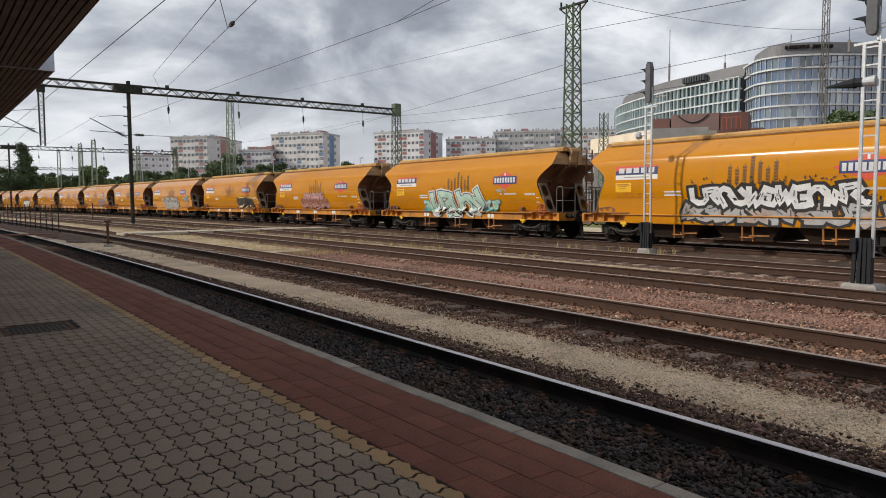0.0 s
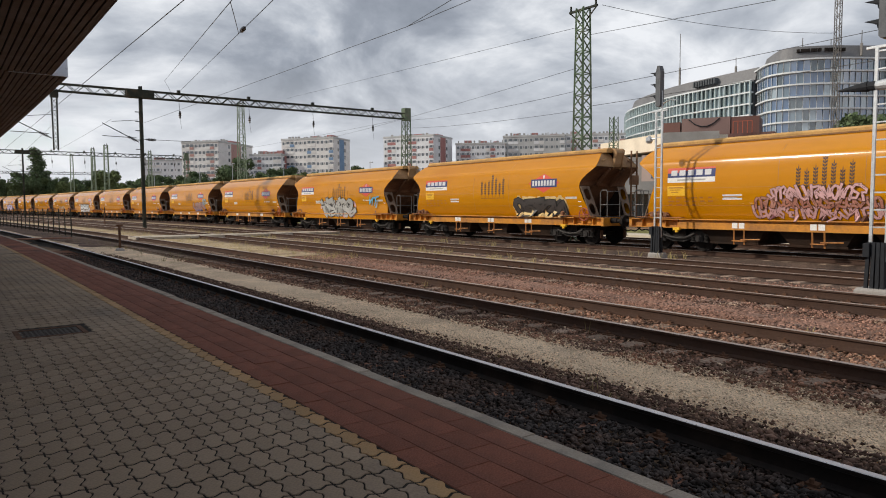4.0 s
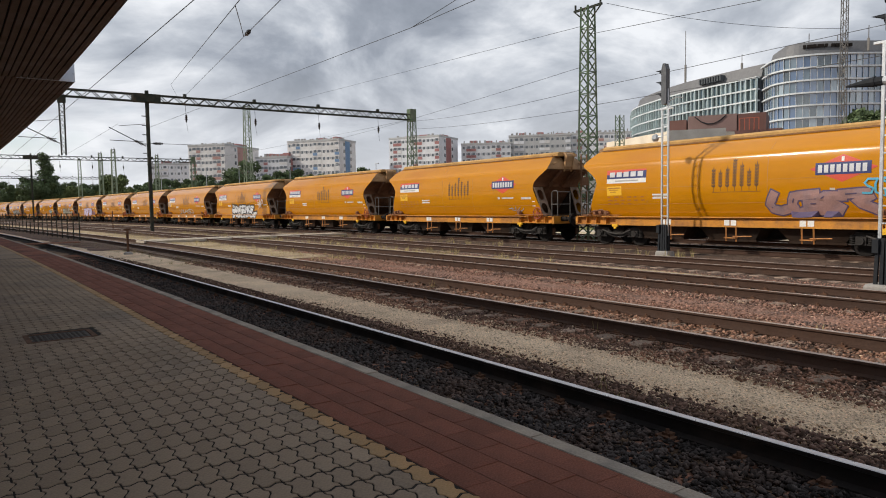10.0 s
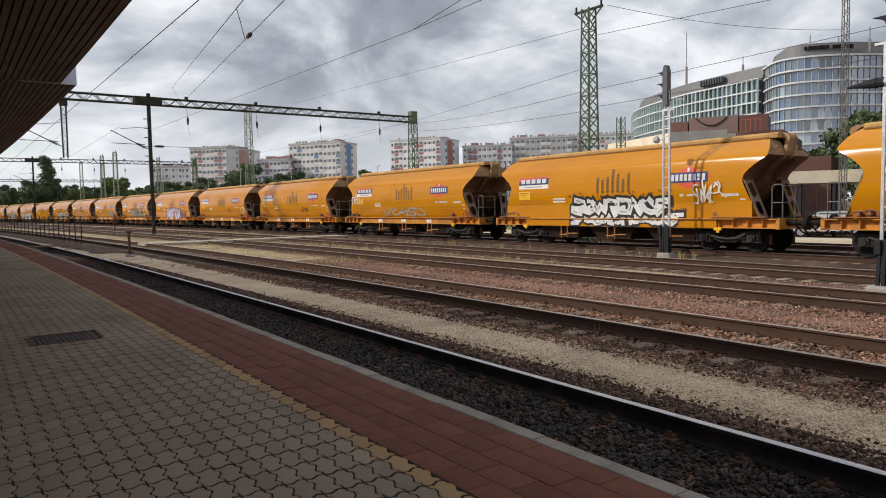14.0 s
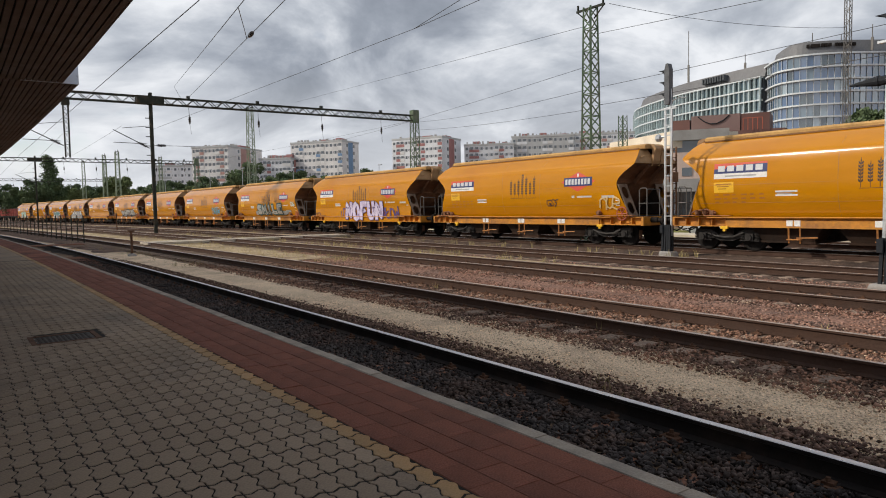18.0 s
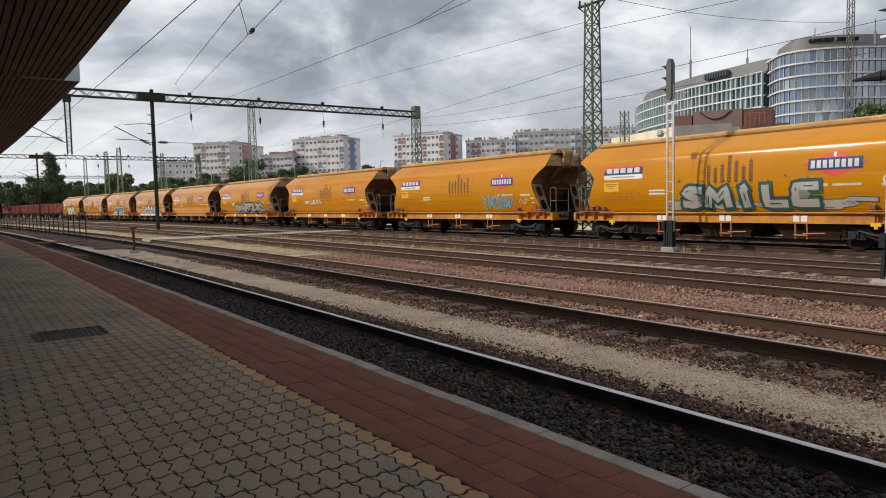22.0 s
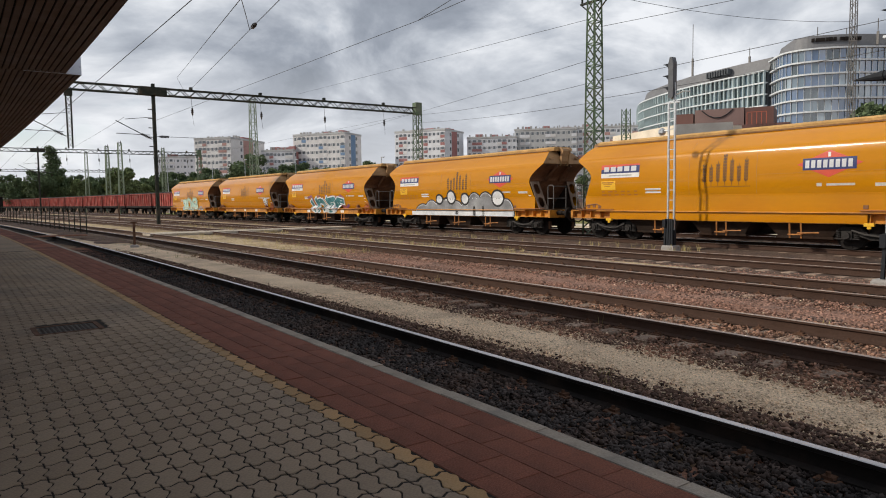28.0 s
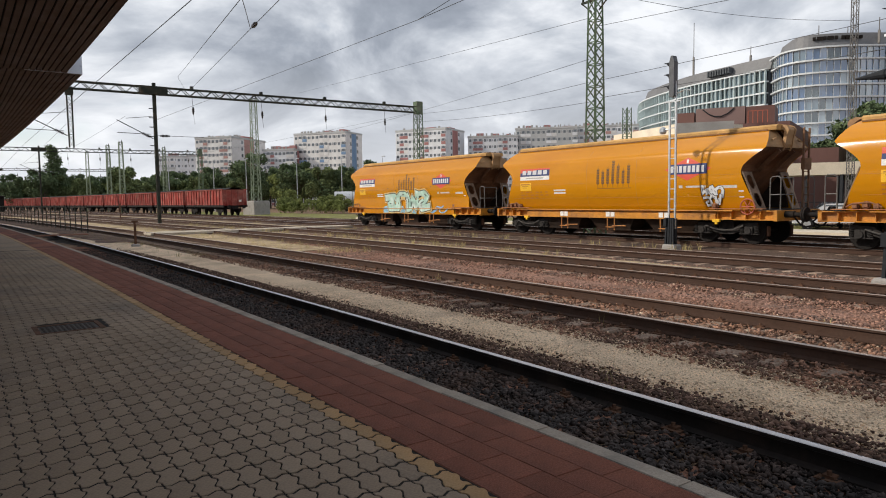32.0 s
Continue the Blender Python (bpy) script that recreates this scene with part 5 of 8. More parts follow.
# sprayed lettering: wagon -> (x0, x1, z0, z1, letters or word, fill, outline, halo, seed)
SPRAY = {
    0: [(-2.3, 4.4, 0.86, 1.60, 12, "sp_grey", "sp_black", "sp_black", 2), (-1.9, 3.7, 1.42, 2.22, 11, "sp_white", "sp_black", "sp_black", 1)],
    1: [(-2.7, -1.3, 1.2, 1.75, 3, "sp_mint", "sp_teal", None, 61), (2.0, 3.4, 1.2, 1.75, 3, "sp_mint", "sp_teal", None, 62), (-1.9, 2.15, 0.92, 2.22, 5, "sp_mint", "sp_black", "sp_white", 3), (3.3, 3.95, 2.1, 2.25, 2, "sp_sky", "sp_sky", None, 63)],
    2: [(-2.0, 2.0, 1.20, 1.70, 20, "sp_pink", "sp_brown", None, 4), (-1.9, 1.9, 1.55, 1.95, 20, "sp_rose", "sp_brown", None, 43), (-1.4, 1.5, 1.8, 2.3, 15, "sp_pink", "sp_brown", None, 44)],
    3: [(1.8, 5.1, 1.2, 2.0, "OUOUO", "sp_dark", "sp_dark", "sp_sand", 5), (1.9, 5.0, 1.2, 2.0, 5, "sp_dark", "sp_black", None, 55)],
    4: [(-2.1, 2.4, 0.86, 2.1, 5, "sp_pink", "sp_pink", None, 64), (-1.8, 2.2, 0.90, 2.1, "UOUOUO", "sp_silver", "sp_silver", None, 60), (-1.9, 2.25, 0.86, 2.22, 5, "sp_silver", "sp_black", None, 6), (4.3, 5.4, 1.6, 2.3, 3, "sp_cyan", "sp_cyan", None, 7)],
    6: [(1.5, 4.6, 1.18, 2.1, 4, "sp_mauve", "sp_indigo", None, 8), (4.4, 5.3, 1.8, 2.4, 3, "sp_cyan", "sp_cyan", None, 9)],
    7: [(4.2, 5.1, 1.35, 1.6, 3, "sp_grey", "sp_grey", None, 10)],
    9: [(-2.0, 3.5, 0.88, 1.40, 14, "sp_white", "sp_black", "sp_black", 41), (-1.9, 3.0, 1.25, 2.0, 8, "sp_white", "sp_black", "sp_black", 11), (4.0, 5.2, 1.65, 2.5, 5, "sp_thin", "sp_thin", None, 12)],
    10: [(-2.0, 2.2, 1.2, 1.75, 5, "sp_silver", "sp_silver", None, 13), (-5.9, -4.9, 2.0, 2.6, 3, "sp_thin", "sp_thin", None, 67)],
    11: [(1.8, 2.9, 1.55, 1.95, 4, "sp_brown", "sp_brown", None, 68)],
    12: [(1.9, 2.6, 1.6, 2.0, 3, "sp_brown", "sp_brown", None, 69), (5.0, 6.0, 1.45, 2.0, 3, "sp_sand", "sp_sand", None, 14)],
    13: [(-2.3, -1.2, 0.95, 1.75, 3, "sp_violet", "sp_violet", None, 51), (3.0, 5.0, 1.0, 1.8, 4, "sp_violet", "sp_violet", None, 52), (-1.6, 3.2, 0.86, 2.16, "NOFUN", "sp_lilac", "sp_violet", None, 15)],
    14: [(-2.2, 4.8, 1.25, 1.62, 8, "sp_silver", "sp_deep", None, 65), (-1.7, 3.4, 1.30, 2.16, "SMiLE", "sp_silver", "sp_deep", "sp_deep", 16), (5.2, 5.9, 1.9, 2.3, 3, "sp_mint", "sp_mint", None, 66)],
    15: [(2.15, 4.4, 1.3, 2.05, 7, "sp_cyan", "sp_cyan", None, 17), (5.0, 5.6, 1.5, 1.85, 3, "sp_sand", "sp_sand", None, 70)],
    16: [(-2.1, -0.4, 1.75, 2.12, 5, "sp_thin", "sp_thin", None, 18)],
    17: [(-2.0, 4.1, 1.15, 2.02, 7, "sp_silver", "sp_black", "sp_black", 19), (4.0, 5.3, 1.25, 1.6, 2, "sp_silver", "sp_black", None, 71)],
    20: [(-2.4, 3.2, 1.1, 2.15, 7, "sp_purple", "sp_purple", None, 53), (-1.8, 2.7, 0.86, 2.0, 5, "sp_tide", "sp_white", None, 22)],
    21: [(4.4, 5.2, 1.62, 2.08, 3, "sp_white", "sp_black", None, 23), (4.5, 5.1, 1.27, 1.72, 3, "sp_white", "sp_black", None, 24)],
    22: [(1.9, 4.2, 0.86, 1.3, 4, "sp_sky", "sp_sky", None, 26), (-2.3, 2.0, 0.86, 1.3, 6, "sp_sky", "sp_mint", None, 25), (-1.7, 2.6, 0.88, 2.16, 4, "sp_mint", "sp_black", "sp_sand", 24)],
}

# strokes of block letters, in a unit box
LETTERS = {
    "E": ((0.38, 0.46), (-0.34, 0.46), (-0.36, 0.0), (0.22, 0.02), (-0.36, 0.0), (-0.36, -0.46), (0.40, -0.46)),
    "F": ((0.40, 0.44), (-0.34, 0.46), (-0.36, 0.04), (0.26, 0.04), (-0.36, 0.04), (-0.36, -0.5)),
    "i": ((-0.02, 0.34), (0.02, -0.5)),
    "L": ((-0.30, 0.5), (-0.32, -0.44), (0.40, -0.44)),
    "M": ((-0.46, -0.5), (-0.36, 0.46), (0.0, -0.16), (0.36, 0.46), (0.46, -0.5)),
    "N": ((-0.40, -0.5), (-0.34, 0.46), (0.34, -0.42), (0.42, 0.5)),
    "O": ((0.0, 0.46), (-0.32, 0.32), (-0.40, 0.0), (-0.30, -0.36), (0.0, -0.47), (0.32, -0.34), (0.40, 0.0), (0.30, 0.34), (0.02, 0.46)),
    "S": ((0.38, 0.40), (-0.10, 0.47), (-0.36, 0.24), (-0.10, 0.04), (0.28, -0.12), (0.30, -0.38), (-0.05, -0.48), (-0.40, -0.40)),
    "U": ((-0.38, 0.5), (-0.38, -0.24), (-0.16, -0.46), (0.18, -0.46), (0.38, -0.22), (0.38, 0.5)),
}


# stroke shapes of the sprayed pieces, in a unit box
HOOKS = (((-0.36, -0.5), (-0.36, 0.22), (-0.14, 0.46), (0.16, 0.44), (0.36, 0.2), (0.36, -0.5)),
         ((-0.36, 0.5), (-0.38, -0.2), (-0.1, -0.46), (0.2, -0.42), (0.38, -0.15), (0.36, 0.5)),
         ((-0.40, -0.5), (-0.30, 0.5), (0.28, -0.46), (0.38, 0.5)),
         ((0.42, 0.44), (-0.16, 0.46), (-0.38, 0.2), (-0.1, 0.0), (0.34, -0.16), (0.2, -0.46), (-0.42, -0.44)),
         ((-0.40, 0.46), (0.30, 0.46), (0.36, 0.2), (-0.05, 0.02), (0.42, -0.5)),
         ((0.40, 0.46), (-0.30, 0.42), (-0.40, 0.0), (-0.30, -0.44), (0.42, -0.42), (0.36, -0.05), (0.0, -0.02)),
         ((-0.44, 0.5), (-0.22, -0.5), (0.0, 0.24), (0.22, -0.5), (0.44, 0.5)))


def spray(body, skirt, base, x0, x1, z0, z1, n, fill, line, halo, seed):
    """Sprayed piece: interlocking fat strokes in layers of halo, outline, fill and shine."""
    rnd = random.Random(seed)

    def yat(z):
        return -skin_y(z, skirt) - base

    def ribbon(g, pts, width, lift, ext):
        P = [Vector(p) for p in pts]
        P[0] = P[0] + (P[0] - P[1]).normalized() * ext
        P[-1] = P[-1] + (P[-1] - P[-2]).normalized() * ext
        Q = []
        for p, q in zip(P, P[1:]):
            k = max(1, int((q - p).length / 0.12))
            Q += [p.lerp(q, i / k) for i in range(k)]
        Q.append(P[-1])
        base = len(g.v)
        for i, p in enumerate(Q):
            d = (Q[min(i + 1, len(Q) - 1)] - Q[max(i - 1, 0)]).normalized()
            o = Vector((-d.y, d.x)) * width / 2
            for t in (-1, 0, 1):
                x, z = p.x + o.x * t, min(max(p.y + o.y * t, 0.83), 2.9)
                g.v.append((x, yat(z) - lift, z))
        for i in range(len(Q) - 1):
            for t in (0, 1):
                c = base + i * 3 + t
                g.f.append((c, c + 1, c + 4, c + 3))
    word = n if isinstance(n, str) else None
    n = len(word) if word else n
    W, H = (x1 - x0) / n, z1 - z0
    fat = min(0.40 * W, 0.30 * H) if not word else min(0.36 * W, 0.30 * H)
    if line == fill and not word:
        fat *= 0.55
    strokes = []
    last = -1
    loop = tuple((0.24 * math.cos(t) * (1 + 0.15 * math.sin(3 * t)), 0.30 * math.sin(t)) for t in np.linspace(0, 6.1, 14))
    for i, c in enumerate(word or ()):
        cx, cz = x0 + W * (i + 0.5), (z0 + z1) / 2 + rnd.uniform(-0.03, 0.03) * H
        sx, sz, lean = W - fat * 0.55, (H - fat) * rnd.uniform(0.95, 1.03), rnd.uniform(-0.08, 0.12)
        strokes.append([(cx + p * sx + q * sz * lean, cz + q * sz) for p, q in LETTERS[c]])
        if c == "i":
            strokes.append([(cx - 0.02, cz + 0.46 * sz), (cx + 0.02, cz + 0.50 * sz)])
    for i in range(0 if word else n):
        k = rnd.choice([j for j in range(len(HOOKS)) if j != last]); last = k
        cx, cz = x0 + W * (i + 0.5), (z0 + z1) / 2 + rnd.uniform(-0.05, 0.05) * H
        sx, sz, lean = W * rnd.uniform(1.15, 1.5), (H - fat) * rnd.uniform(0.80, 1.08), rnd.uniform(-0.28, 0.34)
        fl, rot = rnd.choice((-1, 1)), rnd.uniform(-0.75, 0.75)
        co, si = math.cos(rot), math.sin(rot)
        strokes.append([(cx + (p * fl * co - q * si) * sx + q * sz * lean, cz + (p * fl * si * 0.7 + q * co) * sz) for p, q in (loop if n <= 2 and line != fill else HOOKS[k])])
    edge = min(0.045, fat * 0.22) * (2.0 if line == "sp_white" else 1.0)
    layers = [(halo, edge + 0.065, 0.006)] if halo else []
    if line != fill:
        layers.append((line, edge, 0.010))
    layers.append((fill, 0.0, 0.014))
    for mat, grow, lift in layers:
        g = Geo()
        for i, st in enumerate(strokes):
            ribbon(g, st, fat + 2 * grow, lift + 0.0004 * i, fat * 0.3 + grow)
        part("sprayed_lettering", g, M[mat], body, "layer of sprayed lettering")
    if line != fill:
        g = Geo()
        for st in strokes:
            for _ in range(2):
                j = rnd.randrange(len(st) - 1)
                p, q = Vector(st[j]), Vector(st[j + 1])
                a, c = p.lerp(q, 0.15), p.lerp(q, rnd.uniform(0.4, 0.8))
                ribbon(g, [a, c], fat * 0.14, 0.024, 0.0)
        if halo:
            for _ in range(5 * n):
                a = Vector((rnd.uniform(x0 - 0.2, x1 + 0.3), rnd.choice((z0 + 0.1, z1 + 0.12)) + rnd.uniform(-0.1, 0.1)))
                c = a + Vector((rnd.uniform(-0.12, 0.12), rnd.uniform(0.02, 0.10)))
                ribbon(g, [a, c], 0.04, 0.005, 0.0)
        part("sprayed_stroke", g, M[line], body)["kind"] = "stuff"


def bubbles(body):
    """Low silver bubble letters along the sill: discs and arches with a white rim and a black outline."""
    def disc(g, cx, cz, rx, rz, lift, z_min=0.85):
        base, rings, seg = len(g.v), 5, 26
        for r in range(rings + 1):
            for k in range(seg):
                t = 2 * math.pi * k / seg
                x, z = cx + rx * r / rings * math.cos(t), max(z_min, cz + rz * r / rings * math.sin(t))
                g.v.append((x, -skin_y(z, True) - lift, z))
        for r in range(rings):
            for k in range(seg):
                a, b = base + r * seg + k, base + r * seg + (k + 1) % seg
                g.f.append((a, b, b + seg, a + seg))
    lumps = [(-3.0, 0.86, 0.75, 0.55), (-2.15, 1.0, 0.62, 0.62), (-1.2, 1.15, 0.55, 0.55), (-0.75, 1.02, 0.5, 0.72), (0.15, 0.95, 0.62, 0.62), (0.85, 0.92, 0.5, 0.5), (1.75, 1.12, 0.62, 0.86), (2.65, 1.12, 0.66, 0.88), (3.4, 0.92, 0.62, 0.62), (4.2, 0.86, 0.55, 0.78)]
    balls = [(-1.35, 1.72, 0.26, 0.20), (-0.25, 1.82, 0.32, 0.30), (0.95, 1.72, 0.28, 0.24), (3.6, 1.74, 0.40, 0.34)]
    holes = [(1.72, 0.95, 0.12, 0.42), (2.45, 0.98, 0.10, 0.40), (0.2, 1.0, 0.16, 0.10)]
    for mat, grow, lift in (("sp_black", 0.10, 0.006), ("sp_white", 0.035, 0.010), ("sp_ash", 0.0, 0.014)):
        g = Geo()
        for i, (x, z, a, b) in enumerate(lumps):
            disc(g, x, z, a + grow, b + grow, lift + i * 0.0012)
        part("sprayed_lettering", g, M[mat], body, "layer of sprayed bubble letters")
    for mat, grow, lift in (("sp_black", 0.10, 0.028), ("sp_white", 0.0, 0.032)):
        g = Geo()
        for x, z, a, b in balls:
            disc(g, x, z, a + grow, b + grow, lift)
        part("sprayed_lettering", g, M[mat], body, "sprayed white balls with black rims")
    g = Geo()
    for x, z, a, b in holes:
        disc(g, x, z, a, b, 0.030)
    part("sprayed_stroke", g, M["sp_black"], body)
    sill = Geo().box(-4.1, 4.7, -1.475, -1.470, 0.845, 1.06)
    part("white_sill_paint", sill, M["sp_white"], body)


def build_wagon():
    root = thing("hopper_wagon", "orange four-axle grain hopper wagon with a long rounded tank", "freight wagon", group="hopper wagons of the passing train")
    body = wagon_body(root)
    wagon_marks(body)
    wagon_frame(root)
    bogie(root, -5.1)
    bogie(root, 5.1)
    return root


SKIRTED = (0, 4, 9, 13, 18, 19, 22)


def build_train():
    first = build_wagon()
    cars = [first] + [copy_thing(first, Matrix.Identity(4)) for _ in range(22)]
    for m, w in enumerate(cars):
        body = [c for c in w.children if c.name.startswith("body")][0]
        if m in SKIRTED:       # wagons without end ladder, ledge and outside brake wheel
            for c in [c for c in w.children if c.name.startswith(("end_ladder", "hand_brake_wheel"))]:
                bpy.data.objects.remove(c)
            skirt = Geo()
            for yy in (-1, 1):
                skirt.loft([[(x, yy * skin_y(z, True), z) for z in (0.84, 1.0, 1.18)] for x in (-4.9, 4.9)], closed=False, cap=False)
                skirt.loft([[(x, yy * (skin_y(z, True) + 0.001), z) for z in (1.18, 1.4, 1.6, 1.70, 1.78)] for x in (-6.22, 6.22)], closed=False, cap=False)
            part("lower_skirt", skirt, M["orange"], w, "smooth orange lower skirt over the sill")
        if m == 19:
            bubbles(body)
        for k, args in enumerate(SPRAY.get(m, ())):
            spray(body, m in SKIRTED, 0.022 * k, *args)
        if m in SPRAY:
            w["label"] = "orange hopper wagon with %s" % {0: "large black and white sprayed letters", 1: "mint and white sprayed letters", 2: "spiky brown sprayed scrawl", 4: "tall silver sprayed letters", 6: "mauve sprayed letters", 9: "black and white sprayed scrawl", 13: "large lilac and violet sprayed letters", 14: "teal sprayed script", 17: "black and white sprayed script", 19: "low silver bubble letters", 20: "teal and white sprayed letters", 21: "a small black and white sprayed figure", 22: "mint and blue sprayed letters"}.get(m, "small sprayed marks")
    return cars


# ---- line-side steelwork ----
def lattice(g, x, y, z0, z1, w0, w1, bays, bar=0.06, d0=None, d1=None, legs=True):
    """Four-legged lattice column."""
    d0, d1 = d0 or w0, d1 or w1

    def cor(t):
        w, d, z = (w0 + (w1 - w0) * t) / 2, (d0 + (d1 - d0) * t) / 2, z0 + (z1 - z0) * t
        return [Vector((x + a * w, y + b * d, z)) for a, b in ((-1, -1), (1, -1), (1, 1), (-1, 1))]
    A, B = cor(0), cor(1)
    for p, q in zip(A, B) if legs else ():
        g.beam(p, q, bar)
    for i in range(bays):
        P, Q = cor(i / bays), cor((i + 1) / bays)
        for k in range(4):
            a, b = (k, (k + 1) % 4) if i % 2 else ((k + 1) % 4, k)
            g.beam(P[a], Q[b], bar * 0.55)
            if i and i % 2 == 0:
                g.beam(P[k], P[(k + 1) % 4], bar * 0.5)
    return g


def lattice_mast(x, y, z0, z1, w0, w1, bays, mat, label, bar=0.06, arm=None, foot=0.0):
    root = thing("lattice_mast", label, "mast", group="lattice masts of the yard", at=pose(x, y, z0))
    part("bracing", lattice(Geo(), 0, 0, foot, z1 - z0, w0, w1, bays, bar, legs=False), M[mat], root)["kind"] = "stuff"
    for p, q in ((-1, -1), (1, -1), (1, 1), (-1, 1)):
        part("leg", Geo().beam((p * w0 / 2, q * w0 / 2, foot), (p * w1 / 2, q * w1 / 2, z1 - z0), bar), M[mat], root)
    if foot:
        g = Geo().loft([[(a * (w0 / 2 + e), b * (w0 / 2 + e), z) for a, b in ((-1, -1), (1, -1), (1, 1), (-1, 1))] for e, z in ((0.5, -0.3), (0.4, foot - 0.1), (0.3, foot))])
        part("footing", g, M["concrete"], root)
    if arm:
        g = Geo()
        h = z1 - z0
        g.box(-arm, arm, -0.05, 0.05, h - 0.1, h)
        for s in (-1, 1):
            g.beam((s * arm, 0, h - 0.05), (s * w1 / 2, 0, h - 0.6), 0.05)
            g.tube((s * arm * 0.9, 0, h), (s * arm * 0.9, 0, h + 0.25), 0.05)
        part("crossarm", g, M["pole_dark"], root, "dark steel crossarm")
    return root


def gantry(X, ypole, y0, y1, zb=10.5, zt=11.05, pole_mat="pole_dark", full=True):
    root = thing("catenary_gantry", "dark green lattice gantry carrying overhead wires across the tracks", "gantry", group="wire gantries", at=pose(X, 0, 0))
    g = Geo()
    for z in (zb, zt):
        for o in (-0.28, 0.28):
            g.beam((o, y0, z), (o, y1, z), 0.09)
    n = int((y1 - y0) / 0.62)
    for i in range(n):
        a, b = y0 + (y1 - y0) * i / n, y0 + (y1 - y0) * (i + 1) / n
        for o in (-0.28, 0.28):
            g.beam((o, a, zb if i % 2 else zt), (o, b, zt if i % 2 else zb), 0.055)
        if i % 2 == 0:
            g.beam((-0.28, a, zb), (0.28, a, zb), 0.05)
            g.beam((-0.28, a, zt), (0.28, b, zt), 0.04)
    part("truss", g, M["pole_dark"], root)
    p = Geo()
    for o in (-0.12, 0.12):
        p.box(o - 0.035, o + 0.035, ypole - 0.12, ypole + 0.12, -0.35, zt + 0.35)
    for i in range(12):
        p.box(-0.13, 0.13, ypole - 0.11, ypole - 0.09, 0.3 + i * 0.85, 0.62 + i * 0.85)
    for i in range(5):
        p.box(-0.05, 0.05, ypole - 0.45, ypole + 0.1, 6.3 + i * 0.75, 6.36 + i * 0.75)
    p.box(-0.34, 0.34, ypole - 1.1, ypole + 1.0, zb - 0.05, zt + 0.06)
    part("pole", p, M["pole_dark"], root, "dark steel pole, rusty at the foot")
    m = lattice(Geo(), 0, y1 + 0.35, -0.3, zt + 0.2, 0.85, 0.62, 16, 0.085)
    m.box(-0.36, 0.36, y1 + 0.0, y1 + 0.70, zb - 0.15, zt + 0.55)
    part("end_mast", m, M["mast_green"], root, "green lattice end mast")
    if full:
        d = lattice(Geo(), 0, ypole - 6.15, 6.0, zb, 0.30, 0.36, 9, 0.055)
        d.box(-0.25, 0.25, ypole - 6.42, ypole - 5.88, zb - 0.5, zb)
        part("drop_post", d, M["pole_dark"], root)
    # cantilevers and insulators
    for yy, s in ((ypole, -1), (ypole - 6.2, -1)):
        c = Geo()
        c.tube((0, yy - 0.2, 6.9), (0, yy + s * 2.9, 8.3), 0.035)
        c.tube((0, yy - 0.2, 8.7), (0, yy + s * 2.2, 8.45), 0.02)
        c.tube((0, yy + s * 2.9, 7.3), (0, yy + s * 0.4, 7.25), 0.025)
        part("cantilever", c, M["pole_dark"], root)
        i = Geo()
        for k in range(6):
            t = 0.10 + 0.035 * k
            a = Vector((0, yy - 0.2, 6.9)).lerp(Vector((0, yy + s * 2.9, 8.3)), t)
            b = Vector((0, yy - 0.2, 6.9)).lerp(Vector((0, yy + s * 2.9, 8.3)), t + 0.02)
            i.tube(a, b, 0.11, 8)
        part("insulator", i, M["insulator"], root)
    spots = (16.26, 22.25, 28.42, 34.85) if full and X > -100 else [ypole + 4.2 + 5.0 * k for k in range(5) if ypole + 4.2 + 5.0 * k < y1 - 1]
    for y in spots:
        i = Geo().tube((0, y, zb), (0, y + 0.05, zb - 0.85), 0.016)
        i.loft([[(r * math.cos(t), y + 0.06 + r * math.sin(t), zb - z) for t in np.linspace(0, 6.283, 9)[:-1]] for r, z in ((0.02, 0.82), (0.10, 0.92), (0.06, 0.98), (0.13, 1.06), (0.07, 1.14), (0.13, 1.22), (0.06, 1.30), (0.09, 1.36), (0.02, 1.50))])
        i.tube((0, y + 0.06, zb - 1.5), (0, y + 0.16, zb - 2.3), 0.010)
        part("clamp", Geo().box(-0.12, 0.12, y - 0.12, y + 0.12, zt + 0.05, zt + 0.30), M["pole_dark"], root)
        part("hanging_insulator", i, M["insulator"], root)
    if full:       # strut with insulator on the far side of the pole
        i = Geo().tube((0, ypole + 0.1, 7.15), (0, ypole + 3.9, 7.15), 0.018)
        for k in range(7):
            i.tube((0, ypole + 0.35 + k * 0.11, 7.15), (0, ypole + 0.42 + k * 0.11, 7.15), 0.075 + 0.03 * (0 < k < 6), 8)
        part("strut_insulator", i, M["insulator"], root)
    return root


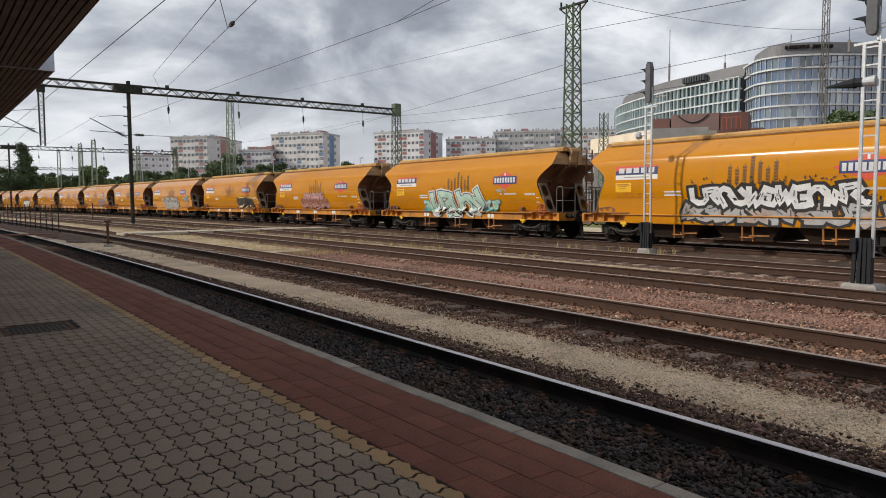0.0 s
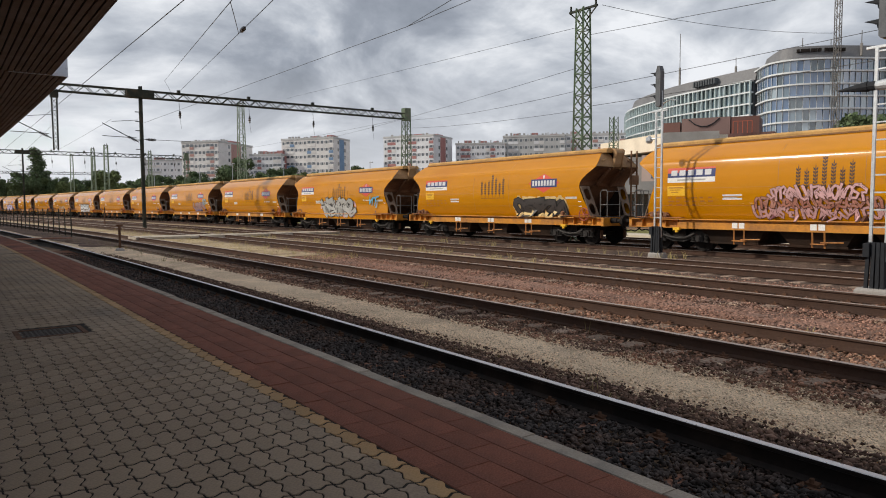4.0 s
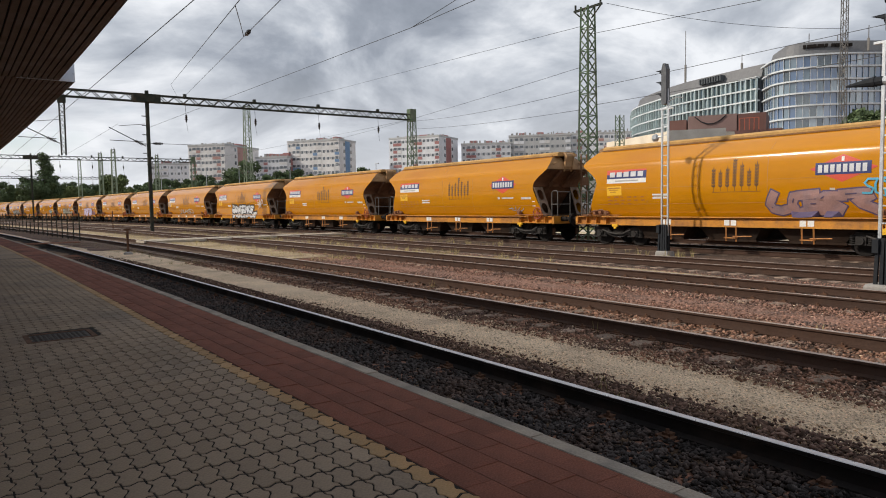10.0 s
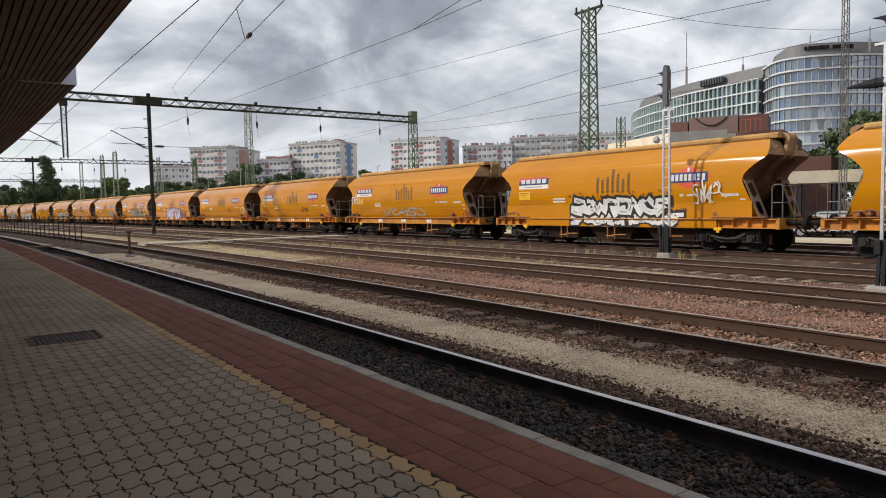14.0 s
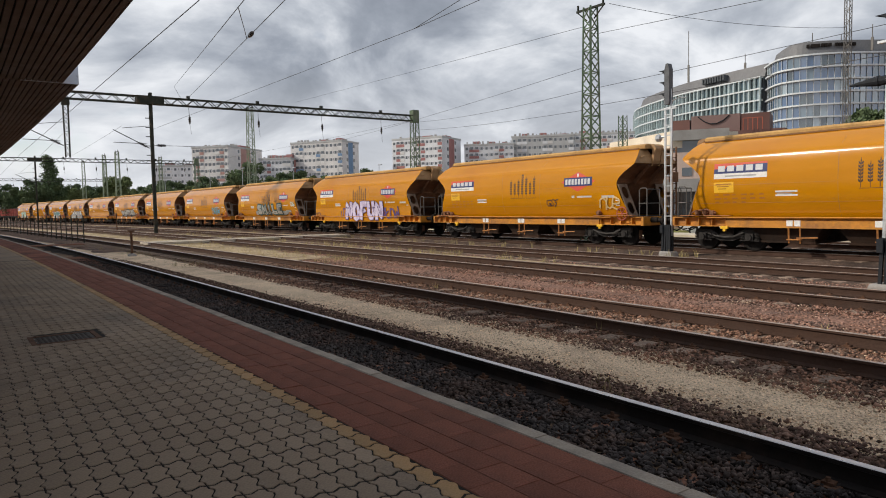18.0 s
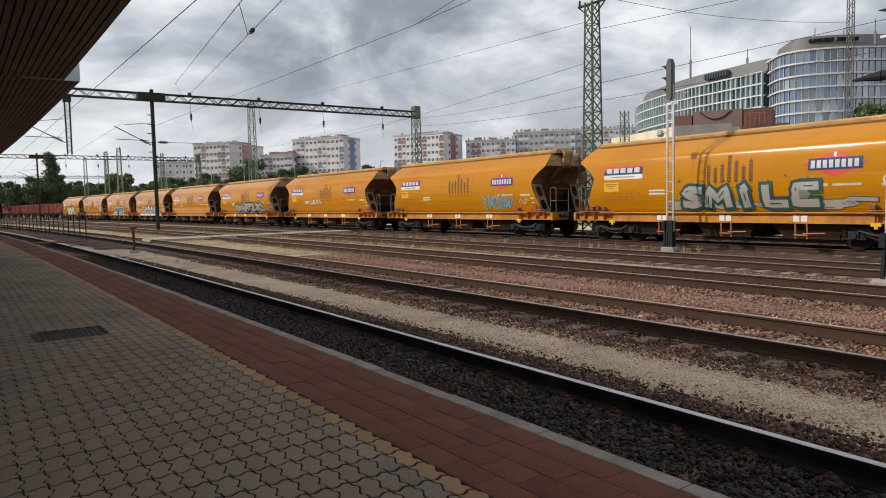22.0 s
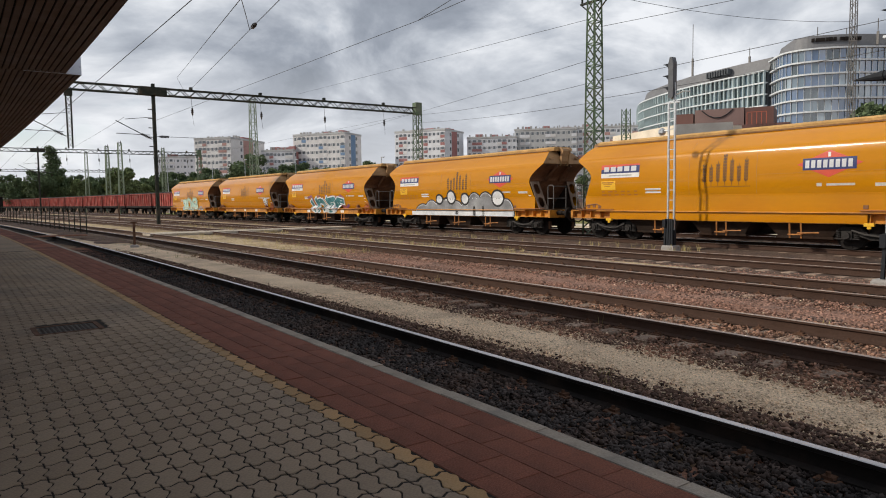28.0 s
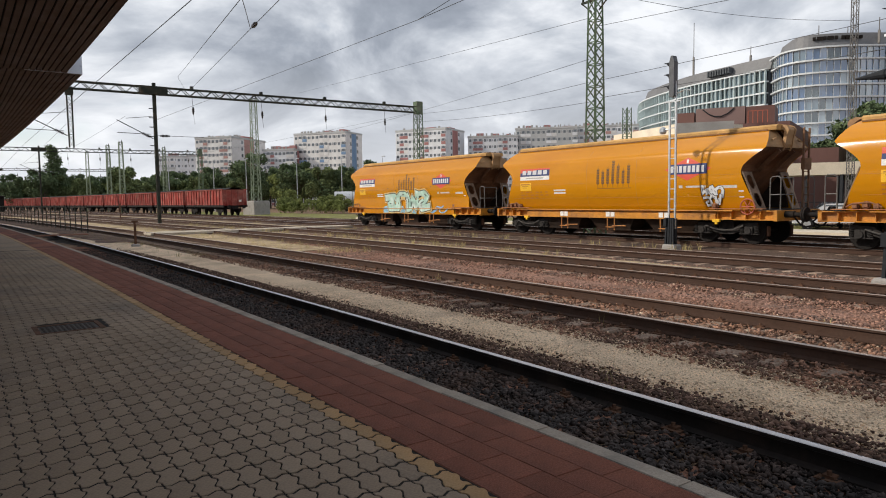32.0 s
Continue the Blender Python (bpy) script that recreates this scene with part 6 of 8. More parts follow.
def signal(x, y, label, top, hz, hoods, side_lamp=None, w=0.30, pad=1.0):
    root = thing("railway_signal", label, "signal", group="railway signals", at=pose(x, y, -0.08))
    f = Geo()
    for a in (-0.22, -0.07, 0.07, 0.20):
        a *= 0.75
        f.prism([(a - 0.035, -0.16, 0), (a + 0.035, -0.16, 0), (a + 0.035 - a * 0.15, -0.13, 1.0), (a - 0.035 - a * 0.15, -0.13, 1.0)], (0, 0.06, 0))
    f.box(-0.14, 0.14, 0.0, 0.12, 0, 0.98)
    f.box(-0.22, -0.10, -0.2, 0.1, 0.70, 0.98)
    part("foot", f, M["signal_black"], root, "black iron foot")
    part("footing", Geo().loft([[(a * e, b * e * 0.8, z) for a, b in ((-1, -1), (1, -1), (1, 1), (-1, 1))] for e, z in ((0.62 * pad, -0.3), (0.56 * pad, 0.0), (0.50 * pad, 0.05))]), M["concrete"], root, "pale concrete footing")
    lad = Geo()
    for s in (-1, 1):
        lad.beam((s * w / 2, 0, 0.6), (s * w / 2, 0, top), 0.055, 0.06)
    n = int((top - 0.9) / 0.36)
    for i in range(n + 1):
        lad.beam((-w / 2, 0, 0.95 + i * 0.36), (w / 2, 0, 0.95 + i * 0.36), 0.035, 0.03)
    part("ladder_post", lad, M["galvanised"], root, "galvanised ladder post")
    h = Geo()
    h.loft([[(a, -0.11, z), (a + d, -0.11, z), (a + d, 0.11, z), (a, 0.11, z)] for a, d, z in ((-0.06, 0.12, top + 0.15), (-0.10, 0.20, top + 0.20), (-0.10, 0.20, hz - 0.20), (-0.04, 0.08, hz))])
    head = part("head", h, M["signal_grey"], root, "dark grey signal head")
    for k in range(hoods):
        z = hz - 0.30 - k * 0.40
        v = Geo().tube((-0.07, 0, z), (-0.14, 0, z), 0.10, 14)
        ring = [[(-0.08 - L, 0.11 * math.cos(t), z + 0.11 * math.sin(t)) for t in np.linspace(-0.4, math.pi + 0.4, 10)] for L in (0.0, 0.42)]
        ring[1] = [(-0.42 + 0.24 * (1 - max(0, math.sin(t))), 0.10 * math.cos(t), z + 0.08 * math.sin(t) + 0.02) for t in np.linspace(-0.4, math.pi + 0.4, 10)]
        v.loft(ring, closed=False, cap=False)
        part("lamp_hood", v, M["signal_black"], head)
    b = Geo()
    b.beam((0.12, 0.0, top), (-0.06, 0.0, hz - 0.55), 0.05)
    b.beam((-0.35, 0, top), (0.35, 0, top), 0.05)
    b.beam((w / 2, 0, top - 0.05), (0.1, 0, top + 0.7), 0.04)
    b.pipe([(0.12, 0, top + 0.25), (0.45, 0, top + 0.35), (0.75, 0, top + 0.30)], 0.018)
    part("bracket", b, M["galvanised"], root)
    if side_lamp:
        s = Geo().tube((-0.15, 0, side_lamp), (-0.40, 0, side_lamp), 0.10, 10)
        s.tube((-0.30, 0, side_lamp), (-0.88, 0, side_lamp - 0.02), 0.115, 10, 0.02)
        part("lamp_body", Geo().tube((0.10, 0, side_lamp), (-0.16, 0, side_lamp), 0.12, 12, 0.09), M["galvanised"], root, "pale lamp body")
        part("side_lamp", s, M["signal_black"], root)
    else:
        s = Geo().tube((-0.15, 0, 4.15), (-0.42, 0, 4.15), 0.03, 8)
        s.loft([[(-0.42 - 0.13 * r * math.cos(t), 0.13 * r * math.sin(t), z) for t in np.linspace(0, 6.283, 9)[:-1]] for r, z in ((0.6, 4.0), (1, 4.08), (0.9, 4.2), (0.3, 4.26))])
        part("side_lamp", s, M["galvanised"], root)
    return root


def wire(p, q, sag=0.0, ins=None, r=0.011, n=10):
    p, q = Vector(p), Vector(q)
    pts = [p.lerp(q, i / n) - Vector((0, 0, sag * 4 * (i / n) * (1 - i / n))) for i in range(n + 1)]
    root = tagged(new("overhead_wire", Geo().pipe(pts, r, 5).mesh("overhead_wire", M["wire"])), "thin dark overhead wire strung above the tracks", "wire", group="overhead wires")
    if ins:
        d = (q - p).normalized()
        c = p.lerp(q, ins)
        g = Geo()
        for k in range(-4, 5):
            g.tube(c + d * (k * 0.085 - 0.03), c + d * (k * 0.085 + 0.03), 0.055 + 0.02 * (abs(k) < 3), 10)
        g.tube(c - d * 0.5, c + d * 0.5, 0.035, 8)
        part("wire_insulator", g, M["insulator"], root, "black ribbed insulator")
    return root


def fence():
    root = thing("track_fence", "dark iron fence between two tracks", "fence")
    x = -49.2
    last = None
    me = Geo().box(-0.03, 0.03, -0.03, 0.03, 0, 1.85).mesh("post", M["pole_dark"])
    while x > -110:
        y = bent(x, 7.45, 0.001)
        ob = new("post", me); ob.parent = root; ob.location = (x, y, -0.26)
        if last:
            for z in (0.25, 0.85, 1.45):
                part("rail", Geo().beam((last[0], last[1], z), (x, y, z), 0.03), M["pole_dark"], root)
        last = (x, y)
        x -= 2.05
    return root


def marker_post(x, y, h, head=True):
    root = thing("marker_post", "short rusty steel post with a small plate on top", "post", group="line-side posts", at=pose(x, y, -0.27))
    part("shaft", Geo().box(-0.045, 0.045, -0.045, 0.045, 0, h), M["iron_rust"], root)
    part("foot", Geo().loft([[(a * e, b * e, z) for a, b in ((-1, -1), (1, -1), (1, 1), (-1, 1))] for e, z in ((0.17, 0), (0.15, 0.16), (0.06, 0.2))]), M["concrete"], root)
    if head:
        part("plate", Geo().box(-0.06, 0.06, -0.14, 0.14, h, h + 0.06), M["iron_rust"], root)


def crossing():
    root = thing("board_crossing", "pale worn timber crossing laid over the tracks", "crossing", kind="structure")
    rnd = random.Random(4)
    y = 9.5
    while y < 22.0:
        for i in range(4):
            b = Geo().box(-0.24, 0.24, 0, 0.72, -0.14, -0.012)
            part("board", b, M["board"], root).matrix_basis = pose(-42.9 + i * 0.5, y - 0.9, rnd.uniform(-0.02, 0.0), 0, 0, rnd.uniform(-1, 1))
        y += 0.75
    for i in range(4):       # planks over the platform track
        x = -43.4 + i * 0.26
        part("plank", Geo().box(-0.125, 0.125, -2.1, 2.3, -0.02, 0.03), M["sleeper_rust"], root).matrix_basis = pose(x, bent(x, 4.022, 0.001), 0.0, 0, 0, rnd.uniform(-1, 1))


# ---- buildings ----
def apartment(px, py, L, D, H, floors, bays, turn, wall, accent, label):
    """Slab block: front wall with window strips, loggias and parapet, side wall, roof boxes."""
    root = thing("apartment_block", label, "apartment building", group="far apartment blocks", at=pose(px, py, -0.3, 0, 0, turn))
    part("wall", Geo().box(0, L, 0, D, 0, H), M[wall], root)
    part("parapet", Geo().box(-0.15, L + 0.15, -0.15, D + 0.15, H + 0.004, H + 0.7), M["pan_grey"], root)
    rnd = random.Random(int(L * 10 + H))
    for i in range(3):
        a = L * (0.15 + 0.3 * i)
        part("lift_house", Geo().box(a, a + rnd.uniform(2, 4), D * 0.4, D * 0.7, H + 0.7, H + 0.7 + rnd.uniform(0.5, 1.5)), M["pan_red"], root)
    fh, bw = H / floors, L / bays
    pane = Geo().box(-0.46, 0.46, -0.03, 0.05, -0.52, 0.52).mesh("window", M["flat_glass"])
    wide = Geo().box(-0.62, 0.62, -0.03, 0.05, -0.48, 0.48).mesh("window", M["flat_glass"])
    for b in range(bays):
        x = (b + 0.5) * bw
        log = b % 5 in (1, 2)
        if log:       # one column of loggias: parapet panels flush with the wall
            tinted, plain = Geo(), Geo()
            for fl in range(floors):
                g = tinted if rnd.random() < 0.62 else plain
                g.box(x - bw * 0.49, x + bw * 0.49, -0.12, 0.004, fl * fh + 0.05, fl * fh + fh * 0.40)
            for g, mm in ((tinted, accent), (plain, "pan_cream")):
                if g.v:
                    part("loggia_column", g, M[mm], root)["kind"] = "stuff"
        for fl in range(floors):
            w = new("window", wide if log else pane); w.parent = root
            w.location = (x, -0.02, fl * fh + fh * (0.62 if log else 0.55))
    small = Geo()       # small panes between the windows
    for fl in range(floors):
        for b in range(bays):
            x = (b + 1) * bw
            small.box(x - 0.12, x + 0.14, -0.035, 0.03, fl * fh + fh * 0.42, fl * fh + fh * 0.74)
    part("small_panes", small, M["flat_glass_pale"], root)["kind"] = "stuff"
    vents = Geo()
    x = 0.6
    while x < L - 0.6:
        k = rnd.uniform(0.3, 0.9)
        vents.box(x, x + k, D * 0.3, D * 0.3 + 0.5, H + 0.7, H + 0.7 + rnd.uniform(0.4, 1.3))
        x += k + rnd.uniform(0.3, 1.4)
    part("roof_vents", vents, M["grey_slab"], root)["kind"] = "stuff"
    # side wall windows, two columns
    side = Geo().box(-0.03, 0.03, -0.6, 0.6, -0.65, 0.65).mesh("window", M["flat_glass"])
    for fl in range(floors):
        for yy in (D * 0.3, D * 0.7):
            w = new("window", side); w.parent = root
            w.location = (L + 0.01, yy, fl * fh + fh * 0.55)
    part("side_panel", Geo().box(L + 0.004, L + 0.06, D * 0.36, D * 0.64, 0, H), M[accent], root)
    return root


def spline(pts, n):
    """Smooth curve through plan points."""
    P = [Vector(p) for p in pts]
    P = [P[0] * 2 - P[1]] + P + [P[-1] * 2 - P[-2]]
    out = []
    for i in range(1, len(P) - 2):
        for k in range(n):
            t = k / n
            a, b, c, d = P[i - 1:i + 3]
            out.append(0.5 * ((2 * b) + (c - a) * t + (2 * a - 5 * b + 4 * c - d) * t * t + (3 * b - a - 3 * c + d) * t ** 3))
    out.append(P[-2])
    return out


def office_wing(root, plan, z0, floors, fh, step, top, fins, depth=22.0, back=0.9):
    """Curved glass facade: floor bands, panes, fins, attic storey behind a parapet."""
    acc = [0.0]
    for a, b in zip(plan, plan[1:]):
        acc.append(acc[-1] + (b - a).length)

    def at(s):
        s = min(max(s, 0), acc[-1] - 1e-6)
        for i in range(len(acc) - 1):
            if s <= acc[i + 1]:
                t = (s - acc[i]) / (acc[i + 1] - acc[i])
                p = plan[i].lerp(plan[i + 1], t)
                d = (plan[i + 1] - plan[i]).normalized()
                return p, Vector((-d.y, d.x))       # facade runs with the building on its left
        return plan[-1], Vector((0, 1))
    n = int(acc[-1] / step)
    pts = [at(acc[-1] * i / n) for i in range(n + 1)]
    # core wall behind the glass
    g = Geo()
    g.loft([[(p.x, p.y, z0), (p.x, p.y, z0 + floors * fh), ((p + nn * depth).x, (p + nn * depth).y, z0 + floors * fh), ((p + nn * depth).x, (p + nn * depth).y, z0)] for p, nn in [(q + m * 1.0, m) for q, m in pts]])
    part("core_wall", g, M["office_core"], root)
    for fl in range(floors + 1):
        z = z0 + fl * fh
        b = Geo()
        b.loft([[((p + nn * o).x, (p + nn * o).y, zz) for o, zz in ((-0.45, z - 0.22), (-0.45, z + 0.22), (1.2, z + 0.22), (1.2, z - 0.22))] for p, nn in pts])
        part("floor_band", b, M["office_band"], root, "white curved floor band")
    rest = {k: Geo() for k in range(4)}
    cols = {0: "office_glass", 1: "office_glass_blue", 2: "office_glass_pale", 3: "office_glass_dark"}
    rnd = random.Random(int(acc[-1] * 7) + floors)
    for fl in range(floors):
        za, zb = z0 + fl * fh + 0.222, z0 + (fl + 1) * fh - 0.222
        for i in range(n):
            (p, nn), (q, mm) = pts[i], pts[i + 1]
            k = rnd.choice((0, 1, 1, 1, 3, 3, 0, 1, 1, 2)) if not fins else rnd.choice((3, 3, 0, 2))
            o1 = 0.25
            d = (q - p) * 0.04
            e0, e1 = p + nn * o1 + d, q + mm * o1 - d
            t0, t1 = nn * 0.06, mm * 0.06
            near = not fins and fl >= floors - 6 and i < 50
            g = Geo() if near else rest[k]
            g.add([(e0.x, e0.y, za), (e1.x, e1.y, za), (e1.x, e1.y, zb), (e0.x, e0.y, zb)] + [((e0 + t0).x, (e0 + t0).y, za), ((e1 + t1).x, (e1 + t1).y, za), ((e1 + t1).x, (e1 + t1).y, zb), ((e0 + t0).x, (e0 + t0).y, zb)],
                  [(0, 1, 2, 3), (7, 6, 5, 4), (0, 4, 5, 1), (2, 6, 7, 3), (1, 5, 6, 2), (0, 3, 7, 4)])
            if near:
                part("pane", g, M[cols[k]], root)
        f = Geo()
        for i in range(n + 1):
            p, nn = pts[i]
            a = p + nn * (-0.30 if fins else 0.0)
            f.beam((a.x, a.y, za), (a.x, a.y, zb), 0.24 if fins else 0.08, 0.7 if fins else 0.12, up=(nn.x, nn.y, 0))
        part("mullions", f, M["office_fin" if fins else "office_band"], root)["kind"] = "stuff"
    for k in range(4):
        if rest[k].v:
            part("panes", rest[k], M[cols[k]], root)["kind"] = "stuff"
    z = z0 + floors * fh
    g = Geo()
    g.loft([[((p + nn * o).x, (p + nn * o).y, zz) for o, zz in ((back, z + 0.3), (back + 1.2, z + top), (depth, z + top), (depth, z + 0.3))] for p, nn in pts])
    part("attic", g, M["office_attic"], root, "dark grey metal-clad attic storey")
    return at, acc[-1], z


# ---- trees ----
def tree(name, label, h, r, leaf_mat, seed, n=2600, trunk=0.30, leaf=0.30, shape="round"):
    rng = np.random.default_rng(seed)
    root = thing(name, label, "tree", group="trees behind the yard")
    tr = Geo().tube((0, 0, -0.3), (0, 0, h * 0.55), trunk, 8, trunk * 0.5)
    clumps = []
    for i in range(15 if shape == "round" else 18):
        if shape == "round":
            a, el = rng.random() * 6.28, rng.random()
            c = np.array([math.cos(a) * r * 0.72 * math.sqrt(rng.random()), math.sin(a) * r * 0.72 * math.sqrt(rng.random()), h * (0.36 + 0.50 * el)])
            rad = r * (0.30 + 0.25 * rng.random()) * (1.15 - 0.55 * el)
        else:
            el = rng.random()
            a = rng.random() * 6.28
            c = np.array([math.cos(a) * r * 0.25, math.sin(a) * r * 0.25, h * (0.12 + 0.80 * i / 17)])
            rad = r * (0.95 - 0.75 * abs(i / 17 - 0.35))
        clumps.append((c, rad))
        p = Vector((0, 0, h * rng.uniform(0.2, 0.5)))
        tr.tube(p, Vector(c), trunk * 0.28, 5, trunk * 0.08)
    part("trunk", tr, M["bark"], root)
    per = n // len(clumps)
    V, F = [], []
    for c, rad in clumps:
        d = rng.normal(size=(per, 3)); d /= np.linalg.norm(d, axis=1)[:, None]
        pos = c + d * rad * (0.55 + 0.5 * rng.random((per, 1))) * np.array([1, 1, 0.85])
        nrm = d + rng.normal(0, 0.6, (per, 3)); nrm /= np.linalg.norm(nrm, axis=1)[:, None]
        u = np.cross(nrm, rng.normal(size=(per, 3))); u /= np.linalg.norm(u, axis=1)[:, None]
        w = np.cross(nrm, u)
        s = (leaf * (0.5 + 0.8 * rng.random(per)))[:, None]
        for q in (u * s, u * s * 0.1 + w * s * 0.6, -u * s, -u * s * 0.1 - w * s * 0.6):
            V.append(pos + q)
    # interleave the four corners of each leaf
    allv = []
    k = 0
    for ci in range(len(clumps)):
        blk = np.stack(V[ci * 4:ci * 4 + 4], 1).reshape(-1, 3)
        allv.append(blk)
    vv = np.concatenate(allv)
    ff = np.arange(len(vv)).reshape(-1, 4)
    part("crown", raw("crown", vv.tolist(), ff.tolist(), M[leaf_mat]), None, root, "crown of many small leaves")
    return root


# ---- assembly ----
def S_of(t):
    """Length run by the train, by seconds."""
    i = min(int(t), 31)
    a, b = RUN[i], RUN[i + 1]
    m0 = (RUN[i + 1] - RUN[i - 1]) / 2 if i else RUN[1] - RUN[0]
    m1 = (RUN[i + 2] - RUN[i]) / 2 if i < 31 else RUN[32] - RUN[31]
    u = t - i
    return (2 * u ** 3 - 3 * u ** 2 + 1) * a + (u ** 3 - 2 * u ** 2 + u) * m0 + (-2 * u ** 3 + 3 * u ** 2) * b + (u ** 3 - u ** 2) * m1


RUN = [-17.0, -9.25, -1.14, 7.32, 16.12, 25.29, 34.77, 44.6, 54.7, 64.98, 75.31, 85.68, 96.04, 106.4, 116.73, 127.04, 137.36, 147.68, 158.01, 168.35, 178.71, 189.2, 199.7, 210.05, 220.4, 230.75, 241.12, 251.5, 261.89, 272.3, 282.73, 293.18, 303.64]


def wagon_pose(m, t):
    u = S_of(t) + 4.54 - PITCH * m
    a, _ = track_point(5, u - 5.1)
    b, _ = track_point(5, u + 5.1)
    c = (a + b) / 2
    return Matrix.Translation(c) @ Matrix.Rotation(math.atan2(b.y - a.y, b.x - a.x), 4, "Z")


def build_office():
    root = thing("office_building", "large curved glass office building with white floor bands and grey attic", "office building")
    drum = spline([(-118.7, 205.4), (-110.5, 197.1), (-105.9, 194.7), (-100.2, 195.8), (-93.7, 201.2), (-87.7, 209.8), (-78.0, 226.0), (-66.0, 248.0)], 5)
    wing = spline([(-196.0, 239.5), (-180.2, 223.3), (-153.2, 209.2), (-132.9, 203.7), (-116.5, 200.5)], 6)
    at, L, z = office_wing(root, drum, 41.8 - 10 * 3.45, 10, 3.45, 1.75, 4.3, False, back=2.6)
    office_wing(root, wing, 38.9 - 9 * 3.45, 9, 3.45, 1.9, 4.2, True, depth=18, back=1.6)
    # faded roof lettering as bars, vents and aerials
    p, nn = at(L * 0.30)
    q, mm = at(L * 0.42)
    bars = Geo()
    for i in range(14):
        if i == 7:
            continue
        c, m = at(L * (0.27 + 0.012 * i))
        c = c + m * 2.9
        bars.beam((c.x, c.y, z + 2.5), (c.x, c.y, z + 3.4), 0.8, 0.5, up=(m.x, m.y, 0))
    part("roof_lettering", bars, M["slat_gap"], root, "dark roof sign reduced to bars")["kind"] = "stuff"
    v = Geo()
    for i in range(9):
        t = i / 9
        x, y = -140 + 10 * t, 206.3 - 2.4 * t
        v.box(x, x + 0.5, y - 1, y + 1.4, 40.4, 42.2)
    part("roof_vent", v, M["office_core"], root)
    a = Geo()
    for x, y, h in ((-152, 212, 17), (-128, 208, 4), (-102, 199, 4), (-96, 203, 3), (-90, 208, 5)):
        a.tube((x, y + 3, 41), (x, y + 3, 45 + h), 0.12, 5)
        a.box(x - 0.3, x + 0.3, y + 2.8, y + 3.2, 43, 45 + h * 0.3)
    part("aerial", a, M["grey_iron"], root)


def build_blocks():
    rows = [  # left front corner, front length, depth, height, floors, bays, heading, wall, accent
        (-270.1, 73.7, 15.5, 25.0, 25.6, 10, 9, 40, "pan_cream", "pan_pink", "pale ten-storey panel block with faded red balconies"),
        (-262.0, 97.0, 13.0, 9.0, 21.2, 8, 8, 44, "pan_white", "pan_red", "pale panel block partly hidden by its neighbour"),
        (-258.1, 108.6, 23.0, 13.5, 27.4, 10, 12, 34, "pan_cream", "pan_blue", "ten-storey panel block with blue end wall"),
        (-239.9, 144.4, 22.5, 17.0, 28.6, 10, 12, 28, "pan_white", "pan_red", "ten-storey panel block with dark red balconies"),
        (-223.6, 168.5, 20.0, 10.0, 26.0, 10, 10, 46, "pan_white", "pan_red", "grey panel block with red parapet balconies"),
        (-211.6, 183.4, 24.5, 10.0, 28.8, 10, 12, 42, "pan_grey", "pan_white", "grey ten-storey panel block"),
        (-196.0, 200.0, 25.0, 10.0, 29.0, 10, 12, 42, "pan_white", "pan_pink", "light grey panel block"),
        (-330.0, 72.0, 30.0, 12.0, 22.0, 8, 10, 60, "pan_white", "pan_grey", "distant pale panel block"),
    ]
    for r in rows:
        apartment(*r)


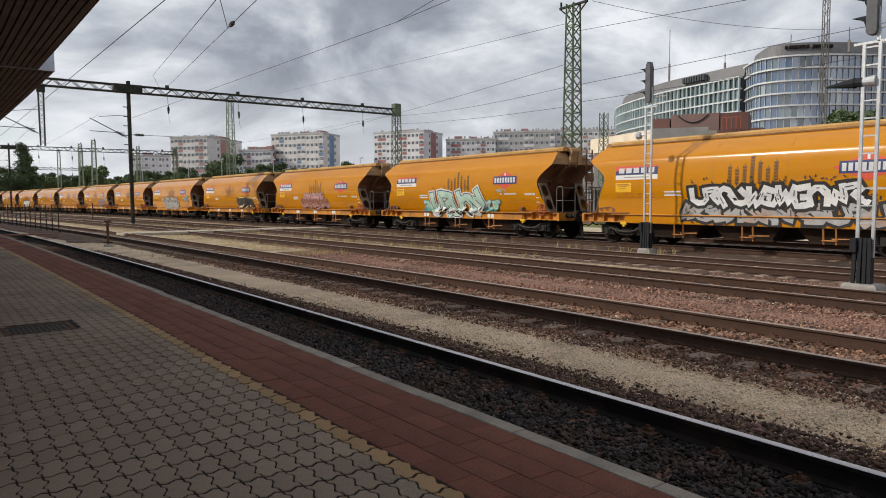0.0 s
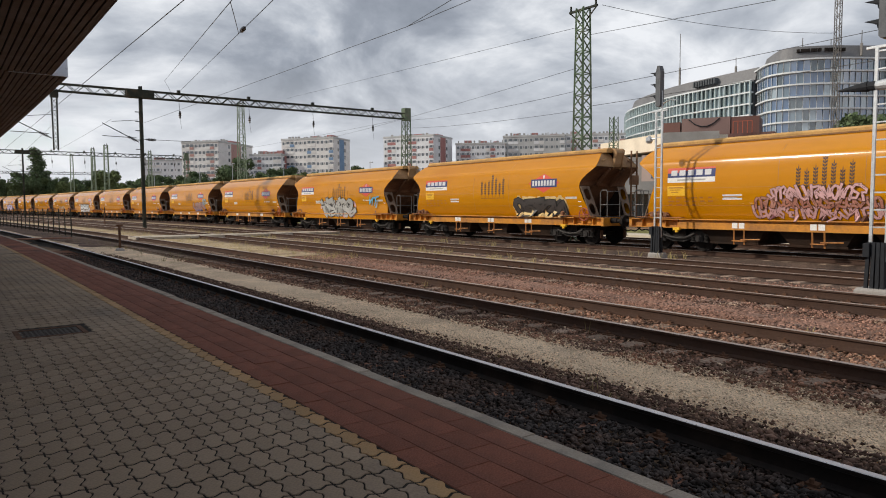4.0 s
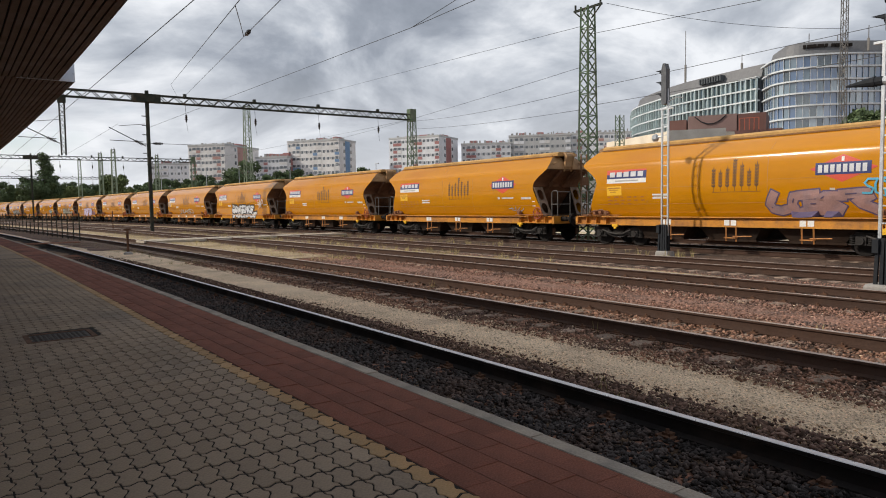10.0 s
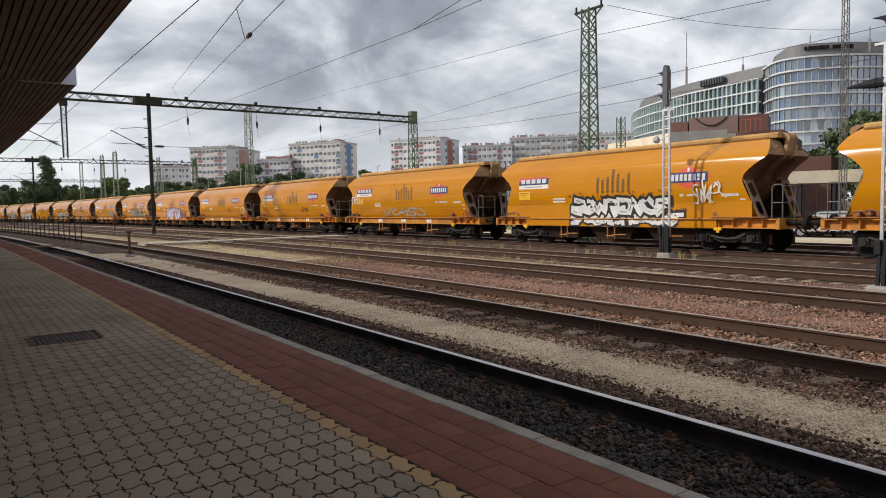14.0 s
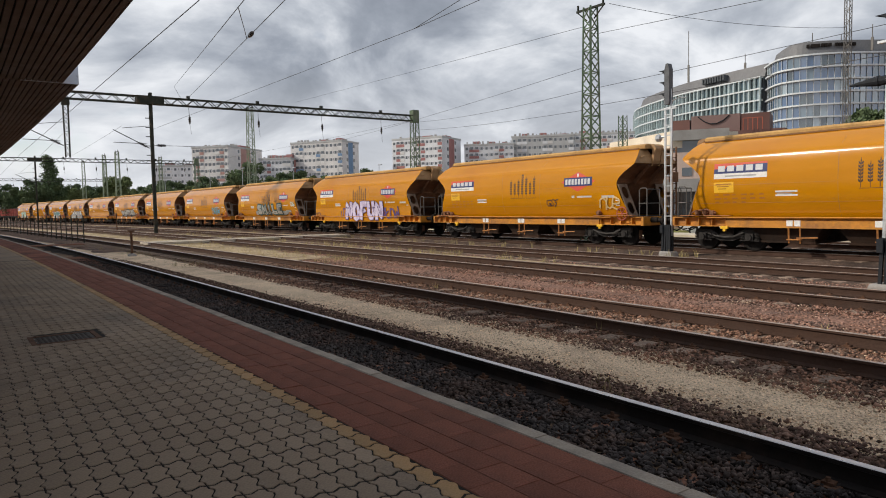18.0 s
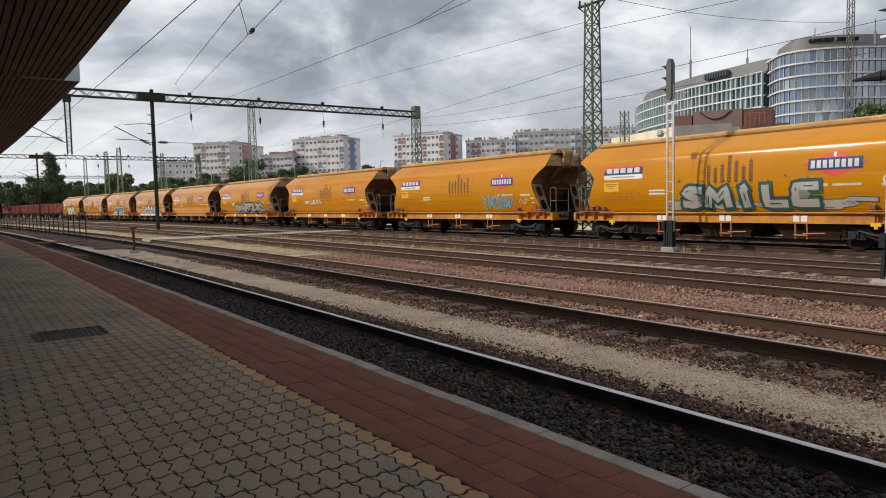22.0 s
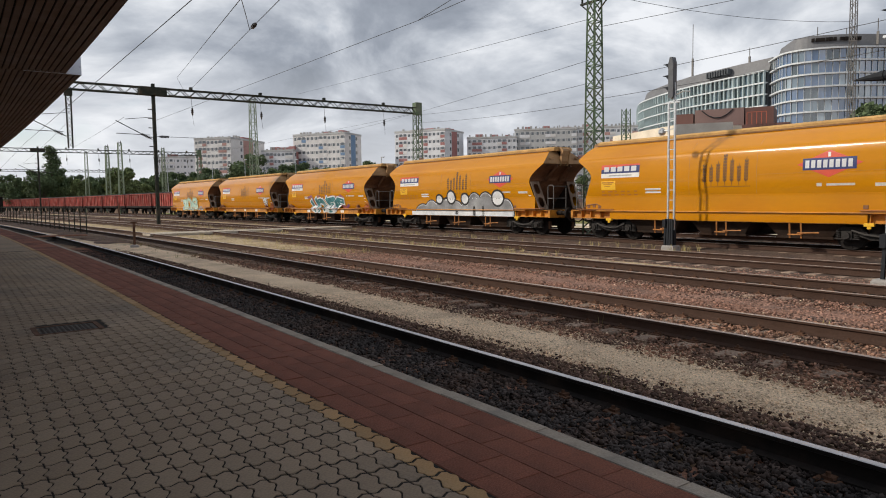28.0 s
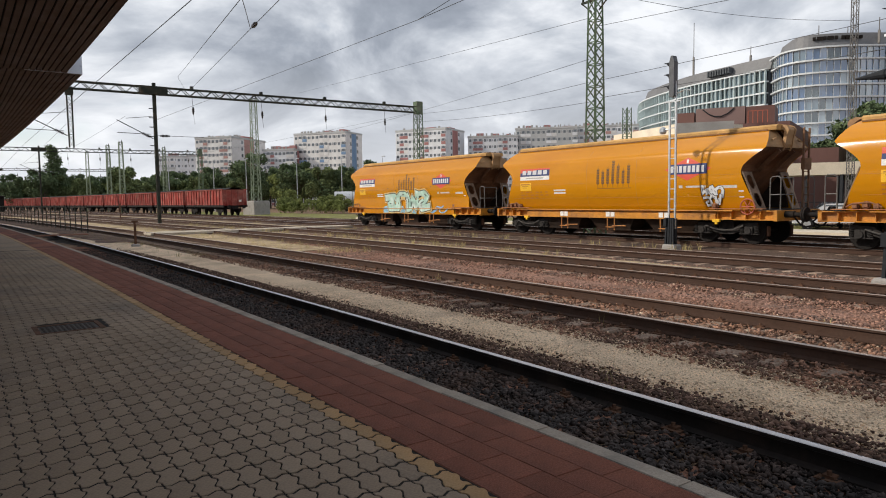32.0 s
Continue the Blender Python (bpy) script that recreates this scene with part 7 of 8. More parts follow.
def build_brown_hall():
    root = thing("brown_station_hall", "brown metal-clad hall with a roof box behind the tracks", "building", at=pose(0, 0, -0.3))
    part("wall", Geo().loft([[(-44.0, 56.8, z), (-33.4, 61.55, z), (-38.8, 75.5, z), (-50.0, 70.0, z)] for z in (0, 8.55)]), M["brown_clad"], root)
    part("roof_edge", Geo().loft([[(-36.9, 49.78, z), (-46.8, 53.4, z), (-43.8, 59.0, z), (-34.2, 55.4, z)] for z in (6.6, 8.0)]), M["cream_roof"], root, "bright cream roof edge")
    for u, z, w, h in ((0.71, 7.05, 0.45, 0.5), (0.78, 4.4, 0.5, 0.4), (0.69, 4.7, 0.35, 0.6)):
        x, y = -44 + 11.6 * u, 56.8 + 5.2 * u
        part("window", Geo().prism([(x - w * 0.91 + 0.02, y - w * 0.41 - 0.06, z - h), (x + w * 0.91 + 0.02, y + w * 0.41 - 0.06, z - h), (x + w * 0.91 + 0.02, y + w * 0.41 - 0.06, z + h), (x - w * 0.91 + 0.02, y - w * 0.41 - 0.06, z + h)], (-0.02, 0.05, 0)), M["flat_glass_pale"], root)
    part("air_conditioner", Geo().box(-34.5, -33.8, 60.55, 61.15, 6.6, 7.35), M["pan_white"], root, "white air conditioner box on the wall")
    part("roof_box", Geo().loft([[(-40.9, 58.3, z), (-37.1, 60.4, z), (-38.8, 65.0, z), (-43.0, 63.0, z)] for z in (8.6, 10.2)]), M["brown_clad_light"], root)
    part("roof_box_end", Geo().loft([[(-37.05, 60.5, z), (-34.9, 61.6, z), (-36.5, 65.0, z), (-38.6, 64.6, z)] for z in (8.6, 10.15)]), M["brown_clad"], root)
    part("roof_box_front", Geo().loft([[(-42.6, 57.4, z), (-41.0, 58.2, z), (-42.5, 61.0, z), (-44.0, 60.0, z)] for z in (8.6, 9.9)]), M["brown_clad"], root)
    part("cable", Geo().pipe([(-40.3 + 2.4 * t, 58.5 + 1.4 * t, 10.1 - 3.0 * t * (1 - t)) for t in (0, 0.2, 0.4, 0.6, 0.8, 1)], 0.05), M["signal_black"], root)
    rails = Geo()
    for i in range(5):
        rails.tube((-36.3 + i * 0.35, 59.6 + i * 0.2, 8.5), (-36.3 + i * 0.35, 59.6 + i * 0.2, 9.6), 0.04, 5)
    rails.beam((-36.3, 59.6, 9.6), (-34.9, 60.4, 9.6), 0.06)
    part("roof_rail", rails, M["red_oxide"], root)
    part("low_wing", Geo().loft([[(-31.5, 58.5, z), (-28.4, 60.0, z), (-31.0, 68.0, z), (-34.0, 66.0, z)] for z in (0, 5.8)]), M["brown_clad"], root)
    # two-storey entrance front: grey slabs, beige wall, dark glazing between posts
    h = thing("station_entrance", "two-storey station front with grey slabs and beige wall", "building", at=pose(-41.0, 46.9, -0.3, 0, 0, 35.2))
    part("roof_slab", Geo().box(5.0, 9.6, 0, 7, 7.2, 8.05), M["grey_slab"], h)
    part("upper_glazing", Geo().box(5.2, 9.3, 0.5, 6.8, 6.2, 7.2), M["flat_glass"], h)
    part("beige_wall", Geo().box(3.4, 9.2, 0.3, 8.6, 3.9, 6.2), M["beige_wall"], h)
    part("brown_wall", Geo().box(9.2, 11.6, 0.8, 8.6, 0, 7.2), M["brown_clad"], h)
    part("left_wall", Geo().box(0, 3.4, 2.6, 8.6, 3.9, 6.2), M["grey_slab"], h)
    part("lower_slab", Geo().box(-2.0, 11.0, -1.6, 0.28, 2.85, 3.9), M["grey_slab"], h, "weathered grey canopy slab")
    part("lower_glazing", Geo().box(0, 9.0, 0.3, 0.5, 0, 2.85), M["flat_glass"], h)
    for i in range(9):
        part("post", Geo().box(i * 1.25 - 0.9, i * 1.25 - 0.8, -1.2, -1.1, 0, 2.85), M["galvanised"], h)
    for i in range(3):
        part("upper_window", Geo().box(4.2 + i * 1.7, 5.0 + i * 1.7, 0.24, 0.3, 4.2, 4.9), M["flat_glass"], h)
    tagged(new("pale_forecourt_edge", Geo().box(-60, 12, 31.4, 33.6, -0.32, -0.03).mesh("pale_forecourt_edge", M["cream"])), "pale concrete edge of the forecourt", "pavement", kind="structure")
    # long cream canopy on posts with railings
    c = thing("cream_shelter", "long cream parapet shelter on dark posts", "shelter", at=pose(0, 0, -0.3))
    part("parapet", Geo().loft([[(-25.5, 37.6, z), (-12.6, 43.6, z), (-13.9, 46.4, z), (-26.8, 40.4, z)] for z in (3.05, 3.75)]), M["cream"], c, "cream parapet")
    part("dark_parapet", Geo().loft([[(-12.58, 43.62, z), (-11.4, 44.15, z), (-12.7, 46.9, z), (-13.88, 46.4, z)] for z in (3.05, 3.75)]), M["signal_black"], c)
    part("grey_parapet", Geo().loft([[(-11.38, 44.17, z), (2.0, 50.2, z), (0.8, 53.0, z), (-12.68, 46.9, z)] for z in (3.0, 3.75)]), M["grey_slab"], c, "grey parapet")
    for i in range(9):
        p = Vector((-25.3, 37.8, 0)).lerp(Vector((-12.8, 43.6, 0)), i / 8)
        part("post", Geo().box(p.x - 0.08, p.x + 0.08, p.y - 0.08, p.y + 0.08, 0, 3.05), M["signal_black"], c)
        part("post", Geo().box(p.x - 1.3, p.x - 1.18, p.y + 2.3, p.y + 2.42, 0, 3.05), M["signal_black"], c)
    f = Geo()
    for i in range(60):
        p = Vector((-25.3, 37.7, 0)).lerp(Vector((-12.8, 43.5, 0)), i / 59)
        f.tube((p.x, p.y, 0.1), (p.x, p.y, 1.5), 0.02, 4)
    for z in (0.2, 1.5):
        f.beam((-25.3, 37.7, z), (-12.8, 43.5, z), 0.05)
    part("railing", f, M["signal_black"], c, "dark railing")


def build_car(name, at, mat, label):
    root = thing(name, label, "car", group="parked cars", at=at)
    prof = [(-2.1, 0.35), (-2.15, 0.75), (-1.9, 0.92), (-1.1, 0.98), (-0.5, 1.42), (0.9, 1.45), (1.7, 1.02), (2.1, 0.95), (2.15, 0.4)]
    rings = [[(x, y * (1 - 0.12 * max(0, z - 0.95)), z) for x, z in prof] for y in (-0.86, -0.8, 0.8, 0.86)]
    rings[0] = [(x * 0.98, y, z * 0.985 + 0.01) for x, y, z in rings[0]]
    rings[-1] = [(x * 0.98, y, z * 0.985 + 0.01) for x, y, z in rings[-1]]
    part("body", Geo().loft(rings), M[mat], root, auto=30)
    for s in (-1, 1):
        part("side_window", Geo().prism([(-0.95, s * 0.82, 1.02), (-0.45, s * 0.80, 1.36), (0.85, s * 0.80, 1.38), (1.35, s * 0.82, 1.05)], (0, s * 0.02, 0)), M["flat_glass"], root)
        for x in (-1.35, 1.35):
            w = part("wheel", Geo().tube((x, s * 0.70, 0.31), (x, s * 0.88, 0.31), 0.31, 16), M["tyre"], root)
            part("rim", Geo().tube((x, s * 0.88, 0.31), (x, s * 0.895, 0.31), 0.19, 12), M["galvanised"], w)
    part("rear_window", Geo().prism([(0.98, -0.66, 1.42), (0.98, 0.66, 1.42), (1.62, 0.70, 1.08), (1.62, -0.70, 1.08)], (0.02, 0, 0.02)), M["flat_glass"], root)
    part("windscreen", Geo().prism([(-0.56, -0.66, 1.40), (-0.56, 0.66, 1.40), (-1.06, 0.70, 1.02), (-1.06, -0.70, 1.02)], (-0.02, 0, 0.02)), M["flat_glass"], root)
    return root


def build_red_wagon():
    root = thing("open_wagon", "red open goods wagon with ribbed sides and a dark load", "freight wagon", group="standing red wagons")
    L = 6.6
    shell = Geo()
    for s in (-1, 1):
        shell.box(-L, L, *sorted((s * 1.36, s * 1.42)), 1.25, 3.05)
        shell.box(*sorted((s * L, s * (L - 0.06))), -1.36, 1.36, 1.25, 3.05)
    shell.box(-L, L, -1.36, 1.36, 1.2, 1.26)
    part("body", shell, M["red_wagon"], root, "faded red wagon body")
    for s in (-1, 1):
        rail = Geo().box(-L - 0.02, L + 0.02, *sorted((s * 1.40, s * 1.50)), 2.98, 3.10)
        part("top_rail", rail, M["red_wagon"], root)
        part("side_sill", Geo().box(-L - 0.1, L + 0.1, *sorted((s * 1.34, s * 1.46)), 1.0, 1.25), M["black_iron"], root)
        for i in range(14 if s < 0 else 0):
            x = -L + 0.1 + i * (2 * L - 0.2) / 13
            part("rib", Geo().box(x - 0.07, x + 0.07, *sorted((s * 1.42, s * 1.50)), 1.25, 2.98), M["red_wagon"], root)
        for y in (-1.0, -0.35, 0.35, 1.0):
            part("end_rib", Geo().box(*sorted((s * L, s * (L + 0.09))), y - 0.06, y + 0.06, 1.25, 2.98), M["red_wagon"], root)
        for y in (-0.875, 0.875):
            part("buffer", Geo().tube((s * L, y, 1.05), (s * (L + 0.5), y, 1.05), 0.11, 8).tube((s * (L + 0.46), y, 1.05), (s * (L + 0.52), y, 1.05), 0.22, 12), M["black_iron"], root)
        part("end_plate", Geo().box(*sorted((s * (L + 0.01), s * (L + 0.06))), 0.45, 0.75, 1.6, 1.85), M["logo_white"], root)
    heap = Geo()
    nx, ny = 24, 6
    heap.v = [(-L + 0.1 + (2 * L - 0.2) * i / nx, -1.3 + 2.6 * j / ny, 2.98 + 0.30 * (1 - (2 * j / ny - 1) ** 2) + 0.10 * noise.noise((i * 0.9, j * 0.8, 3))) for i in range(nx + 1) for j in range(ny + 1)]
    heap.f = [(i * (ny + 1) + j, (i + 1) * (ny + 1) + j, (i + 1) * (ny + 1) + j + 1, i * (ny + 1) + j + 1) for i in range(nx) for j in range(ny)]
    part("load", heap, M["coal"], root, "dark heaped load")
    for x in (-4.5, 4.5):
        for s in (-1, 1):
            part("bogie_frame", Geo().prism([(x - 1.2, s * 1.0, 0.5), (x - 1.1, s * 1.0, 0.8), (x + 1.1, s * 1.0, 0.8), (x + 1.2, s * 1.0, 0.5), (x + 0.3, s * 1.0, 0.33), (x - 0.3, s * 1.0, 0.33)], (0, s * 0.1, 0)), M["black_iron"], root)
            for a in (-0.9, 0.9):
                part("wheel", Geo().tube((x + a, s * 0.69, 0.46), (x + a, s * 0.83, 0.46), 0.46, 18), M["black_iron"], root)
    part("centre_sill", Geo().box(-L, L, -0.4, 0.4, 0.75, 1.2), M["black_iron"], root)
    return root


def build_background():
    red = build_red_wagon()
    for i in range(13):
        u = -87.0 - i * 14.2
        p, h = track_point(6, u)
        a, _ = track_point(6, u - 4)
        b, _ = track_point(6, u + 4)
        m = Matrix.Translation(p) @ Matrix.Rotation(math.atan2(b.y - a.y, b.x - a.x), 4, "Z")
        if i == 0:
            red.matrix_basis = m
        else:
            copy_thing(red, m)
    # woods on the far side of the yard
    kinds = [tree("broadleaf_tree", "dark green broadleaf tree with an uneven crown", 13, 5.2, "leaf", 1, 4600, leaf=0.34),
             tree("broadleaf_tree", "dense dark tree with a ragged crown", 15, 5.6, "leaf_dark", 2, 4600, leaf=0.34),
             tree("broadleaf_tree", "light green tree with a loose crown", 11, 4.6, "leaf_light", 3, 5000),
             tree("poplar_tree", "tall slim dark green poplar tree", 19, 3.0, "leaf_dark", 4, 5000, shape="tall"),
             tree("shrub", "low wide green bush", 3.2, 2.2, "leaf_light", 5, 2200, 0.05, 0.16)]
    rnd = random.Random(21)
    spots = []
    for i in range(46):        # wood edge, seen beyond the red wagons
        t = i / 45
        az = radians(3.0 + 27.0 * t + rnd.uniform(-0.3, 0.3))
        r = 215 - 70 * t + rnd.uniform(-12, 14)
        spots.append((-r * math.cos(az), r * math.sin(az), rnd.choice((0, 1, 1, 0, 2)), rnd.uniform(0.58, 0.80)))
    for i in range(40):
        az = radians(2.5 + 28.0 * i / 39)
        r = 262 - 70 * i / 39
        spots.append((-r * math.cos(az), r * math.sin(az), rnd.choice((0, 1, 1)), rnd.uniform(0.66, 0.80)))
    spots += [(-204, 19.5, 3, 0.92), (-206, 22.0, 3, 0.66), (-168, 30, 0, 0.85), (-150, 52.0, 1, 0.85)]
    for i in range(7):
        az = radians(30 + 4.2 * i)
        r = 175 + rnd.uniform(-8, 8)
        spots.append((-r * math.cos(az), r * math.sin(az), rnd.choice((0, 1)), rnd.uniform(0.55, 0.7)))
    spots += [(-40.5, 82.0, 1, 0.58), (-37.0, 81.0, 1, 0.74), (-33.0, 79.0, 1, 0.78), (-28.5, 73.0, 1, 0.76), (-27.0, 66.0, 1, 0.66), (-24.5, 61.0, 0, 0.62), (-20.5, 62.5, 1, 0.66), (-17.0, 60.5, 1, 0.60), (-19.0, 57.0, 1, 0.50), (-14.0, 59.0, 0, 0.70), (-10.0, 58.0, 1, 0.62), (-8.0, 62.0, 1, 0.7), (-23.0, 55.0, 1, 0.46), (-20.0, 54.0, 1, 0.42), (-12.5, 50.5, 0, 0.40), (-9.0, 51.5, 1, 0.42), (-6.0, 53.0, 0, 0.40), (-16.0, 52.0, 1, 0.40)]
    for i in range(12):        # shrubs at the yard's edge
        t = i / 11
        spots.append((-104 + 24 * t + rnd.uniform(-2, 2), 41 + 4.5 * t + rnd.uniform(-1, 1), 4, rnd.uniform(0.45, 0.85)))
    spots += [(-98, 47.5, 4, 0.9), (-114, 47, 4, 1.2)]
    used = set()
    for x, y, k, s in spots:
        m = pose(x, y, -0.3, 0, 0, rnd.uniform(0, 360))
        if k not in used:
            used.add(k)
            kinds[k].matrix_basis = m
            kinds[k].scale = (s, s, s)
        else:
            c = copy_thing(kinds[k], m)
            c.scale = (s, s, s * rnd.uniform(0.9, 1.1))
    # grass verge and straw patches
    v, f = [], []
    for i in range(31):
        x = -140 + i * 4.0
        v += [(x, bent(x, 31.0, 0.0007), -0.285), (x, bent(x, 44.0 + 3 * noise.noise((i * 0.4, 0, 0)), 0.0007), -0.26)]
    f = [(2 * i, 2 * i + 2, 2 * i + 3, 2 * i + 1) for i in range(30)]
    tagged(new("grass_verge", raw("grass_verge", v, f, M["grass"])), "rough green and yellow grass verge", "grass", kind="structure")
    # silver tank trailer and white box beside the poplar
    tk = thing("tank_trailer", "silver tank trailer parked behind the hedge", "trailer", at=pose(-104, 54.5, -0.3, 0, 0, 62))
    part("tank", Geo().tube((-3.5, 0, 2.2), (3.5, 0, 2.2), 1.15, 18), M["tank_silver"], tk, auto=40)
    part("chassis", Geo().box(-3.6, 3.6, -0.5, 0.5, 0.7, 1.1), M["black_iron"], tk)
    for x in (-2.6, -1.4, 2.6):
        part("wheel", Geo().tube((x, -1.0, 0.5), (x, 1.0, 0.5), 0.5, 14), M["tyre"], tk)
    wb = thing("white_cabin", "small white cabin on legs", "cabin", at=pose(-99.5, 54.0, -0.3, 0, 0, 60))
    part("box", Geo().box(-1.1, 1.1, -1.2, 1.2, 3.0, 5.4), M["pan_white"], wb)
    part("base", Geo().box(-1.0, 1.0, -1.1, 1.1, 0, 3.0), M["pan_grey"], wb)
    for x, y in ((-118, 50), (-112, 56), (-106, 61), (-122, 42), (-128, 38), (-136, 32)):
        lp = thing("street_lamp", "slim grey lamp post among the trees", "lamp post", group="far lamp posts", at=pose(x, y, -0.3))
        part("pole", Geo().tube((0, 0, 0), (0, 0, 9.5), 0.09, 6, 0.05), M["galvanised"], lp)
        part("head", Geo().box(-0.1, 0.9, -0.12, 0.12, 9.4, 9.55), M["galvanised"], lp)
    cb = thing("concrete_block", "weathered concrete block at the foot of a mast", "block", at=pose(-96.5, 34.6, -0.3, 0, 0, 15))
    part("block", Geo().loft([[(a * e, b * e, z) for a, b in ((-1, -1), (1, -1), (1, 1), (-1, 1))] for e, z in ((1.35, 0), (1.3, 1.9), (1.22, 2.0))]), M["concrete"], cb)
    lattice_mast(-96.5, 34.6, 1.7, 16.2, 1.1, 0.7, 18, "mast_pale", "pale green lattice lighting mast", 0.09, arm=1.3)
    for x, y, h, w in ((-150, 24.0, 13, 0.9), (-185, 25, 14, 0.9), (-128, 22.5, 12, 0.9), (-215, 21, 14, 1.0), (-205, 33, 15, 1.0), (-165, 38, 14, 0.9)):
        lattice_mast(x, y, -0.3, h, w, w * 0.6, 14, "mast_pale", "distant pale lattice mast", 0.09, arm=1.2)
    shed = thing("dark_shed", "dark low shed beside the far tracks", "shed", at=pose(-190, 3.0, -0.3, 0, 0, 8))
    part("wall", Geo().box(-8, 8, -3.5, 3.5, 0, 3.6), M["slat_gap"], shed)
    part("roof", Geo().loft([[(x, -4, 3.6), (x, 0, 4.6), (x, 4, 3.6)] for x in (-8.5, 8.5)]), M["black_iron"], shed)
    build_car("parked_car", pose(-20.5, 42.6, -0.3, 0, 0, 28), "car_dark", "dark hatchback parked behind the railing")
    build_car("parked_car", pose(-16.5, 47.0, -0.3, 0, 0, 118), "car_white", "silver-white car parked behind the railing")
    build_car("parked_car", pose(-18.8, 39.6, -0.3, 0, 0, 24), "car_white", "white car parked along the fence")
    build_car("parked_car", pose(-27.4, 41.4, -0.3, 0, 0, 35), "car_white", "white car in front of the station entrance")
    build_car("parked_car", pose(-12.3, 41.8, -0.3, 0, 0, 24), "car_blue", "blue car parked beyond the shelter")
    build_car("parked_car", pose(-23.5, 36.4, -0.3, 0, 0, 24), "car_white", "pale car beside the railing")


build_ground()
strip("ballast_1", M["ballast_bed"], 2.95, 5.75, 0.001, -0.235, "dark ballast bed of the platform track", "ballast", wob=0.10, crown=0.0, seed=1)
strip("sand_strip", M["sand"], 5.55, 7.25, 0.001, -0.215, "pale gritty path between two tracks", "path", wob=0.28, crown=0.03, seed=2)
strip("ballast_2", M["ballast_rust"], 7.0, 10.5, 0.001, -0.232, "brown ballast bed littered with stones", "ballast", wob=0.16, crown=0.012, seed=3)
strip("ballast_gap", M["ballast_red"], 10.2, 12.4, 0.00095, -0.222, "rust-red stony strip between two tracks", "ballast", wob=0.2, crown=0.05, seed=4)
strip("ballast_3", M["ballast_rust"], 12.2, 15.0, 0.0009, -0.230, "reddish ballast bed of a siding", "ballast", wob=0.15, crown=0.012, seed=5)
strip("ballast_gap_far", M["ballast_red"], 14.8, 16.6, 0.00085, -0.226, "rust-red stony strip between two sidings", "ballast", wob=0.2, crown=0.03, seed=14)
strip("ballast_4", M["ballast_dark"], 15.2, 19.6, 0.0008, -0.215, "brown ballast bed of a siding", "ballast", wob=0.2, crown=0.03, seed=6)
strip("ballast_5", M["ballast_dark"], 20.6, 25.4, 0.00065, -0.225, "grey ballast under the train's track", "ballast", wob=0.2, crown=0.05, seed=7)
strip("straw_strip", M["straw"], 14.9, 16.1, 0.00085, -0.165, "strip of dry straw-coloured grass", "grass", x0=-120, x1=-10, wob=0.35, seed=8)
strip("straw_strip_far", M["straw"], 9.9, 12.3, 0.00095, -0.160, "dry grass and sand between sidings", "grass", x0=-160, x1=-24, wob=0.5, seed=9)
strip("straw_strip_back", M["straw"], 19.0, 21.5, 0.0007, -0.165, "dry grass beside the train's track", "grass", x0=-160, x1=-40, wob=0.5, seed=10)
strip("straw_strip_left", M["ballast_rust"], 5.9, 7.7, 0.001, -0.165, "brown gravel strip along the fence", "ballast", x0=-160, x1=-36, wob=0.4, seed=11)
platform_root = build_platform()
build_canopy()
build_grate()
build_office()
build_blocks()
build_brown_hall()
build_background()
gantry(-60.0, 13.25, -2.0, 38.5)
gantry(-134.0, 10.9, -6.0, 37.0)
gantry(-215.0, 8.0, -10.0, 34.0, full=False)
lattice_mast(-23.75, 25.75, -0.3, 11.3, 0.76, 0.46, 22, "mast_green", "tall green lattice mast beside the train's track", 0.085, arm=0.9)
lattice_mast(-18.3, 40.0, -0.3, 19.0, 0.29, 0.25, 60, "grey_iron", "slim grey lattice mast", 0.035)
lattice_mast(-35.5, 42.0, -0.3, 8.4, 0.6, 0.45, 16, "mast_green", "short green lattice mast beyond the train", 0.06)
signal(-15.55, 20.84, "tall railway signal on a galvanised ladder post", 5.12, 6.70, 3, pad=0.45, w=0.26)
signal(-6.2, 15.6, "railway signal on a ladder post with hooded lamps", 5.0, 6.55, 3, side_lamp=4.22, pad=0.6)
fence()
crossing()
marker_post(-32.3, 6.1, 1.15)
marker_post(-74.6, 12.8, 1.9, False)
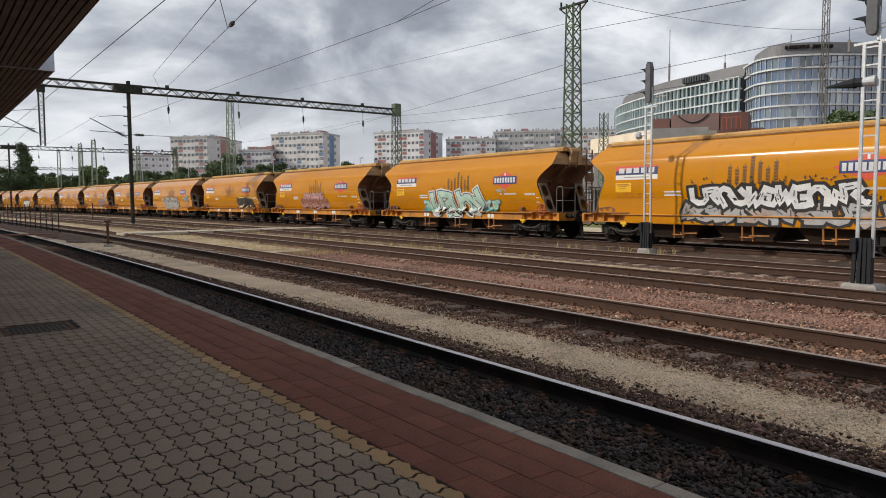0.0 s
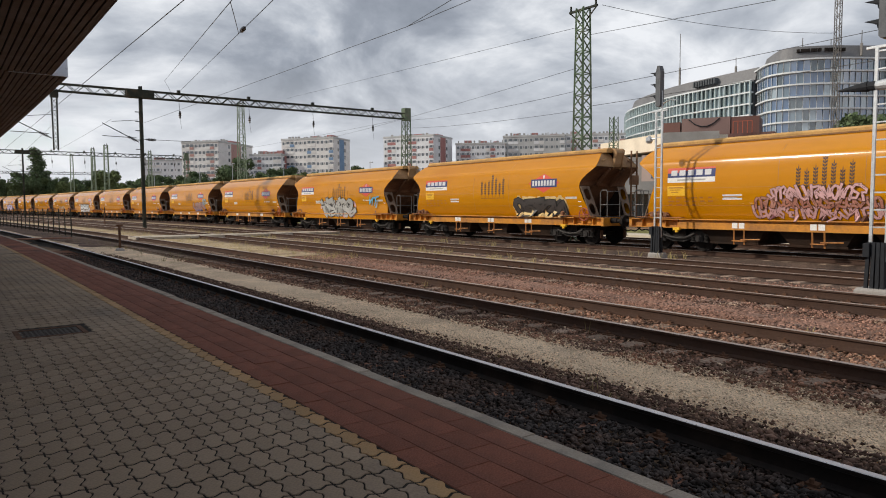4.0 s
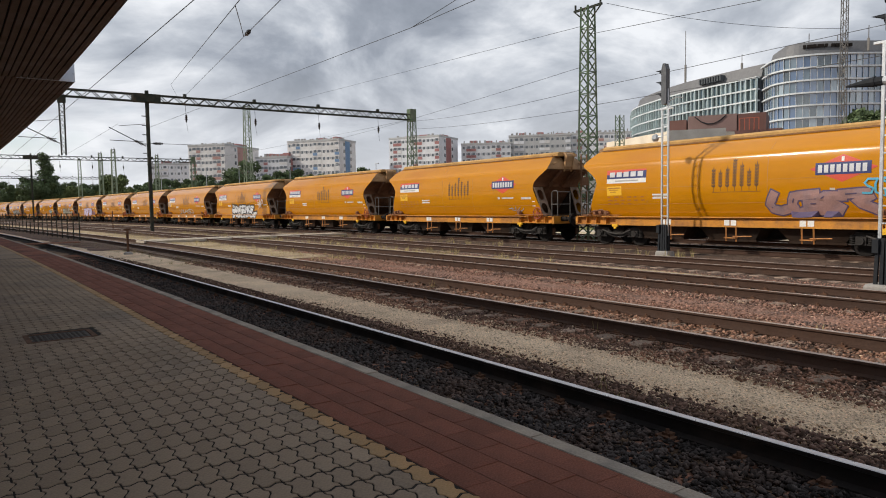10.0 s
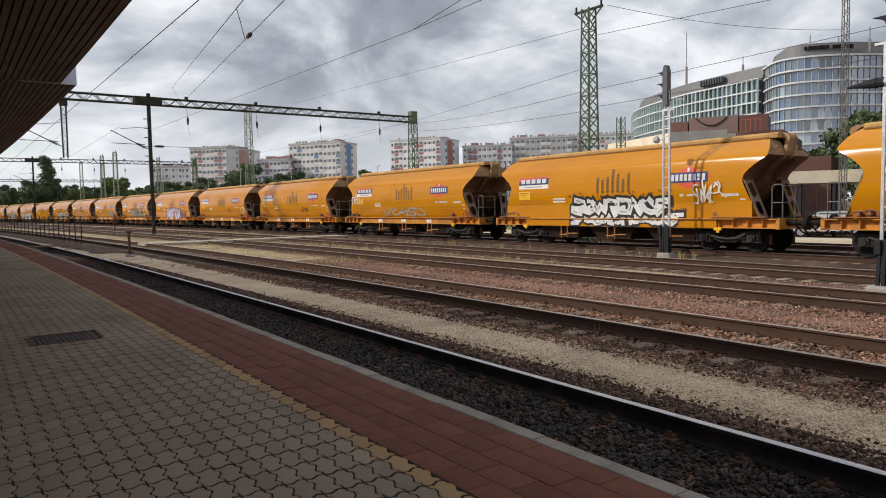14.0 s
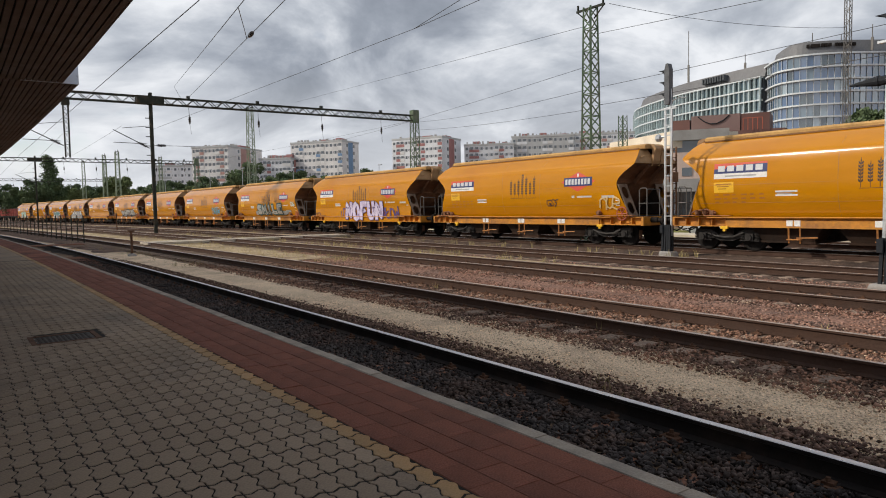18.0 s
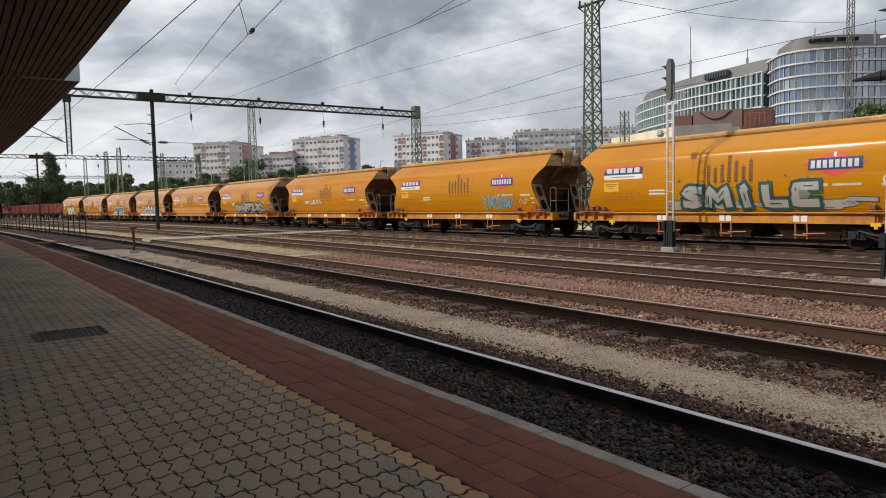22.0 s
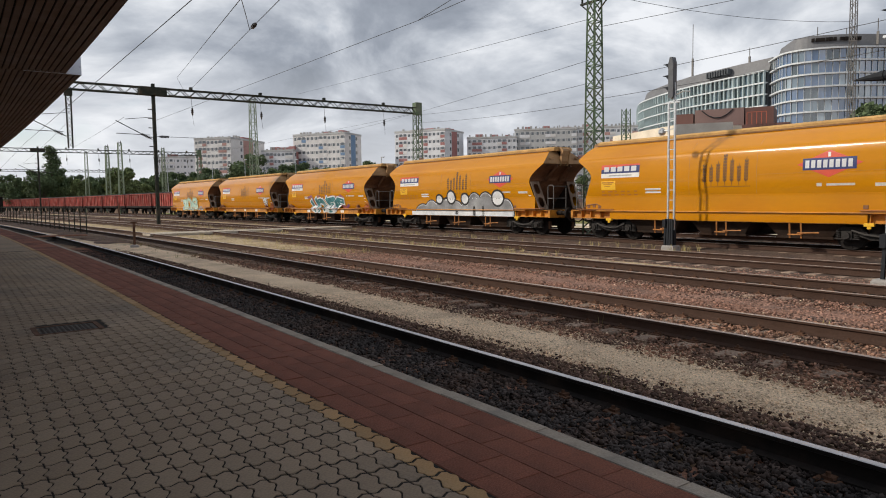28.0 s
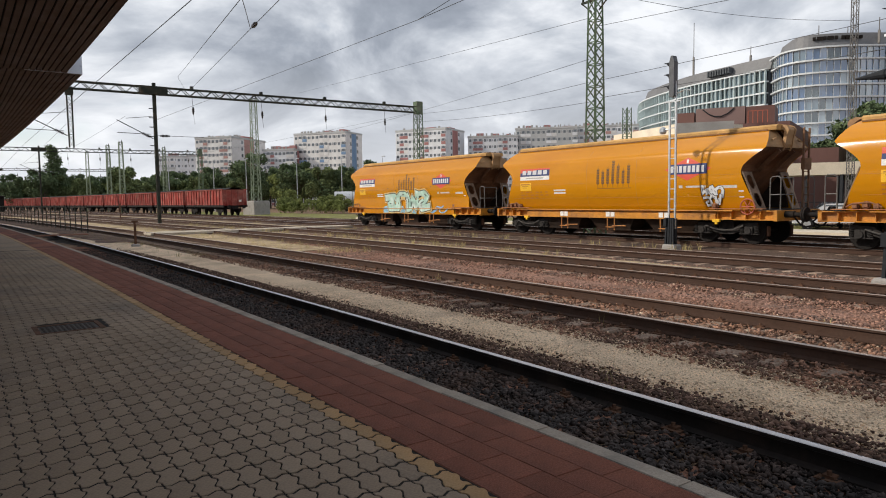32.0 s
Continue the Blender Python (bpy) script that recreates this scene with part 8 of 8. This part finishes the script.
for p, q, sag, ins in (((-60.0, 4.0, 6.2), (10, 4.63, 6.2), 0.0, None), ((-134, 4.2, 6.4), (-60, 4.0, 6.2), 0.1, None), ((-60.00, 15.17, 12.05), (5.31, 1.01, 3.87), 0.0, None), ((-60.00, 15.17, 12.05), (-60.0, 15.67, 11.1), 0.0, None),
                       ((-60.00, 16.03, 10.96), (4.76, 2.51, 5.02), 0.0, 0.579), ((-16.60, 5.76, 6.62), (-23.45, 8.40, 7.61), -0.02, None), ((-60.0, 13.3, 8.42), (-20.9, 13.6, 8.06), 0.0, None), ((-20.9, 13.6, 8.06), (6.0, 13.6, 8.50), 0.0, None), ((-20.9, 13.6, 8.06), (-8.0, 13.6, 9.55), 0.0, None), ((-90.3, 39.0, 16.47), (-24.07, 25.75, 10.45), 0.0, None),
                       ((-90.5, 45.0, 11.32), (-24.14, 25.75, 8.47), 0.2, None), ((-60, 38.8, 10.4), (-23.9, 25.9, 7.4), 0.3, None), ((-60, 38.8, 9.6), (-23.9, 25.9, 6.4), 0.2, None),
                       ((-23.7, 25.9, 10.0), (20, 16.1, 4.8), 0.0, None), ((-23.6, 25.9, 7.38), (12, 26.0, 8.2), 0.1, None), ((-23.6, 25.9, 6.53), (12, 20.7, 5.9), 0.1, None),
                       ((-22.6, 25.8, 11.2), (-18.4, 39.9, 11.0), 0.35, None), ((-134, 36, 10.6), (-60, 38.8, 10.6), 0.3, None), ((-134, 12, 9.0), (-60, 11.0, 8.6), 0.2, None), ((-134, 8, 8.0), (-60, 6.9, 7.9), 0.2, None)):
    wire(p, q, sag, ins)
train = build_train()
build_track(1, M["rail_black"], M["rail_shine"], M["sleeper_rust"], -260, 12, -34, z_sl=-0.172)
build_track(2, M["rail"], M["rail_dull"], M["sleeper_wood"], -260, 20, -60)
build_track(3, M["rail"], M["rail_dull"], M["sleeper_wood"], -260, 20, -60)
build_track(4, M["rail"], M["rail_dull"], M["sleeper_wood"], -260, 20, -60)
build_track(5, M["rail"], M["rail_shine"], M["sleeper_wood"], -420, 30, -70)
build_track(6, M["rail"], M["rail_dull"], M["sleeper_wood"], -300, 20, -90)
scatter_stones("ballast_stones", M["stone_dark"], 40000, -32, 1.5, 2.90, 4.80, -0.184, 0.027, "loose dark ballast stones between the rails", 1, 0.001, 0.9)
scatter_stones("ballast_stones", M["stone_mid"], 17000, -32, 1.5, 4.80, 5.70, -0.190, 0.027, "brown-black ballast stones beside the polished rail", 9, 0.001, 0.9)
scatter_stones("ballast_stones", M["stone_rust"], 28000, -26, 3, 6.8, 10.5, -0.189, 0.025, "brown ballast stones of a siding", 2, 0.001, 0.5)
scatter_stones("ballast_stones", M["stone_red"], 22000, -30, 3, 10.1, 12.6, -0.182, 0.024, "rust-red ballast stones between sidings", 3, 0.00095, 0.3)
scatter_stones("ballast_stones", M["stone_mid"], 9000, -30, 3, 7.2, 10.2, -0.196, 0.025, "dark stones between the rails of a siding", 12, 0.001, 0.4)
scatter_stones("ballast_stones", M["stone_red"], 16000, -36, 3, 12.4, 16.6, -0.198, 0.026, "reddish stones of the farther siding", 7, 0.0009, 0.3)
scatter_stones("pebbles", M["stone_mid"], 1500, -16, 1, 5.4, 5.9, -0.185, 0.019, "dark pebbles strewn along the path", 5, 0.001, 0.7)
scatter_stones("pebbles", M["stone_rust"], 1500, -20, 1, 6.7, 7.4, -0.185, 0.019, "brown pebbles at the edge of the path", 8, 0.001, 0.6)
scatter_stones("pebbles", M["stone_sand"], 2200, -22, 2, 7.0, 15.0, -0.192, 0.018, "pale pebbles among the ballast", 6, 0.001, 0.5)
scatter_stones("grit", M["stone_sand"], 20000, -16, 1, 5.5, 7.2, -0.19, 0.012, "pale grit and pebbles on the path", 4, 0.001, 0.9)
scatter_weeds("weeds", ((500, -60, -16, 14.7, 16.3, 0.00085, 0.28), (700, -70, -22, 10.0, 12.3, 0.00095, 0.25), (25, -30, -4, 7.3, 10.2, 0.001, 0.22), (160, -70, -14, 19.2, 21.4, 0.0007, 0.3), (60, -20, -4, 4.9, 5.7, 0.001, 0.12), (240, -60, -24, 6.2, 7.4, 0.001, 0.22)), "sparse tufts of dry grass among the tracks", 5)
build_kerbs(platform_root)
build_paving(platform_root)


def motions():
    times = [i * 0.5 for i in range(65)]
    for m, w in enumerate(train):
        walk(w, [(t, wagon_pose(m, t)) for t in times])
    # the wheels roll: two frames to a row keeps each turn under 90 degrees
    roll = []
    for i in range(481):
        t = i / 15
        roll.append((t, math.degrees((S_of(t) - RUN[0]) / 0.46) % 360))
    for w in train:
        for b in w.children:
            for o in b.children:
                if o.name.startswith("wheelset"):
                    x, y, z = o.location
                    walk(o, [(t, pose(x, y, z, 0, a, 0)) for t, a in roll])


motions()
